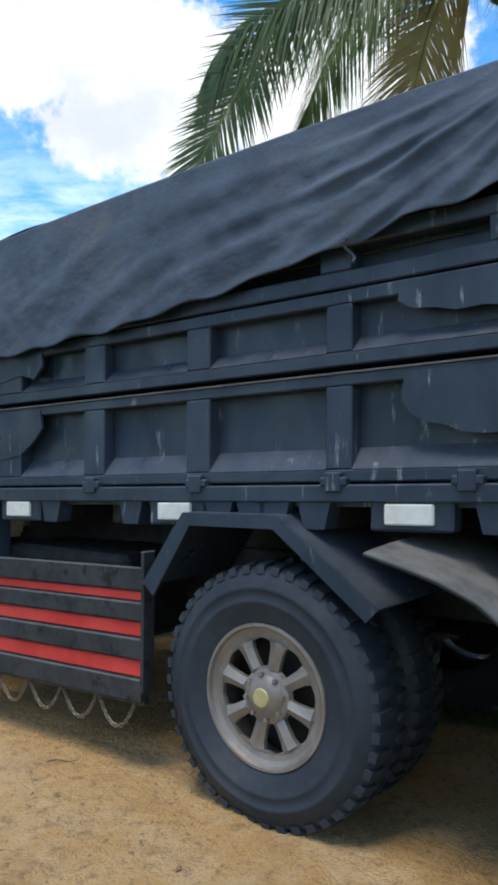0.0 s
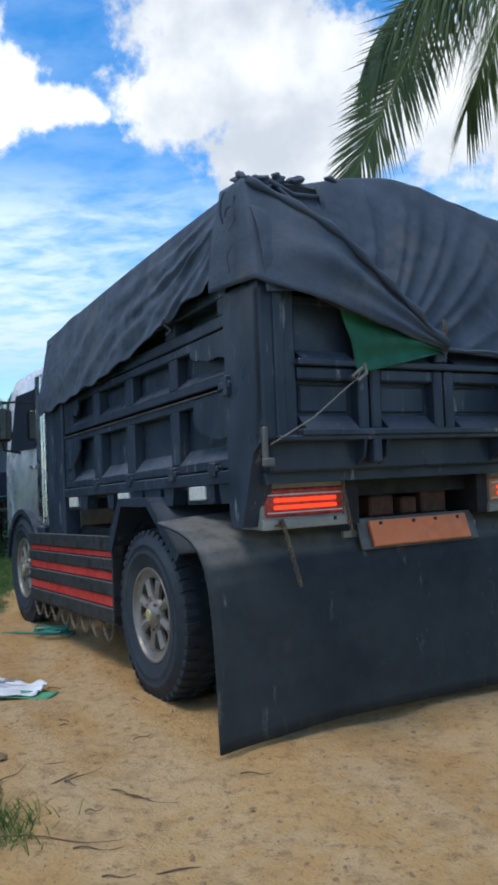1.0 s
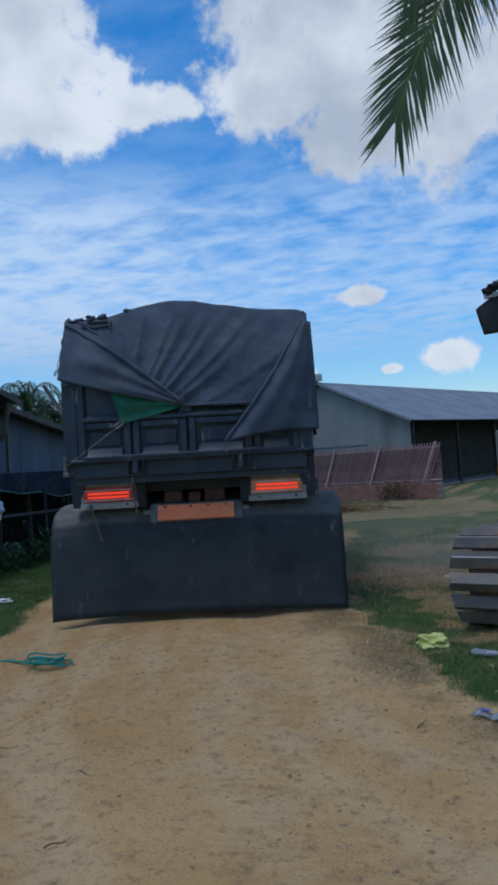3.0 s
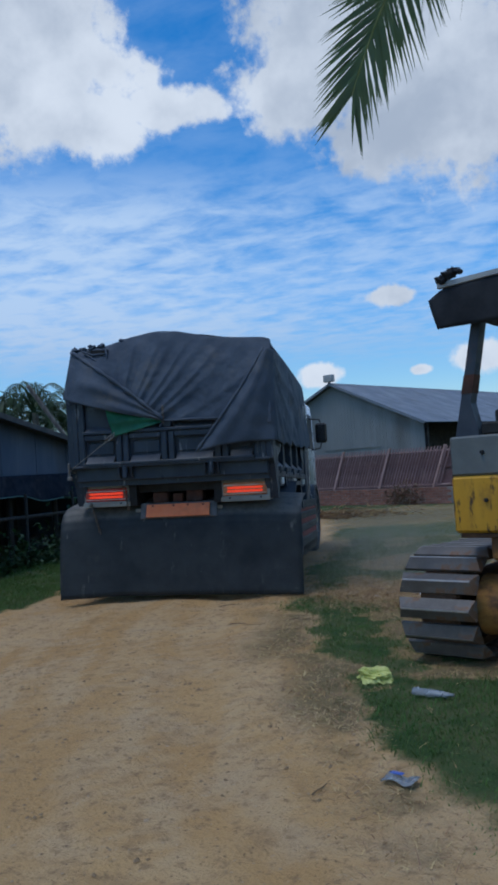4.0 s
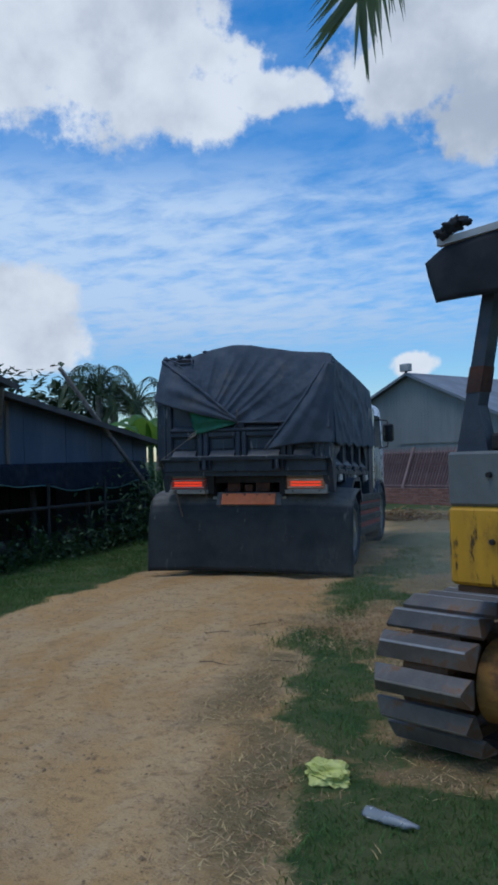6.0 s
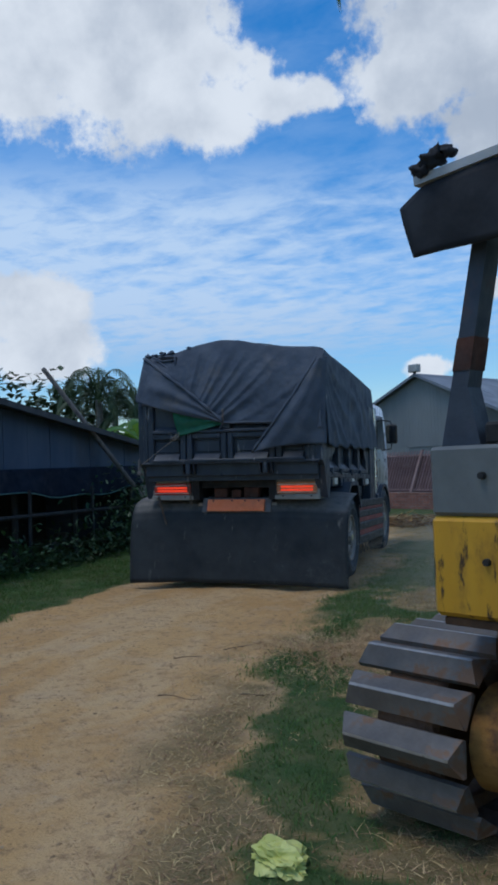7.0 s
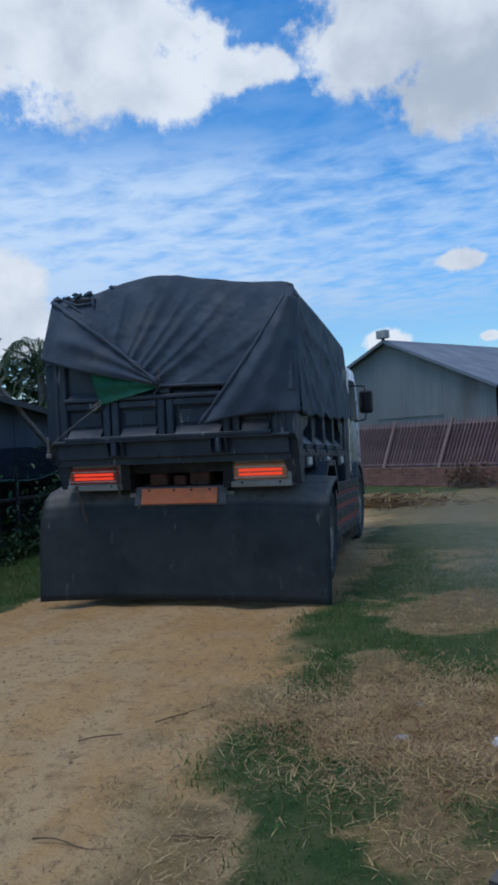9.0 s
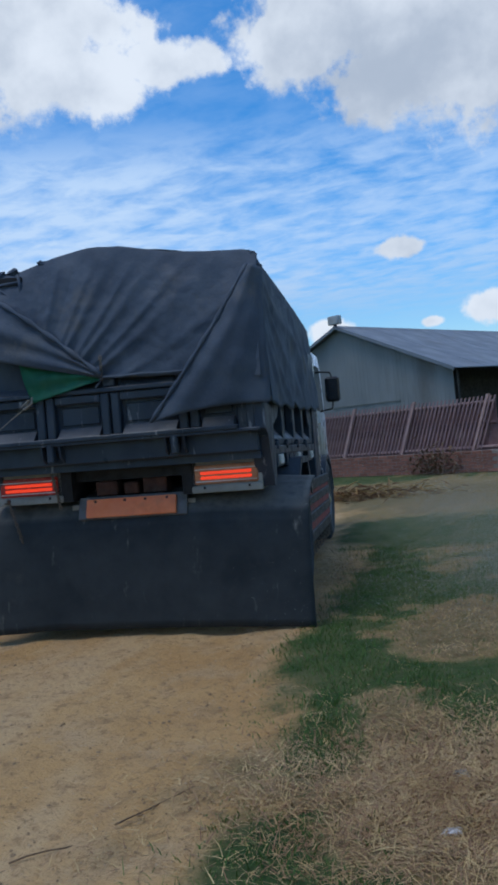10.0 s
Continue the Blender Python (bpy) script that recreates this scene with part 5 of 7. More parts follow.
def build_cab(truck):
    out = [(2.62, 0.95), (2.62, 2.42), (2.75, 2.50), (3.75, 2.48), (4.05, 2.30), (4.30, 1.62), (4.34, 0.80), (4.0, 0.62), (3.98, 0.88), (3.80, 1.05), (3.0, 1.05), (2.85, 0.95)]
    bm = bmesh.new()
    prism(bm, out, "x", -1.13, 1.13)
    bmesh.ops.bevel(bm, geom=bm.edges[:], offset=0.03, segments=2, affect="EDGES")
    cab = part("cab", bm, "cab", truck, "silver grey cab with chrome trim", True)
    for s in (-1, 1):
        a, b = sorted((s * 1.142, s * 1.12))
        part("side_window", prism(bmesh.new(), [(2.95, 1.72), (2.95, 2.30), (3.72, 2.30), (4.02, 1.72)], "x", a, b), "glass", cab, "dark side window")
        part("chrome_panel", boxes((*sorted((s * 1.155, s * 1.12)), 2.64, 2.92, 1.05, 2.42), bevel=0.012), "chrome", cab, "bright chrome corner panel")
        part("chrome_strip", boxes((*sorted((s * 1.165, s * 1.12)), 2.70, 2.76, 1.0, 2.40), bevel=0.01), "chrome", cab)
        part("door_seam", boxes((*sorted((s * 1.136, s * 1.12)), 2.93, 2.945, 1.06, 2.38)), "frame", cab)
        part("door_handle", boxes((*sorted((s * 1.165, s * 1.13)), 3.0, 3.16, 1.52, 1.56), bevel=0.008), "chrome", cab)
        arch = [(3.4 + math.cos(t) * 0.66, 0.52 + math.sin(t) * 0.60) for t in [math.pi * (0.04 + 0.92 * i / 12) for i in range(13)]]
        arch2 = [(3.4 + math.cos(t) * 0.60, 0.52 + math.sin(t) * 0.55) for t in [math.pi * (0.04 + 0.92 * i / 12) for i in range(13)]]
        part("wheel_arch", prism(bmesh.new(), arch + arch2[::-1], "x", *sorted((s * 1.20, s * 0.85))), "black", cab)
        part("step", boxes((*sorted((s * 1.18, s * 0.95)), 2.70, 2.90, 0.45, 0.98), bevel=0.02), "black", cab)
        mirror = part("mirror", boxes((*sorted((s * 1.42, s * 1.22)), 3.56, 3.64, 1.82, 2.16), bevel=0.03), "frame", cab, "black door mirror on two arms")
        part("mirror_glass", boxes((*sorted((s * 1.405, s * 1.235)), 3.553, 3.562, 1.845, 2.135), bevel=0.004), "glass", mirror)
        part("mirror_arm", tube(bmesh.new(), [(s * 1.13, 3.62, 2.24), (s * 1.30, 3.61, 2.22), (s * 1.32, 3.61, 2.14)], 0.012), "frame", mirror)
        part("mirror_arm", tube(bmesh.new(), [(s * 1.13, 3.62, 1.70), (s * 1.30, 3.61, 1.73), (s * 1.32, 3.61, 1.84)], 0.012), "frame", mirror)
    part("rear_window", boxes((-0.6, 0.6, 2.612, 2.63, 1.85, 2.25)), "glass", cab)
    part("windscreen", prism(bmesh.new(), [(-1.0, 0), (1.0, 0), (1.0, 0.62), (-1.0, 0.62)], "z", -0.006, 0.006, Matrix.Translation((0, 4.312, 1.66)) @ pose(0, 0, 0, 110)), "glass", cab)
    part("roof_lamp", boxes((-0.9, -0.8, 2.8, 2.86, 2.48, 2.54), (0.8, 0.9, 2.8, 2.86, 2.48, 2.54), bevel=0.015), "lens_white", cab)
    part("exhaust", tube(bmesh.new(), [(-0.9, 2.55, 0.9), (-0.9, 2.55, 2.6)], 0.05, 10), "chrome", truck)


# ---------------------------------------------------------------- bulldozer
def track_line(step):
    """Places and tilts round a crawler chain, in its own y-z plane; a shoe stands at the top of the rear sprocket."""
    R, y0, zc = 0.335, 0.295, 0.393
    straight = 2.28
    y1 = y0 + straight
    total = 2 * straight + 2 * math.pi * R
    n = round(total / step)
    out = []
    for k in range(n):
        d = (2 * straight + math.pi * R + 0.003 + total * k / n) % total
        if d < straight:                       # along the ground, to the front
            out.append((y0 + d, zc - R, math.pi))
        elif d < straight + math.pi * R:
            a = -math.pi / 2 + (d - straight) / R
            out.append((y1 + math.cos(a) * R, zc + math.sin(a) * R, a - math.pi / 2))
        elif d < 2 * straight + math.pi * R:
            s = d - straight - math.pi * R
            out.append((y1 - s, zc + R - 0.03 * math.sin(math.pi * s / straight), 0.0))
        else:
            a = math.pi / 2 + (d - 2 * straight - math.pi * R) / R
            out.append((y0 + math.cos(a) * R, zc + math.sin(a) * R, a - math.pi / 2))
    return out


def build_dozer():
    dozer = thing("bulldozer", "old yellow and grey crawler bulldozer parked on the grass", "bulldozer", pose(-0.05, 8.08, 0, 0, 0, -16.5))
    # track shoes of wedge section with slanting ends; local z outwards, y along the chain; the ridge is worn bright
    shoe = bmesh.new()
    prof = [(-0.285, -0.068, -0.008), (-0.283, -0.072, 0.014), (-0.251, -0.006, 0.066), (-0.251, 0.006, 0.066), (-0.283, 0.072, 0.014), (-0.285, 0.068, -0.008)]
    va, vb = [shoe.verts.new(q) for q in prof], [shoe.verts.new((-q[0], q[1], q[2])) for q in prof]
    shoe.faces.new(va), shoe.faces.new(vb[::-1])
    for i in range(6):
        f = shoe.faces.new((va[i], va[(i + 1) % 6], vb[(i + 1) % 6], vb[i]))
        f.material_index = 1 if i == 2 else 0
    me = None
    for xc in (-0.1525, 1.55):
        track = thing_part("crawler_track", dozer, Matrix.Translation((xc, 0, 0)))
        for y, z, a in track_line(0.171):
            if me is None:
                ob = part("track_shoe", shoe, "pad", track)
                me = ob.data
                me.materials.append(M["worn_edge"])
            else:
                ob = new("track_shoe", me)
                ob.parent = track
            ob.matrix_basis = Matrix.Translation((0, y, z)) @ Matrix.Rotation(a, 4, "X")
        side = 1 if xc < 0.5 else -1
        bm = bmesh.new()
        pts = [(y, z) for y, z, a in track_line(0.0855)]
        for dx in (-0.11, 0.11):
            ring = [(dx, 1.48 + (y - 1.48) * 0.975, 0.393 + (z - 0.393) * 0.90) for y, z in pts]
            tube(bm, ring, 0.035, 5, True)
        part("track_chain", bm, "mud", track, "muddy link chain")
        bm = bmesh.new()
        ring = [(1.48 + (y - 1.48) * 0.995, 0.393 + (z - 0.393) * 0.975) for y, z in pts]
        inner = [(1.48 + (y - 1.48) * 0.985, 0.393 + (z - 0.393) * 0.935) for y, z in pts]
        for dx0, dx1 in ((-0.13, 0.10),):
            for i in range(len(ring)):
                j = (i + 1) % len(ring)
                prism(bm, [ring[i], ring[j], inner[j], inner[i]], "x", dx0, dx1)
        tagged(part("link_plate", bm, "mud", track, "mud-caked plates between the pads"), kind="stuff")
        bm = bmesh.new()
        bmesh.ops.create_cone(bm, cap_ends=True, segments=28, radius1=0.27, radius2=0.27, depth=0.10, matrix=Matrix.Translation((0, 0.295, 0.393)) @ Matrix.Rotation(math.pi / 2, 4, "Y"))
        part("sprocket", bm, "mud", track, "muddy drive sprocket")
        bm = bmesh.new()
        bmesh.ops.create_cone(bm, cap_ends=True, segments=28, radius1=0.215, radius2=0.185, depth=0.22, matrix=Matrix.Translation((side * 0.34, 0.295, 0.393)) @ Matrix.Rotation(side * math.pi / 2, 4, "Y"))
        bmesh.ops.create_cone(bm, cap_ends=True, segments=20, radius1=0.13, radius2=0.10, depth=0.12, matrix=Matrix.Translation((side * 0.48, 0.295, 0.393)) @ Matrix.Rotation(side * math.pi / 2, 4, "Y"))
        for k in range(10):
            a = 2 * math.pi * k / 10
            bmesh.ops.create_icosphere(bm, subdivisions=1, radius=0.024, matrix=Matrix.Translation((side * 0.45, 0.295 + 0.155 * math.cos(a), 0.393 + 0.155 * math.sin(a))))
        part("final_drive", bm, "drive", track, "rust-brown final drive casing caked with mud", False)
        bm = bmesh.new()
        bmesh.ops.create_cone(bm, cap_ends=True, segments=24, radius1=0.27, radius2=0.27, depth=0.14, matrix=Matrix.Translation((0, 2.575, 0.393)) @ Matrix.Rotation(math.pi / 2, 4, "Y"))
        part("idler", bm, "mud", track)
        part("track_frame", boxes((-0.12, 0.12, 0.6, 2.4, 0.28, 0.55), bevel=0.03), "mud", track)
        for y in (0.75, 1.1, 1.45, 1.8, 2.15):
            bm = bmesh.new()
            bmesh.ops.create_cone(bm, cap_ends=True, segments=16, radius1=0.10, radius2=0.10, depth=0.24, matrix=Matrix.Translation((0, y, 0.17)) @ Matrix.Rotation(math.pi / 2, 4, "Y"))
            part("roller", bm, "mud", track)
    part("rear_tank", boxes((0.0, 1.40, 0.0, 0.62, 0.92, 1.305), bevel=0.018), "yellow", dozer, "scratched yellow rear tank with rust cracks")
    part("tank_top", boxes((0.004, 1.396, 0.004, 0.62, 1.307, 1.575), bevel=0.014), "grey", dozer, "grey painted upper part of the tank")
    for x, z in ((0.235, 1.46), (0.24, 1.14), (1.16, 1.46), (1.16, 1.14)):
        bm = bmesh.new()
        bmesh.ops.create_cone(bm, cap_ends=True, segments=12, radius1=0.015, radius2=0.013, depth=0.02, matrix=Matrix.Translation((x, -0.008, z)) @ Matrix.Rotation(math.pi / 2, 4, "X"))
        part("bolt", bm, "frame", dozer)
    part("rear_case", boxes((0.36, 1.04, 0.05, 0.7, 0.45, 0.60), (0.28, 1.12, 0.03, 0.7, 0.58, 0.74), (0.22, 1.18, 0.05, 0.7, 0.72, 0.915), bevel=0.03), "drive", dozer, "muddy rust-brown rear casing")
    part("skirt_plate", boxes((0.03, 1.37, 0.02, 0.5, 0.885, 0.917), bevel=0.006), "mud", dozer)
    part("hull", boxes((0.20, 1.20, 0.7, 2.9, 0.5, 1.15), bevel=0.04), "yellow", dozer)
    part("bonnet", boxes((0.32, 1.08, 1.55, 2.95, 1.15, 1.75), bevel=0.05), "yellow", dozer)
    part("seat", boxes((0.42, 0.98, 0.75, 1.2, 1.15, 1.32), (0.42, 0.98, 0.70, 0.80, 1.3, 1.66), bevel=0.04), "frame", dozer, "black operator seat")
    part("lever_box", boxes((0.22, 0.40, 0.05, 0.30, 1.575, 1.66), (0.30, 0.36, 0.1, 0.16, 1.64, 1.74), bevel=0.012), "frame", dozer)
    # posts: flat feet, tapered and leaning, painted in bands
    for sx, m in ((0, Matrix.Identity(4)), (1, Matrix.Translation((1.40, 0, 0)) @ Matrix.Diagonal((-1, 1, 1, 1)))):
        bm = bmesh.new()
        prism(bm, [(0.03, 1.575), (0.20, 1.575), (0.155, 1.80), (0.325, 2.62), (0.262, 2.62), (0.082, 1.80)], "y", 0.06, 0.16, m)
        post = part("canopy_post", bm, "post", dozer, "blue-grey leaning canopy post with rusty bands")
        part("post_band", prism(bmesh.new(), [(0.094, 1.865), (0.172, 1.865), (0.197, 1.99), (0.122, 1.99)], "y", 0.055, 0.165, m), "rust", post, "rusty band on the post")
        part("canopy_post", tube(bmesh.new(), [m @ Vector((0.15, 1.9, 1.1)), m @ Vector((0.15, 1.85, 2.60))], 0.04, 8), "post", dozer)
    part("canopy_roof", prism(bmesh.new(), [(0.03, 2.60), (0.45, 2.62), (1.45, 2.67), (1.45, 2.69), (0.45, 2.645), (0.03, 2.625)], "y", 0.02, 2.1), "tin", dozer, "weathered tin canopy roof")
    bm = bmesh.new()
    prism(bm, [(0.02, 2.595), (0.46, 2.615), (1.45, 2.665), (1.45, 2.695), (0.46, 2.648), (0.02, 2.63)], "y", -0.04, 0.0)
    part("roof_edge", bm, "tin", dozer, "light grey front edge of the canopy")

    def skirt(u, v):
        x = -0.055 + 1.5 * u
        top = lerp(x, [(-0.055, 2.525), (0.05, 2.59), (0.46, 2.61), (1.5, 2.66)])
        low = lerp(x, [(-0.055, 2.32), (0.5, 2.315), (1.5, 2.33)]) 
        z = top + (low - top) * v
        x2 = x + 0.05 * v * max(0.0, 1 - u * 8)
        return Vector((x2, -0.03 - 0.008 * math.sin(math.pi * v) + 0.004 * math.sin(x * 17 + v * 3), z))

    part("canopy_skirt", sheet(bmesh.new(), skirt, 40, 10, 0.008), "canopy", dozer, "sagging black cloth along the canopy edge", True)

    def skirt_side(u, v):
        y = 0.0 + 2.1 * u
        low = 2.44 + 0.01 * math.sin(y * 6)
        z = 2.52 + (low - 2.52) * v
        return Vector((0.0 + 0.03 * v + 0.012 * math.sin(y * 11) + 0.05 * u, y, z))
    part("canopy_skirt", sheet(bmesh.new(), skirt_side, 40, 10, 0.008), "canopy", dozer, "", True)
    bm = bmesh.new()
    for cx, cz, r in ((0.06, 2.650, 0.030), (0.115, 2.68, 0.038), (0.17, 2.69, 0.024)):
        d = bmesh.ops.create_icosphere(bm, subdivisions=3, radius=r * 1.15)
        for v in d["verts"]:
            v.co = Vector((v.co.x * 1.3, v.co.y, v.co.z * 0.8)) * (1 + 0.7 * noise.noise(v.co * 45) + 0.3 * noise.noise(v.co * 110)) + Vector((cx, -0.03, cz))
    part("roof_scrap", bm, "canopy", dozer, "bundled black cloth on the canopy corner", True)
    # blade in front
    bm = bmesh.new()
    arc = [(3.55 - 0.12 * math.sin(math.pi * i / 8), 0.05 + 0.85 * i / 8) for i in range(9)]
    prism(bm, arc + [(y + 0.04, z) for y, z in arc[::-1]], "x", -0.55, 1.95)
    part("blade", bm, "yellow", dozer)
    for x in (-0.5, 1.85):
        part("push_arm", boxes((x - 0.06, x + 0.06, 1.6, 3.5, 0.3, 0.45), bevel=0.015), "yellow", dozer)
    return dozer


def thing_part(name, parent, m):
    ob = new(name)
    ob.parent = parent
    ob.matrix_basis = m
    ob.empty_display_size = 0.1
    return ob


# ---------------------------------------------------------------- house by the track
HOUSE = pose(-8.5, 11, 0, 0, 0, math.degrees(math.atan2(0.13, 1.0)))     # local y runs along the front, local x towards the track


def build_house():
    h = thing("house", "grey-blue boarded stilt house with dark roof sheets, open below", "house", HOUSE)
    # boarded front above an open ground floor: boards side by side
    y = -3.4
    k = 0
    while y < 7.55:
        top = lerp(y, [(-6, 4.72), (0.17, 3.33), (2.40, 2.83), (2.41, 2.72), (7.6, 1.965)]) - 0.02
        w = 0.30 if y < 2.4 else 0.62
        b = part("wall_board", boxes((-0.05, 0.0 + 0.006 * (k % 2), y, min(y + w - 0.008, 7.58), 1.55, top), bevel=0.004), "house", h)
        y += w
        k += 1
    for y0 in (1.9, 2.75, -1.2):
        part("corner_batten", boxes((0.008, 0.045, y0 - 0.04, y0 + 0.04, 1.5, lerp(y0, [(-6, 4.7), (0.17, 3.3), (2.75, 2.66)])), bevel=0.006), "timber", h, "pale weathered batten")
    # roofs: two sloping runs, with thickness and an overhang
    for (a, za), (b, zb), over in (((-3.6, 4.185), (2.45, 2.825), 0.5), ((2.2, 2.755), (7.75, 1.945), 0.32)):
        roof = part("roof", prism(bmesh.new(), [(a, za), (b, zb), (b, zb + 0.045), (a, za + 0.045)], "x", -6.0, over), "roofing", h, "dark weathered roof sheet")
        part("fascia", prism(bmesh.new(), [(a, za - 0.05), (b, zb - 0.05), (b, zb + 0.048), (a, za + 0.048)], "x", over, over + 0.025), "roofing", roof)
    part("strut", tube(bmesh.new(), [(0.42, 2.15, 2.80), (0.03, 2.55, 2.20)], 0.045, 6), "timber", h, "grey diagonal roof strut")
    # side and back close the house
    part("end_wall", boxes((-5.9, -0.05, 7.50, 7.56, 0.0, 1.92)), "house", h)
    part("end_wall", boxes((-5.9, -0.05, -3.40, -3.34, 1.5, 4.05)), "house", h)
    part("back_wall", boxes((-5.96, -5.9, -3.4, 7.56, 0.0, 1.92)), "house", h)
    part("upper_floor", boxes((-5.9, -0.06, -3.34, 7.5, 1.45, 1.54)), "timber", h)
    for y0 in (-3.2, -1.3, 0.4, 2.1, 3.6, 5.3, 7.3):
        part("stilt", tube(bmesh.new(), [(-0.12, y0, 0), (-0.12, y0, 1.5)], 0.06, 8), "shade_wood", h)
    # hanging sheet, with a rolled pale edge below
    def hang(u, v):
        y1 = -3.0 + 10.3 * u
        low = 1.18 + 0.10 * math.sin(y1 * 0.9) + 0.03 * math.sin(y1 * 4)
        return Vector((0.10 + 0.10 * v + 0.03 * math.sin(y1 * 5 + v * 2), y1, 1.60 + (low - 1.60) * v))
    s = part("hanging_sheet", sheet(bmesh.new(), hang, 70, 8, 0.006), "darkcloth", h, "dark blue shade sheet hanging along the open floor", True)
    part("sheet_hem", tube(bmesh.new(), [hang(i / 40, 1.0) for i in range(41)], 0.013, 6), "faded_hem", s, "faded green hem", True)
    part("rail", tube(bmesh.new(), [(0.35, -3.0, 0.92), (0.32, 2.5, 0.84), (0.3, 7.2, 0.78)], 0.035, 6), "shade_wood", h, "pole rail, colour darkened for the shade under the house")
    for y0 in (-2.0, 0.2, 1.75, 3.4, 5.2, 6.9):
        part("rail_post", tube(bmesh.new(), [(0.34, y0, 0), (0.33, y0 + 0.03, 1.25)], 0.03, 6), "shade_wood", h)
    return h


def build_pole():
    a = HOUSE @ Vector((0.42, 6.62, 1.16))
    b = HOUSE @ Vector((-0.05, 4.40, 3.36))
    foot = a + (a - b) * 0.42
    foot.z = 0.0
    bm = bmesh.new()
    tube(bm, [foot, a, b], [0.055, 0.05, 0.042], 8)
    ob = part("leaning_pole", bm, "timber", None, "", True)
    tagged(ob, "long grey bamboo pole leaning against the house", "pole")


def build_under_house():
    rnd = random.Random(12)
    # rubble and stored junk in the dark below the house
    n = 0
    for k in range(46):
        y, x = rnd.uniform(-2.8, 7.2), rnd.uniform(-1.2, 0.15)
        r = rnd.uniform(0.10, 0.26)
        bm = bmesh.new()
        bmesh.ops.create_icosphere(bm, subdivisions=2, radius=r)
        for v in bm.verts:
            v.co *= 1 + 0.35 * noise.noise(v.co * 5 + Vector((k, 0, 0)))
            v.co.z *= 0.8
        ob = part("rubble_stone", bm, "stone", None, "", False, HOUSE @ Matrix.Translation((x, y, r * 0.55)))
        tagged(ob, "dark rubble stone stacked under the house", "stone", "rubble under the house")
    for x, y, z, sx in ((0.30, 1.35, 1.08, 0.15), (0.32, 1.58, 1.0, 0.12), (0.31, 1.45, 0.92, 0.12), (0.30, 1.28, 0.62, 0.09)):
        bm = bmesh.new()
        bmesh.ops.create_icosphere(bm, subdivisions=4, radius=sx)
        for v in bm.verts:
            v.co *= 1 + 0.7 * noise.noise(v.co * 15 + Vector((y, 0, 0))) + 0.4 * abs(noise.noise(v.co * 34))
            v.co.z *= 1.25
        ob = part("plastic_sack", bm, "white", None, "", True, HOUSE @ Matrix.Translation((x + 0.06, y, z)))
        tagged(ob, "bundled white plastic sack hung on the rail", "sack", "sacks on the rail")
    # an added backing of planks behind the stilts, the shade put into its colour
    ob = thing("shade_backing", "added plank backing, darkened for the shade below the house", "partition", HOUSE)
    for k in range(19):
        part("plank", boxes((-2.2, -2.1, -3.3 + 0.55 * k, -2.8 + 0.55 * k, 0, 1.42), bevel=0.01), "shade_wood", ob)


def leaf_card(bm, c, d, up, length, width):
    """A folded leaf of four corners along d."""
    s = d.cross(up)
    s = s.normalized() * width if s.length > 1e-4 else Vector((width, 0, 0))
    a, b = bm.verts.new(c), bm.verts.new(c + d * length)
    m = c + d * (length * 0.45) + up * (length * 0.10)
    l, r = bm.verts.new(m + s), bm.verts.new(m - s)
    bm.faces.new((a, r, b))
    bm.faces.new((a, b, l))


def build_weeds():
    rnd = random.Random(7)
    for k, (y0, y1) in enumerate([(-3 + 1.2 * i, -1.8 + 1.2 * i) for i in range(9)]):
        bm = bmesh.new()
        for i in range(420):
            y, x = rnd.uniform(y0, y1), rnd.gauss(0.72, 0.22)
            z = rnd.random() ** 1.6 * (0.42 if rnd.random() < 0.8 else 0.75)
            d = Vector((rnd.gauss(0.5, 0.6), rnd.gauss(0, 0.8), rnd.gauss(0.3, 0.4))).normalized()
            leaf_card(bm, HOUSE @ Vector((x, y, z)), d, Vector((0, 0, 1)), rnd.uniform(0.06, 0.15), rnd.uniform(0.018, 0.04))
        ob = part("weed_bush", bm, "bush")
        tagged(ob, "low broad-leaved weeds along the house foot", "bush", "weeds by the house", "stuff")
    # creeper on the pole's foot and the far corner
    bm = bmesh.new()
    for i in range(1500):
        y = rnd.gauss(6.6, 0.75)
        z = abs(rnd.gauss(0.5, 0.5))
        if z > 1.7:
            continue
        d = Vector((rnd.gauss(0.5, 0.5), rnd.gauss(0, 0.8), rnd.gauss(-0.2, 0.5))).normalized()
        leaf_card(bm, HOUSE @ Vector((rnd.uniform(0.25, 0.75), y, z)), d, Vector((0, 0, 1)), rnd.uniform(0.07, 0.16), rnd.uniform(0.02, 0.045))
    tagged(part("creeper", bm, "bush"), "dark creeper over the end of the house", "creeper", kind="stuff")


# ---------------------------------------------------------------- warehouse and fence
WARE = pose(-8.45, 34.85, 0, 0, 0, -math.degrees(math.atan2(0.35, 0.937)))    # local x along the gable, local y along the ridge


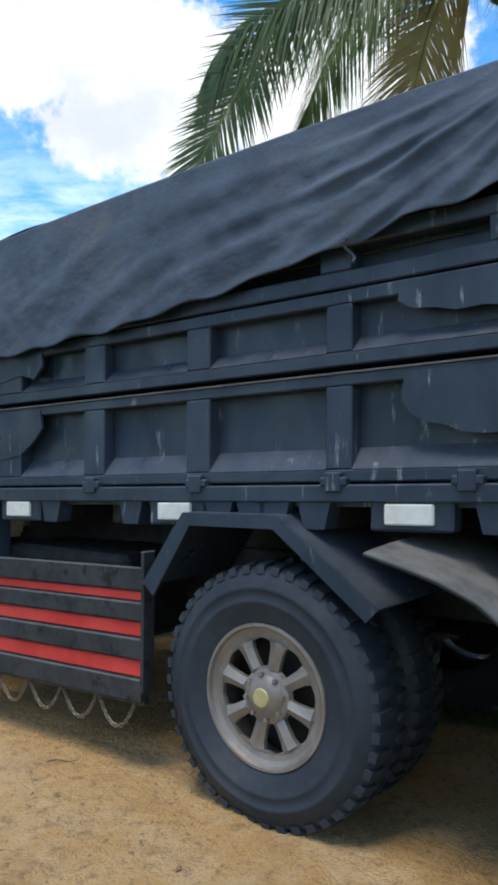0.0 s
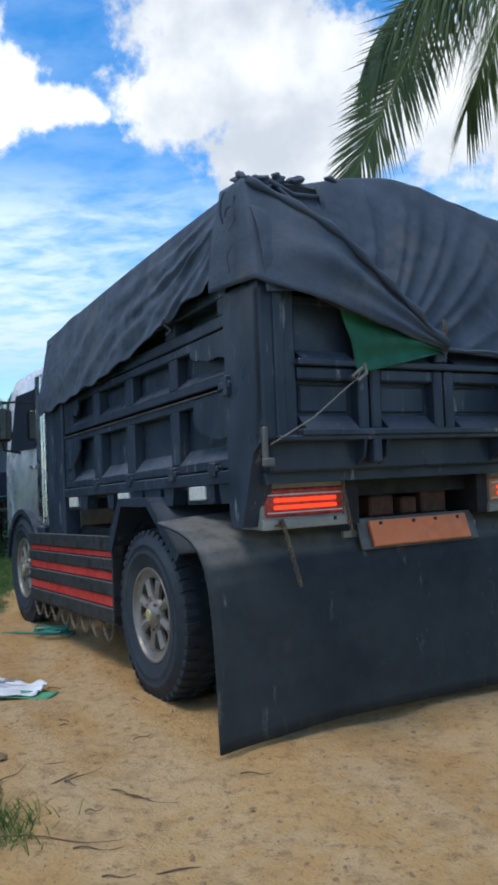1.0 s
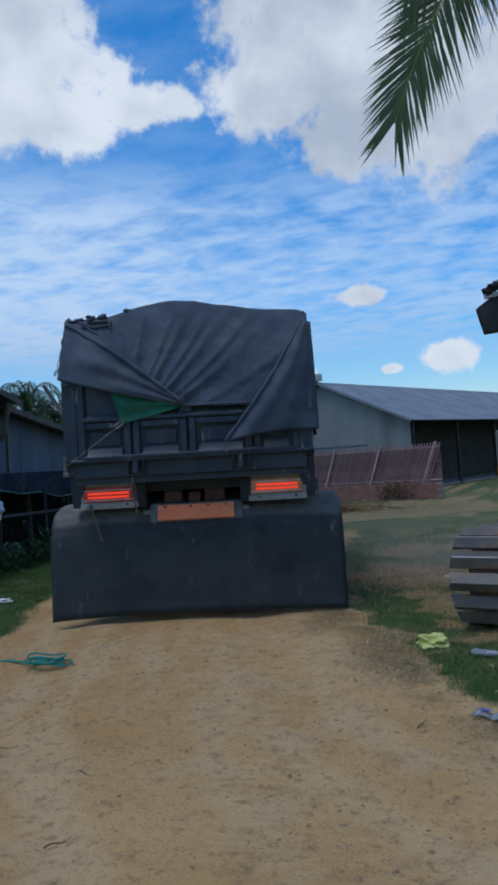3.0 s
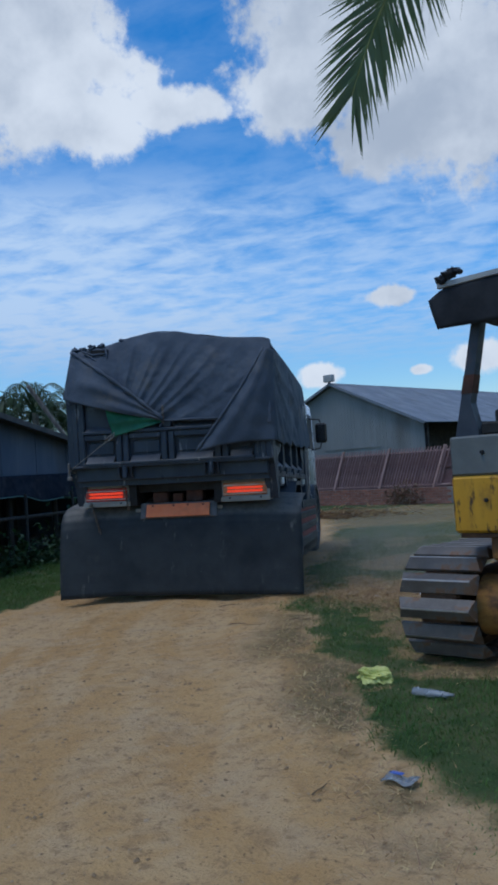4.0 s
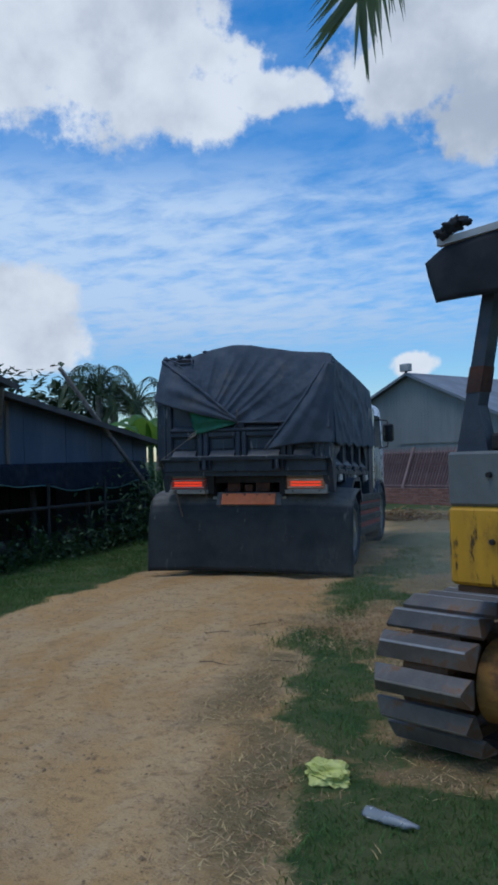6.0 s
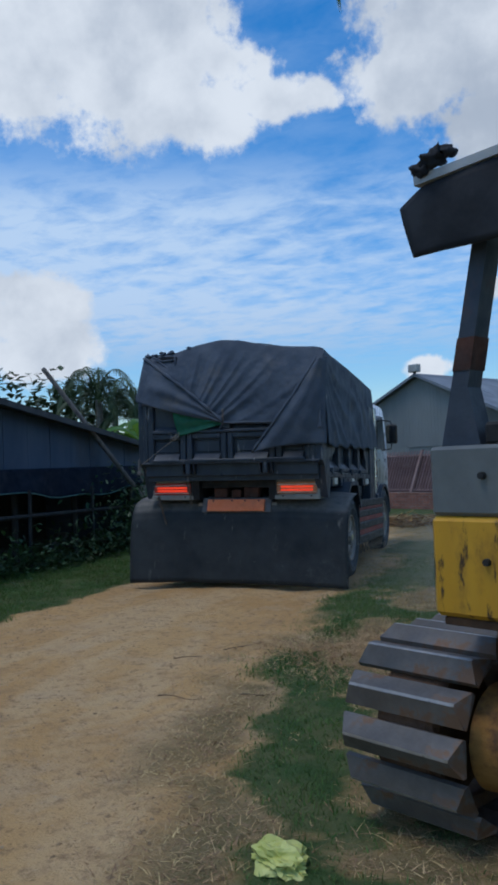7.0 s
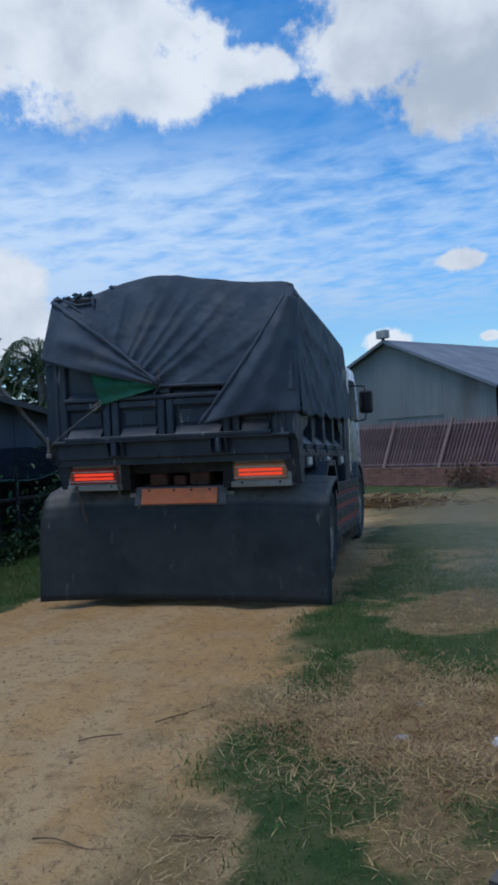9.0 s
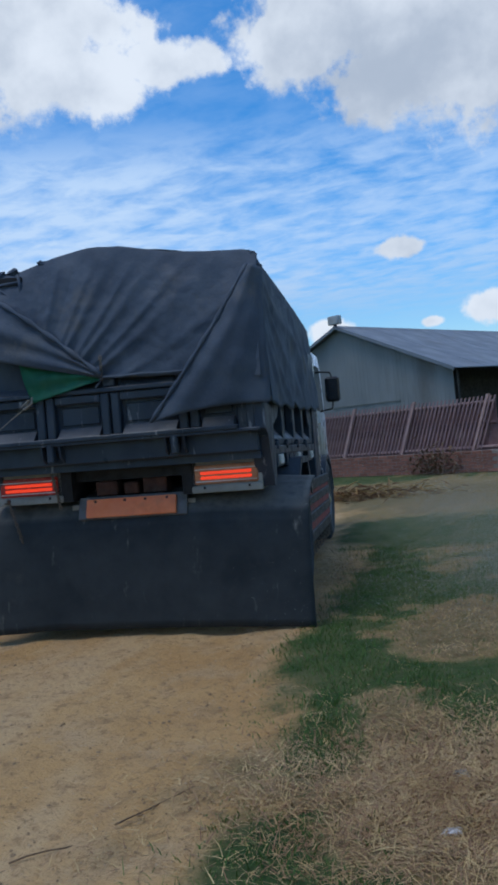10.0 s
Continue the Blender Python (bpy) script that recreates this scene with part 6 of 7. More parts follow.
def build_warehouse():
    w = thing("warehouse", "grey zinc-sheet warehouse with an open long side", "warehouse", WARE)
    half, ze, zr, length = 4.2, 2.85, 4.72, 24.0
    # gable of upright sheets
    x = -half
    k = 0
    while x < half - 0.01:
        x2 = min(x + 0.76, half)
        za, zb = zr - (zr - ze) * abs(x) / half, zr - (zr - ze) * abs(x2) / half
        out = [(x, 0.0), (x2, 0.0), (x2, zb - 0.05), (x, za - 0.05)]
        if x < 0 < x2:
            out = [(x, 0.0), (x2, 0.0), (x2, zb - 0.05), (0, zr - 0.05), (x, za - 0.05)]
        part("wall_sheet", prism(bmesh.new(), out, "y", -0.005 * (k % 2), 0.03), "wall_sheet", w)
        for r in range(1, 5):
            xx = x + 0.76 * r / 5
            if xx < half:
                zt = zr - (zr - ze) * abs(xx) / half - 0.06
                part("wall_rib", boxes((xx - 0.012, xx + 0.012, -0.008, 0.0, 0.02, zt)), "wall_sheet", w)
        x = x2
        k += 1
    part("wall_patch", boxes((-0.6, 2.2, -0.05, -0.03, 1.95, 2.02)), "wall_sheet", w)
    for s in (-1, 1):
        k = 0
        y = -0.25
        while y < length:
            y2 = min(y + 2.0, length)
            out = [(0, zr), (s * (half + 0.25), ze - 0.11), (s * (half + 0.25), ze - 0.08), (0, zr + 0.03)]
            part("roof_sheet", prism(bmesh.new(), [(p[0], p[1] + 0.006 * (k % 2)) for p in out], "y", y, y2 + 0.03), "roof_sheet", w)
            y = y2
            k += 1
    part("ridge_cap", prism(bmesh.new(), [(-0.2, zr - 0.05), (0, zr + 0.04), (0.2, zr - 0.05), (0, zr + 0.06)], "y", -0.28, length), "roof_sheet", w)
    part("barge_board", prism(bmesh.new(), [(-half - 0.2, ze - 0.17), (0, zr - 0.06), (half + 0.2, ze - 0.17), (half + 0.2, ze - 0.05), (0, zr + 0.05), (-half - 0.2, ze - 0.05)], "y", -0.27, -0.24), "roof_sheet", w)
    part("back_wall", boxes((-half, half, length - 0.05, length, 0, ze)), "wall_sheet", w)
    part("long_wall", boxes((-half, -half + 0.04, 0, length, 0, ze - 0.05)), "wall_sheet", w)
    for k in range(7):
        part("column", boxes((half - 0.1, half + 0.02, 0.2 + 3.9 * k, 0.35 + 3.9 * k, 0, ze), bevel=0.01), "frame", w)
    # added black sheet inside, for the shade behind the open long side
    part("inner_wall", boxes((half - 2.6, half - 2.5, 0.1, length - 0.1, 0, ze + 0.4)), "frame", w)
    part("floodlight", boxes((-0.22, 0.22, -0.35, -0.10, zr + 0.10, zr + 0.40), bevel=0.02), "tin", w, "square floodlight on the gable top")
    part("floodlight_bracket", boxes((-0.04, 0.04, -0.25, -0.18, zr - 0.05, zr + 0.12)), "frame", w)
    # low cement base and inner clutter in shade
    part("floor_slab", boxes((-half, half, 0.02, length, 0.0, 0.08)), "mortar", w)


FENCE = pose(-7.4, 28.34, 0, 0, 0, math.degrees(math.atan2(-1.64, 4.14)))


LEAN = 0.40      # the bars have been pushed over along the fence


def build_fence():
    f = thing("fence", "maroon metal fence of leaning bars on a low brick wall", "fence", FENCE)
    x0, x1 = -5.0, 5.15
    base = part("brick_base", boxes((x0, x1, -0.08, 0.08, 0, 0.50), bevel=0.01), "mortar", f)
    rows = 6
    bm = bmesh.new()
    box(bm, -0.12, 0.12, -0.010, 0.0, -0.036, 0.036, 0.004)
    first = None
    for r in range(rows):
        x = x0 + 0.13 + (0.13 if r % 2 else 0)
        while x < x1 - 0.1:
            if x > -1.6:
                if first is None:
                    first = part("brick", bm, "brick", base, "", False, Matrix.Translation((x, -0.081, 0.045 + 0.083 * r)))
                else:
                    b = new("brick", first.data)
                    b.parent = base
                    b.matrix_basis = Matrix.Translation((x, -0.081, 0.045 + 0.083 * r))
            x += 0.26
    for z, mname in ((0.58, "fence_pale"), (1.12, "fence"), (1.60, "fence_pale")):
        part("rail", boxes((x0, x1, -0.025, 0.025, z - 0.025, z + 0.025), bevel=0.005), mname, f)
    for x in (-4.0, -1.6, 0.75, 2.55, 4.5):
        part("post", prism(bmesh.new(), [(x - 0.035, 0.48), (x + 0.035, 0.48), (x + 0.035 + LEAN * 1.28, 1.76), (x - 0.035 + LEAN * 1.28, 1.76)], "y", -0.055, 0.025), "fence_pale", f, "faded pink leaning fence post")
    bar = None
    x = x0 + 0.05
    while x < x1 - 0.35:
        if bar is None:
            bar = part("bar", prism(bmesh.new(), [(-0.022, 0.52), (0.022, 0.52), (0.022 + LEAN * 1.2, 1.72), (-0.022 + LEAN * 1.2, 1.72)], "y", -0.04, -0.024), "fence_bar", f, "", False, Matrix.Translation((x, 0, 0)))
        else:
            b = new("bar", bar.data)
            b.parent = f
            b.matrix_basis = Matrix.Translation((x, 0, 0))
        x += 0.105
    # a sheet behind the bars
    part("backing_sheet", boxes((x0, x1, 0.03, 0.04, 0.5, 1.58)), "fence", f, "dull maroon sheet behind the bars")


# ---------------------------------------------------------------- palms and far trees
def frond(bm_leaf, bm_rib, curve, leaf_len, count, droop, rnd, width=0.022, face=None):
    """A feather leaf: rib along the curve, leaflets on both sides, hanging more or less."""
    pts = [Vector(p) for p in curve]
    seg = [(b - a).length for a, b in zip(pts, pts[1:])]
    total = sum(seg)

    def at(t):
        d = t * total
        for i, s in enumerate(seg):
            if d <= s or i == len(seg) - 1:
                # smooth between neighbours
                f = d / s
                p0, p1, p2, p3 = pts[max(0, i - 1)], pts[i], pts[i + 1], pts[min(len(pts) - 1, i + 2)]
                return 0.5 * ((2 * p1) + (p2 - p0) * f + (2 * p0 - 5 * p1 + 4 * p2 - p3) * f * f + (3 * p1 - p0 - 3 * p2 + p3) * f ** 3)
            d -= s

    line = [at(i / 24) for i in range(25)]
    tube(bm_rib, line, [0.030 * (1 - i / 26) + 0.004 for i in range(25)], 5)
    for k in range(count):
        t = 0.16 + 0.84 * k / count
        p, q = at(t), at(min(1.0, t + 0.02))
        d = (q - p).normalized() if (q - p).length > 1e-5 else (at(1.0) - at(0.97)).normalized()
        side = d.cross(Vector((0, 0, 1)))
        side = side.normalized() if side.length > 0.15 else Vector((0.9, 0.35, 0)).normalized()
        if face is not None:
            f2 = face - d * face.dot(d)
            k2 = soft((f2.length - 0.3) / 0.4)
            side = (side * (1 - k2) + f2.normalized() * k2).normalized()
        for s in (-1, 1):
            L = leaf_len * (0.45 + 0.55 * math.sin(math.pi * min(1, 0.12 + 0.80 * t))) * rnd.uniform(0.82, 1.1)
            g = droop * rnd.uniform(0.8, 1.2)
            w = (d * (0.55 + 0.35 * t) + side * s * 1.10 * (1.0 - 0.42 * t - 0.22 * soft((t - 0.76) / 0.24)) + Vector((0, 0, -0.25 * g)) + Vector((rnd.gauss(0, .06), rnd.gauss(0, .06), rnd.gauss(0, .06)))).normalized()
            a = p
            prev = None
            n = 4
            for i in range(n + 1):
                f = i / n
                c = a + w * (L * f) + Vector((0, 0, -g * L * 0.42 * f * f))
                wd = width * (0.55 + 0.9 * f if f < 0.4 else 1.05 * (1 - f) / 0.62 + 0.03)
                cr = w.cross(Vector((0, 0, 1)) if face is None else d.cross(side))
                cr = (cr.normalized() if cr.length > 0.05 else side) * wd * 0.5
                pair = (bm_leaf.verts.new(c + cr), bm_leaf.verts.new(c - cr))
                if prev:
                    bm_leaf.faces.new((prev[0], prev[1], pair[1], pair[0]))
                prev = pair


def build_palm():
    rnd = random.Random(21)
    crown = Vector((3.3, 9.6, 7.6))
    palm = thing("coconut_palm", "tall coconut palm with drooping green fronds", "palm tree", Matrix.Identity(4))
    part("trunk", tube(bmesh.new(), [(3.9, 10.1, 0), (3.8, 10.0, 2), (3.6, 9.85, 4.5), (3.3, 9.6, 7.5)], [0.19, 0.14, 0.125, 0.12], 14), "trunk", palm, "", True)
    curves = [
        ([crown, (2.2, 9.35, 8.0), (1.1, 9.15, 7.5), (0.3, 9.0, 6.5), (-0.22, 8.95, 5.55), (-0.56, 8.93, 4.90), (-0.74, 8.93, 4.48)], 0.84, 0.12, "leaf"),
        ([crown, (2.2, 9.5, 7.75), (1.2, 9.3, 7.35), (0.3, 9.12, 6.80), (-0.18, 9.1, 6.48), (-0.48, 9.08, 6.05)], 1.05, 2.0, "leaf"),
        ([crown, (2.85, 9.85, 7.75), (2.42, 10.0, 7.35), (2.15, 10.0, 6.5), (2.0, 10.0, 5.7), (1.92, 10.0, 4.9)], 1.0, 0.5, "dead_leaf"),
        ([crown, (2.9, 10.3, 8.5), (2.2, 11.2, 8.6), (1.3, 12.2, 7.9), (0.8, 12.9, 6.9)], 1.0, 1.3, "leaf"),
    ]
    for k in range(9):
        a = radians(-150 + 30 * k)
        d = Vector((math.cos(a), math.sin(a), 0))
        if d.x < 0.2:
            continue
        curves.append(([crown, crown + d * 1.2 + Vector((0, 0, 0.9)), crown + d * 2.6 + Vector((0, 0, 0.9)), crown + d * 3.8 + Vector((0, 0, 0.0)), crown + d * 4.4 + Vector((0, 0, -1.3))], 0.95, 1.2, "leaf"))
    for c, l, g, mname in curves:
        bl, br = bmesh.new(), bmesh.new()
        frond(bl, br, c, l, 190, g, rnd, 0.029, Vector((0.95, 0.3, 0)) if g < 0.6 else None)
        fr = part("frond", bl, mname, palm, "dry brown hanging frond" if mname == "dead_leaf" else "")
        part("midrib", br, "rachis" if mname == "leaf" else "dead_leaf", fr)
    bm = bmesh.new()
    for k in range(7):
        a = k * 0.9
        bmesh.ops.create_icosphere(bm, subdivisions=2, radius=0.13, matrix=Matrix.Translation(crown + Vector((math.cos(a) * 0.25, math.sin(a) * 0.25, -0.25 - 0.08 * (k % 2)))))
    part("coconuts", bm, "bush", palm, "", True)


def far_palm(x, y, h, seed):
    rnd = random.Random(seed)
    p = thing("coconut_palm", "distant coconut palm behind the house", "palm tree", pose(x, y, 0), "far palms")
    part("trunk", tube(bmesh.new(), [(0.3, 0, 0), (0.1, 0, h * 0.5), (0, 0, h)], [0.2, 0.15, 0.12], 8), "trunk", p)
    bl, br = bmesh.new(), bmesh.new()
    for k in range(16):
        a = 2 * math.pi * k / 16 + rnd.uniform(-.2, .2)
        up = rnd.uniform(-0.3, 1.5)
        d = Vector((math.cos(a), math.sin(a), 0))
        c = Vector((0, 0, h))
        frond(bl, br, [c, c + d * 0.45 + Vector((0, 0, up * 0.7)), c + d * 1.0 + Vector((0, 0, up * 0.8)), c + d * 1.45 + Vector((0, 0, up * 0.8 - 0.4)), c + d * 1.65 + Vector((0, 0, up * 0.8 - 0.95))], 0.5, 26, 0.8, rnd, 0.05)
    part("crown", bl, "foliage", p)
    part("ribs", br, "foliage", p)


def banana(x, y, seed):
    rnd = random.Random(seed)
    b = thing("banana_plant", "bright green banana plant behind the house", "banana plant", pose(x, y, 0), "banana plants")
    part("stem", tube(bmesh.new(), [(0, 0, 0), (0, 0, 2.2)], [0.14, 0.09], 8), "bush", b)
    for k in range(9):
        a = 2 * math.pi * k / 9 + rnd.uniform(-.3, .3)
        d = Vector((math.cos(a), math.sin(a), 0))
        s = Vector((-d.y, d.x, 0))
        rise = rnd.uniform(0.5, 1.1)

        def f(u, v):
            w = 0.24 * math.sin(math.pi * (0.06 + 0.92 * u)) ** 0.6
            c = Vector((0, 0, 2.1)) + d * (1.5 * u) + Vector((0, 0, rise * math.sin(2.3 * u)))
            return c + s * (w * (2 * v - 1)) + Vector((0, 0, -0.12 * abs(2 * v - 1)))
        part("leaf", sheet(bmesh.new(), f, 8, 2), "banana", b, "", True)


def far_tree(x, y, h, r, seed):
    rnd = random.Random(seed)
    t = thing("tree", "distant dark green broadleaf tree", "tree", pose(x, y, 0), "far trees")
    bm = bmesh.new()
    tube(bm, [(0, 0, 0), (0.1, 0, h * 0.6)], [0.22, 0.1], 7)
    for k in range(5):
        a = k * 1.3
        tube(bm, [(0.05, 0, h * 0.45), (math.cos(a) * r * 0.6, math.sin(a) * r * 0.6, h * 0.8)], [0.09, 0.03], 5)
    part("trunk", bm, "trunk", t)
    bm = bmesh.new()
    blobs = [(Vector((rnd.gauss(0, r * 0.45), rnd.gauss(0, r * 0.45), h * rnd.uniform(0.55, 0.98))), r * rnd.uniform(0.25, 0.5)) for k in range(11)]
    for i in range(900):
        c, s = rnd.choice(blobs)
        d = Vector((rnd.gauss(0, 1), rnd.gauss(0, 1), rnd.gauss(0, 1))).normalized()
        leaf_card(bm, c + d * s * rnd.uniform(0.7, 1.05), Vector((rnd.gauss(0, 1), rnd.gauss(0, 1), rnd.gauss(0, .6))).normalized(), Vector((0, 0, 1)), rnd.uniform(0.3, 0.55), rnd.uniform(0.09, 0.18))
    part("crown", bm, "foliage", t)


# ---------------------------------------------------------------- litter on the ground
def crumpled(name, label, category, material, x, y, size, flat=0.5, seed=1, turn=0.0, group=""):
    bm = bmesh.new()
    bmesh.ops.create_icosphere(bm, subdivisions=4, radius=1.0)
    for v in bm.verts:
        n = noise.noise(v.co * 1.7 + Vector((seed, 0, 0))) * 0.55 + abs(noise.noise(v.co * 4 + Vector((0, seed, 0)))) * 0.35
        v.co *= 0.8 + n
        v.co = Vector((v.co.x * size[0], v.co.y * size[1], max(0.0, v.co.z * size[2] + size[2] * 0.7)))
    ob = part(name, bm, material, None, "", False, pose(x, y, height(x, y) - 0.004, 0, 0, turn))
    return tagged(ob, label, category, group)


def build_litter():
    # a white feed sack folded flat, its green print showing
    def sack(u, v):
        return Vector((-0.36 + 0.66 * u, -0.26 + 0.52 * v - 0.10 * abs(2 * u - 1) * (2 * v - 1) * 1.6, 0.012 + 0.035 * abs(math.sin(3.1 * u + 1.1 * v)) + 0.03 * noise.noise(Vector((u * 5, v * 5, 1)))))
    s = part("empty_sack", sheet(bmesh.new(), sack, 26, 16, 0.004), "white", None, "", True, pose(-2.92, 5.10, 0, 0, 0, 2))
    tagged(s, "flattened white woven sack lying on the sand", "sack")

    def under(u, v):
        return Vector((-0.02 + 0.42 * u, -0.22 + 0.16 * v + 0.12 * u, 0.010 + 0.012 * math.sin(5 * u)))
    part("printed_side", sheet(bmesh.new(), under, 14, 6, 0.003), "printed", s, "green printed underside of the sack", True)
    for k in range(4):
        part("print_bar", boxes((-0.10 + 0.03 * k, -0.02 + 0.05 * k, -0.02 + 0.035 * k, -0.008 + 0.035 * k, 0.062, 0.066)), "grey", s)
    # coil of teal rope
    rnd = random.Random(2)
    bm = bmesh.new()
    for k in range(5):
        rx, ry = rnd.uniform(0.10, 0.17), rnd.uniform(0.06, 0.09)
        cx, cy = rnd.gauss(0, 0.05), rnd.gauss(0, 0.03)
        tube(bm, [(cx + rx * math.cos(t), cy + ry * math.sin(t), 0.02 + 0.012 * k + 0.01 * math.sin(3 * t)) for t in [2 * math.pi * i / 22 for i in range(22)]], 0.008, 5, True)
    tube(bm, [(-0.2, 0, 0.015), (-0.42, 0.05, 0.012), (-0.55, 0.02, 0.012)], 0.010, 5)
    tagged(part("rope_coil", bm, "teal", None, "", True, pose(-3.42, 6.92, 0)), "coil of teal plastic rope on the sand", "rope")
    crumpled("plastic_bag", "crumpled yellow-green plastic bag in the grass", "bag", "bag", -0.60, 7.74, (0.16, 0.09, 0.06), seed=3, turn=-20)
    # clear bottle, squashed
    bm = bmesh.new()
    r = lathe(bm, [(-0.13, 0.005), (-0.13, 0.026), (-0.115, 0.031), (-0.05, 0.025), (-0.02, 0.031), (0.05, 0.030), (0.08, 0.022), (0.105, 0.011), (0.13, 0.011), (0.13, 0.002)], 16)
    for v in bm.verts:
        v.co.z *= 0.75
        v.co += Vector((0, 0, 0.01 * noise.noise(v.co * 20)))
    tagged(part("plastic_bottle", bm, "clear", None, "", True, pose(-0.15, 7.38, 0.032, 0, 0, -12)), "squashed clear plastic bottle in the grass", "bottle")

    def sachet(u, v):
        return Vector((-0.08 + 0.16 * u, -0.045 + 0.09 * v, 0.008 + 0.02 * abs(math.sin(4 * u + v))))
    s = part("wrapper", sheet(bmesh.new(), sachet, 12, 8, 0.003), "clear", None, "", True, pose(-0.09, 6.09, 0.005, 0, 0, -18))
    tagged(s, "torn clear plastic wrapper with blue print", "wrapper")
    part("blue_print", boxes((-0.05, 0.01, 0.0, 0.025, 0.036, 0.038)), "blue", s)
    crumpled("paper_scrap", "small white paper scrap on dry grass", "scrap", "white", -1.29, 10.82, (0.04, 0.022, 0.012), seed=5, turn=30, group="scraps")
    crumpled("plastic_scrap", "dull torn plastic scrap on dry grass", "scrap", "clear", -1.33, 11.31, (0.045, 0.03, 0.015), seed=6, group="scraps")
    crumpled("white_bag", "white plastic bag by the dozer track", "bag", "white", -0.80, 10.88, (0.07, 0.05, 0.03), seed=9, group="scraps")
    crumpled("cloth_scrap", "faded orange cloth lying in the grass", "cloth", "pinkish", -5.15, 7.9, (0.28, 0.09, 0.03), seed=4, turn=10)
    crumpled("plastic_scrap", "pale green plastic scrap in the grass", "scrap", "white", -5.9, 9.6, (0.10, 0.06, 0.03), seed=12, group="scraps")
    crumpled("clod", "dark clod of earth by the road edge", "clod", "earth", -2.25, 3.95, (0.045, 0.035, 0.025), seed=14, group="clods")
    crumpled("clod", "dark clod of earth by the road edge", "clod", "earth", -2.05, 3.55, (0.04, 0.03, 0.022), seed=15, group="clods")
    # twigs
    for x, y, l, a in ((-1.32, 3.62, 0.28, -12), (-1.72, 3.80, 0.22, 62), (-1.9, 4.0, 0.3, 40), (-1.55, 3.15, 0.55, 4), (-0.95, 3.08, 0.30, 25), (-1.35, 3.12, 0.2, 8), (-2.7, 10.45, 0.5, 48), (-2.5, 10.75, 0.4, 66), (-0.9, 3.9, 0.16, 10), (-0.42, 5.95, 0.16, 80), (-1.75, 9.6, 0.2, 20), (-2.07, 3.75, 0.26, 85), (-1.78, 3.83, 0.33, 70), (-1.74, 3.70, 0.10, -30), (-1.42, 3.63, 0.24, -18), (-1.64, 4.37, 0.12, 58), (-2.18, 4.60, 0.15, -10), (-2.16, 4.55, 0.10, 40), (-1.94, 3.34, 0.15, 95), (-1.5, 3.42, 0.08, 30), (-1.2, 2.95, 0.12, 15), (-2.6, 5.3, 0.14, 20), (-1.9, 5.0, 0.12, -25), (-2.2, 9.4, 0.35, 5)):
        bm = bmesh.new()
        n = 7
        tube(bm, [(l * (i / n - 0.5), 0.012 * math.sin(i * 1.1 + x * 9) * l * 2, 0.008 + 0.006 * math.sin(i)) for i in range(n + 1)], [0.0042 - 0.0004 * i for i in range(n + 1)], 5)
        ob = part("twig", bm, "twig", None, "", False, pose(x, y, height(x, y), 0, 0, a))
        tagged(ob, "dry brown twig on the sand", "twig", "twigs on the track")
    # pebbles and clods: too many to count
    rnd = random.Random(30)
    bm = bmesh.new()
    for k in range(700):
        y = rnd.uniform(2.2, 13)
        x = rnd.uniform(lerp(y, LEFT_EDGE) - 0.2, lerp(y, RIGHT_EDGE) + 0.4)
        r = rnd.uniform(0.003, 0.008) * (1.8 if rnd.random() < 0.05 else 1)
        d = bmesh.ops.create_icosphere(bm, subdivisions=1, radius=r)
        for v in d["verts"]:
            v.co = Vector((v.co.x * rnd.uniform(0.8, 1.2), v.co.y, v.co.z * 0.45)) + Vector((x, y, height(x, y) + r * 0.1))
    tagged(part("pebbles", bm, "sand"), "loose clods and pebbles on the track", "pebbles", kind="stuff")
    # flat crumbs of earth strewn over the track, clod shadows in their darker colour
    verts, faces = [], []
    for k in range(9000):
        y = 2.0 + 12.0 * rnd.random() ** 1.2
        x = rnd.uniform(lerp(y, LEFT_EDGE) - 0.1, lerp(y, RIGHT_EDGE) + 0.3)
        if fbm(x, y, 0.9, 61.0) + 0.3 < rnd.random() * 0.9:
            continue
        r = 0.004 + 0.016 * rnd.random() ** 3
        z, a, b = height(x, y), rnd.uniform(0, 3.14), rnd.uniform(0.5, 1.0)
        c, q, n = math.cos(a) * r, math.sin(a) * r, len(verts)
        verts += [(x + c, y + q, z), (x - q * b, y + c * b, z), (x - c, y - q, z), (x + q * b, y - c * b, z), (x + c * 0.2, y + q * 0.2, z + r * rnd.uniform(0.35, 0.7))]
        faces += [(n, n + 1, n + 4), (n + 1, n + 2, n + 4), (n + 2, n + 3, n + 4), (n + 3, n, n + 4)]
    me = bpy.data.meshes.new("crumbs")
    me.from_pydata(verts, [], faces)
    me.materials.append(M["earth"])
    tagged(new("crumbs", me), "earth crumbs on the sand, clod shadows put into their dark colour", "crumbs", kind="stuff")
    # straw heaps before the fence
    bm = bmesh.new()
    for k in range(900):
        a, b = rnd.gauss(0, 0.9), rnd.gauss(0, 0.25)
        c = Vector((-5.2 + a, 22.5 + b, abs(rnd.gauss(0, 0.09))))
        leaf_card(bm, c, Vector((rnd.gauss(0, 1), rnd.gauss(0, 1), rnd.gauss(0, .25))).normalized(), Vector((0, 0, 1)), rnd.uniform(0.15, 0.35), 0.012)
    tagged(part("straw_heap", bm, "straw"), "low heap of dry cut branches and straw", "straw heap", kind="stuff")
    bm = bmesh.new()
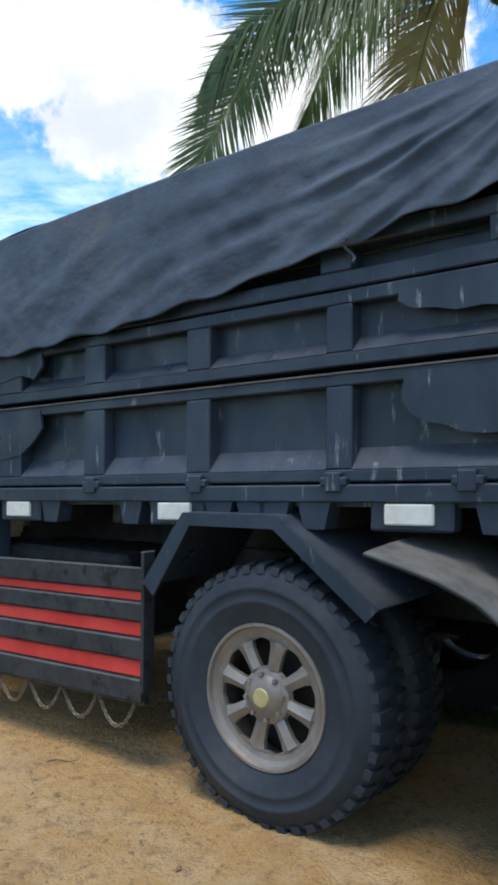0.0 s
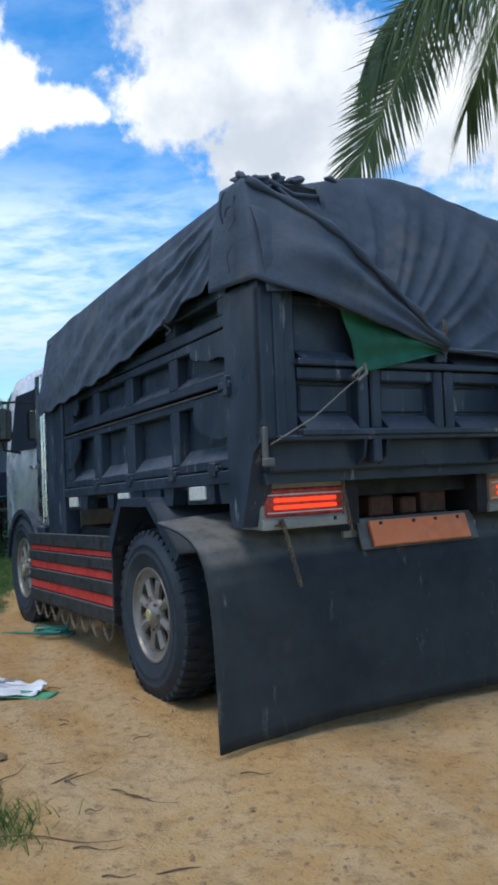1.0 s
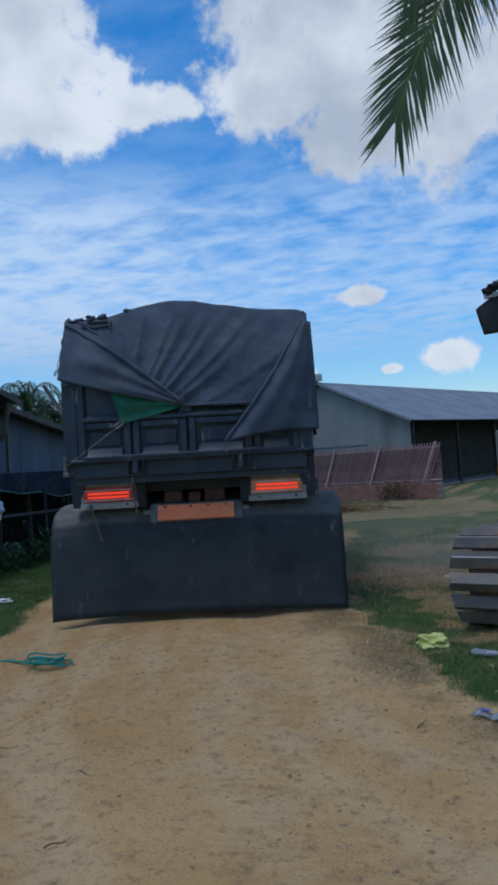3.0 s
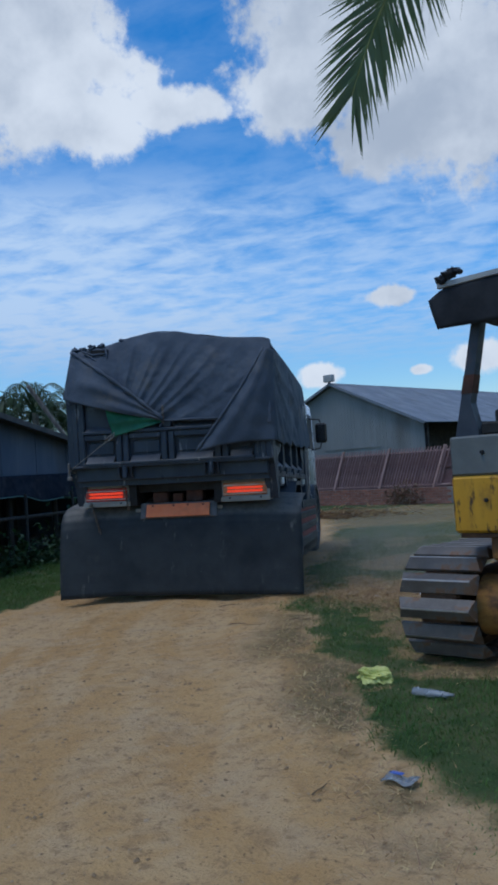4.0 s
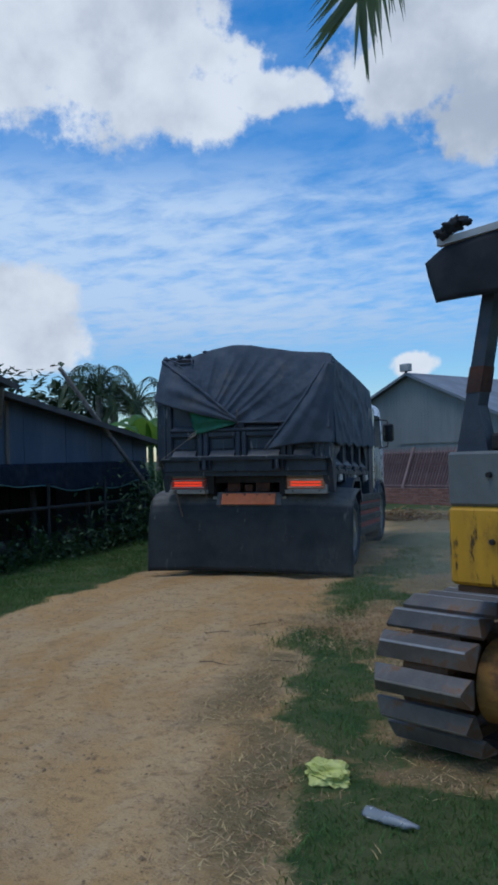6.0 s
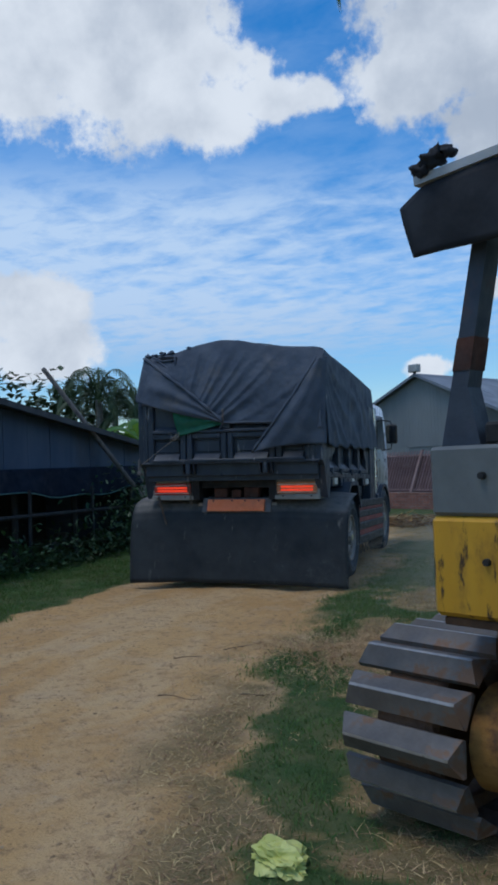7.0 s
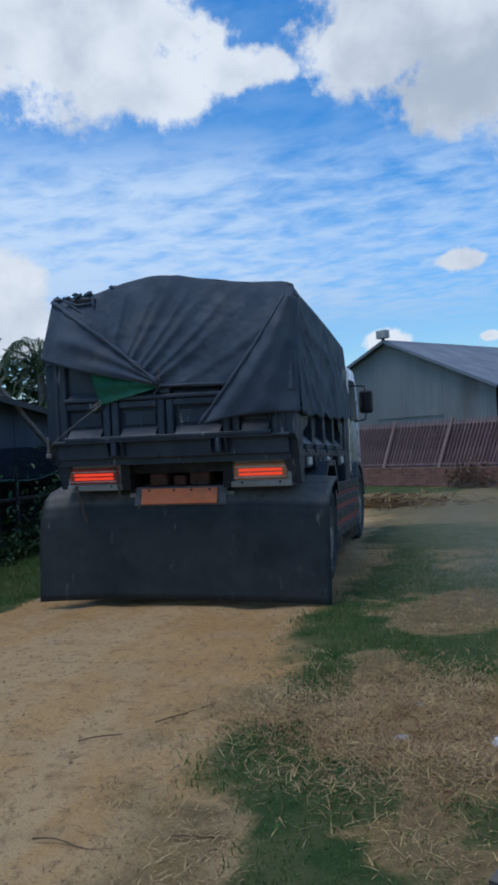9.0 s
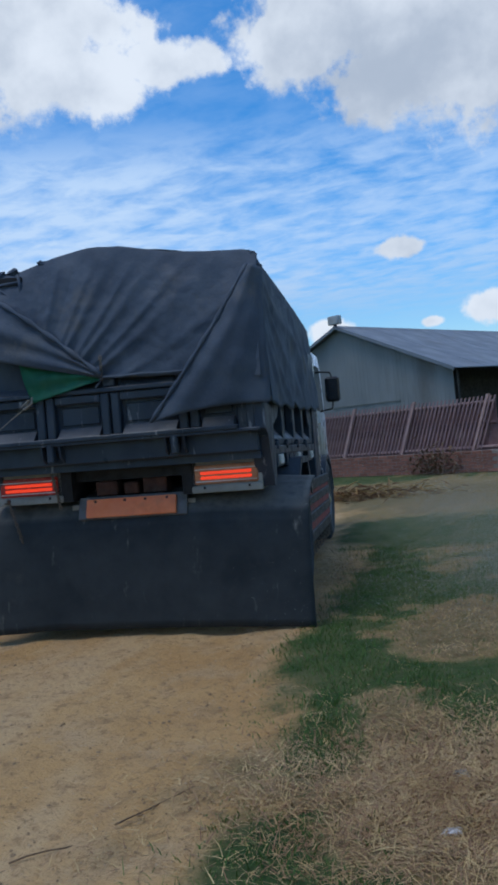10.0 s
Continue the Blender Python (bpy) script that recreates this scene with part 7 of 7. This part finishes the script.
    for k in range(260):
        c = FENCE @ Vector((rnd.gauss(3.6, 0.35), -0.35 + rnd.gauss(0, 0.1), abs(rnd.gauss(0.25, 0.22))))
        leaf_card(bm, c, Vector((rnd.gauss(0, 1), rnd.gauss(0, 1), rnd.gauss(0.5, .4))).normalized(), Vector((0, 0, 1)), rnd.uniform(0.1, 0.22), 0.03)
    tagged(part("shrub", bm, "twig"), "small dry brown shrub at the fence foot", "shrub")


# ---------------------------------------------------------------- the place
build_ground()
build_house()
build_pole()
build_under_house()
build_weeds()
build_warehouse()
TRUCK, WHEELS, FLAP = build_truck()
build_dozer()
build_palm()
for k, (fx, fy, fh) in enumerate(((-18.2, 27.5, 4.1), (-17.2, 28.5, 3.7), (-15.6, 30.5, 4.2), (-19.5, 30, 3.8))):
    far_palm(fx, fy, fh, 40 + k)
for k, (fx, fy) in enumerate(((-14.8, 26.5), (-13.8, 27.5), (-14.2, 25.2))):
    banana(fx, fy, 60 + k)
for k, (fx, fy, fh, fr) in enumerate(((-22, 30, 4.6, 2.4), (-17, 38, 5.0, 2.6), (-26, 26, 5.0, 2.6), (6, 62, 6.5, 3), (12, 60, 6.2, 3), (-24, 50, 6, 3), (18, 40, 6, 3), (24, 25, 7, 3), (-30, 10, 7, 3), (22, 5, 7, 3), (5, -25, 8, 4), (-15, -22, 8, 4))):
    far_tree(fx, fy, fh, fr, 80 + k)
build_litter()
build_grass()
build_fence()


def build_dust(name, seed, spread, count):
    """Fine dust hanging in the air: loose motes, each a tiny flake, thinning out upwards."""
    rng = np.random.default_rng(seed)
    c = rng.normal(0.0, 1.0, (count, 3)) * np.array(spread)
    c[:, 2] = np.abs(c[:, 2]) + 0.03
    flakes = rng.normal(0.0, 1.0, (count, 3, 3))
    flakes *= 0.0030 / np.linalg.norm(flakes, axis=2, keepdims=True)
    verts = (c[:, None, :] + flakes).reshape(-1, 3)
    me = bpy.data.meshes.new(name)
    me.from_pydata(verts.tolist(), [], np.arange(3 * count).reshape(-1, 3).tolist())
    me.materials.append(M["dust"])
    return tagged(new(name, me), "thin pale dust raised by the truck's wheels", "dust", kind="stuff")


DUST = [build_dust("dust", 71, (0.62, 0.9, 0.36), 260000), build_dust("dust", 72, (0.45, 1.1, 0.28), 90000)]


def motions():
    # dust starts at the wheels, is left behind and drifts off
    def at_wheels(t, dx, dy):
        x, y, a = (float(np.interp(t, [r[0] for r in TRUCK_ROWS], [r[c] for r in TRUCK_ROWS])) for c in (1, 2, 3))
        a = radians(a)
        return x + dx * math.cos(a) - dy * math.sin(a), y + dx * math.sin(a) + dy * math.cos(a)

    for cloud, dx, dy, leave, drift in ((DUST[0], 2.55, 0.4, (2.4, 4.4), (0.06, 0.20)), (DUST[1], 1.9, 2.8, (3.8, 7.0), (0.10, 0.15))):
        rows = []
        for k in range(21):
            t = 0.5 * k
            follow = t if t < leave[0] else leave[0] + (leave[1] - leave[0]) * (1 - math.exp(-(t - leave[0]) / (leave[1] - leave[0])))
            x, y = at_wheels(follow, dx, dy)
            away = max(0.0, t - leave[0])
            rows.append((t, pose(x + drift[0] * away, y + drift[1] * away, 0.02)))
        walk(cloud, rows)
    rows = [(t, pose(x, y, 0, 0, lean, a)) for t, x, y, a, lean in TRUCK_ROWS]
    walk(TRUCK, rows)
    # the wheels roll by the way that the truck has gone
    ts = [r[0] for r in TRUCK_ROWS]
    grid = [0.2 * k for k in range(51)]
    xs, ys, hs = (np.interp(grid, ts, [r[c] for r in TRUCK_ROWS]) for c in (1, 2, 3))
    gone, way = [0.0], 0.0
    for i in range(1, len(grid)):
        a = radians((hs[i] + hs[i - 1]) / 2)
        way += -(xs[i] - xs[i - 1]) * math.sin(a) + (ys[i] - ys[i - 1]) * math.cos(a)
        gone.append(way)
    # the belt swings back as the truck pulls off
    walk(FLAP, [(t, Matrix.Translation(FLAP_HINGE) @ pose(0, 0, 0, a)) for t, a in ((0.0, 9.0), (0.5, 8.0), (0.8, 4.0), (1.0, 1.5), (1.5, 0.5), (2.5, 0.0), (4.0, 0.0), (10.0, 0.0))])
    for w in WHEELS:
        base = w.matrix_basis.copy()
        left = base.to_3x3()[0][0] > 0
        walk(w, [(t, base @ Matrix.Rotation(radians(14) + (-1 if left else 1) * s / 0.52, 4, "X")) for t, s in zip(grid, gone)])


motions()
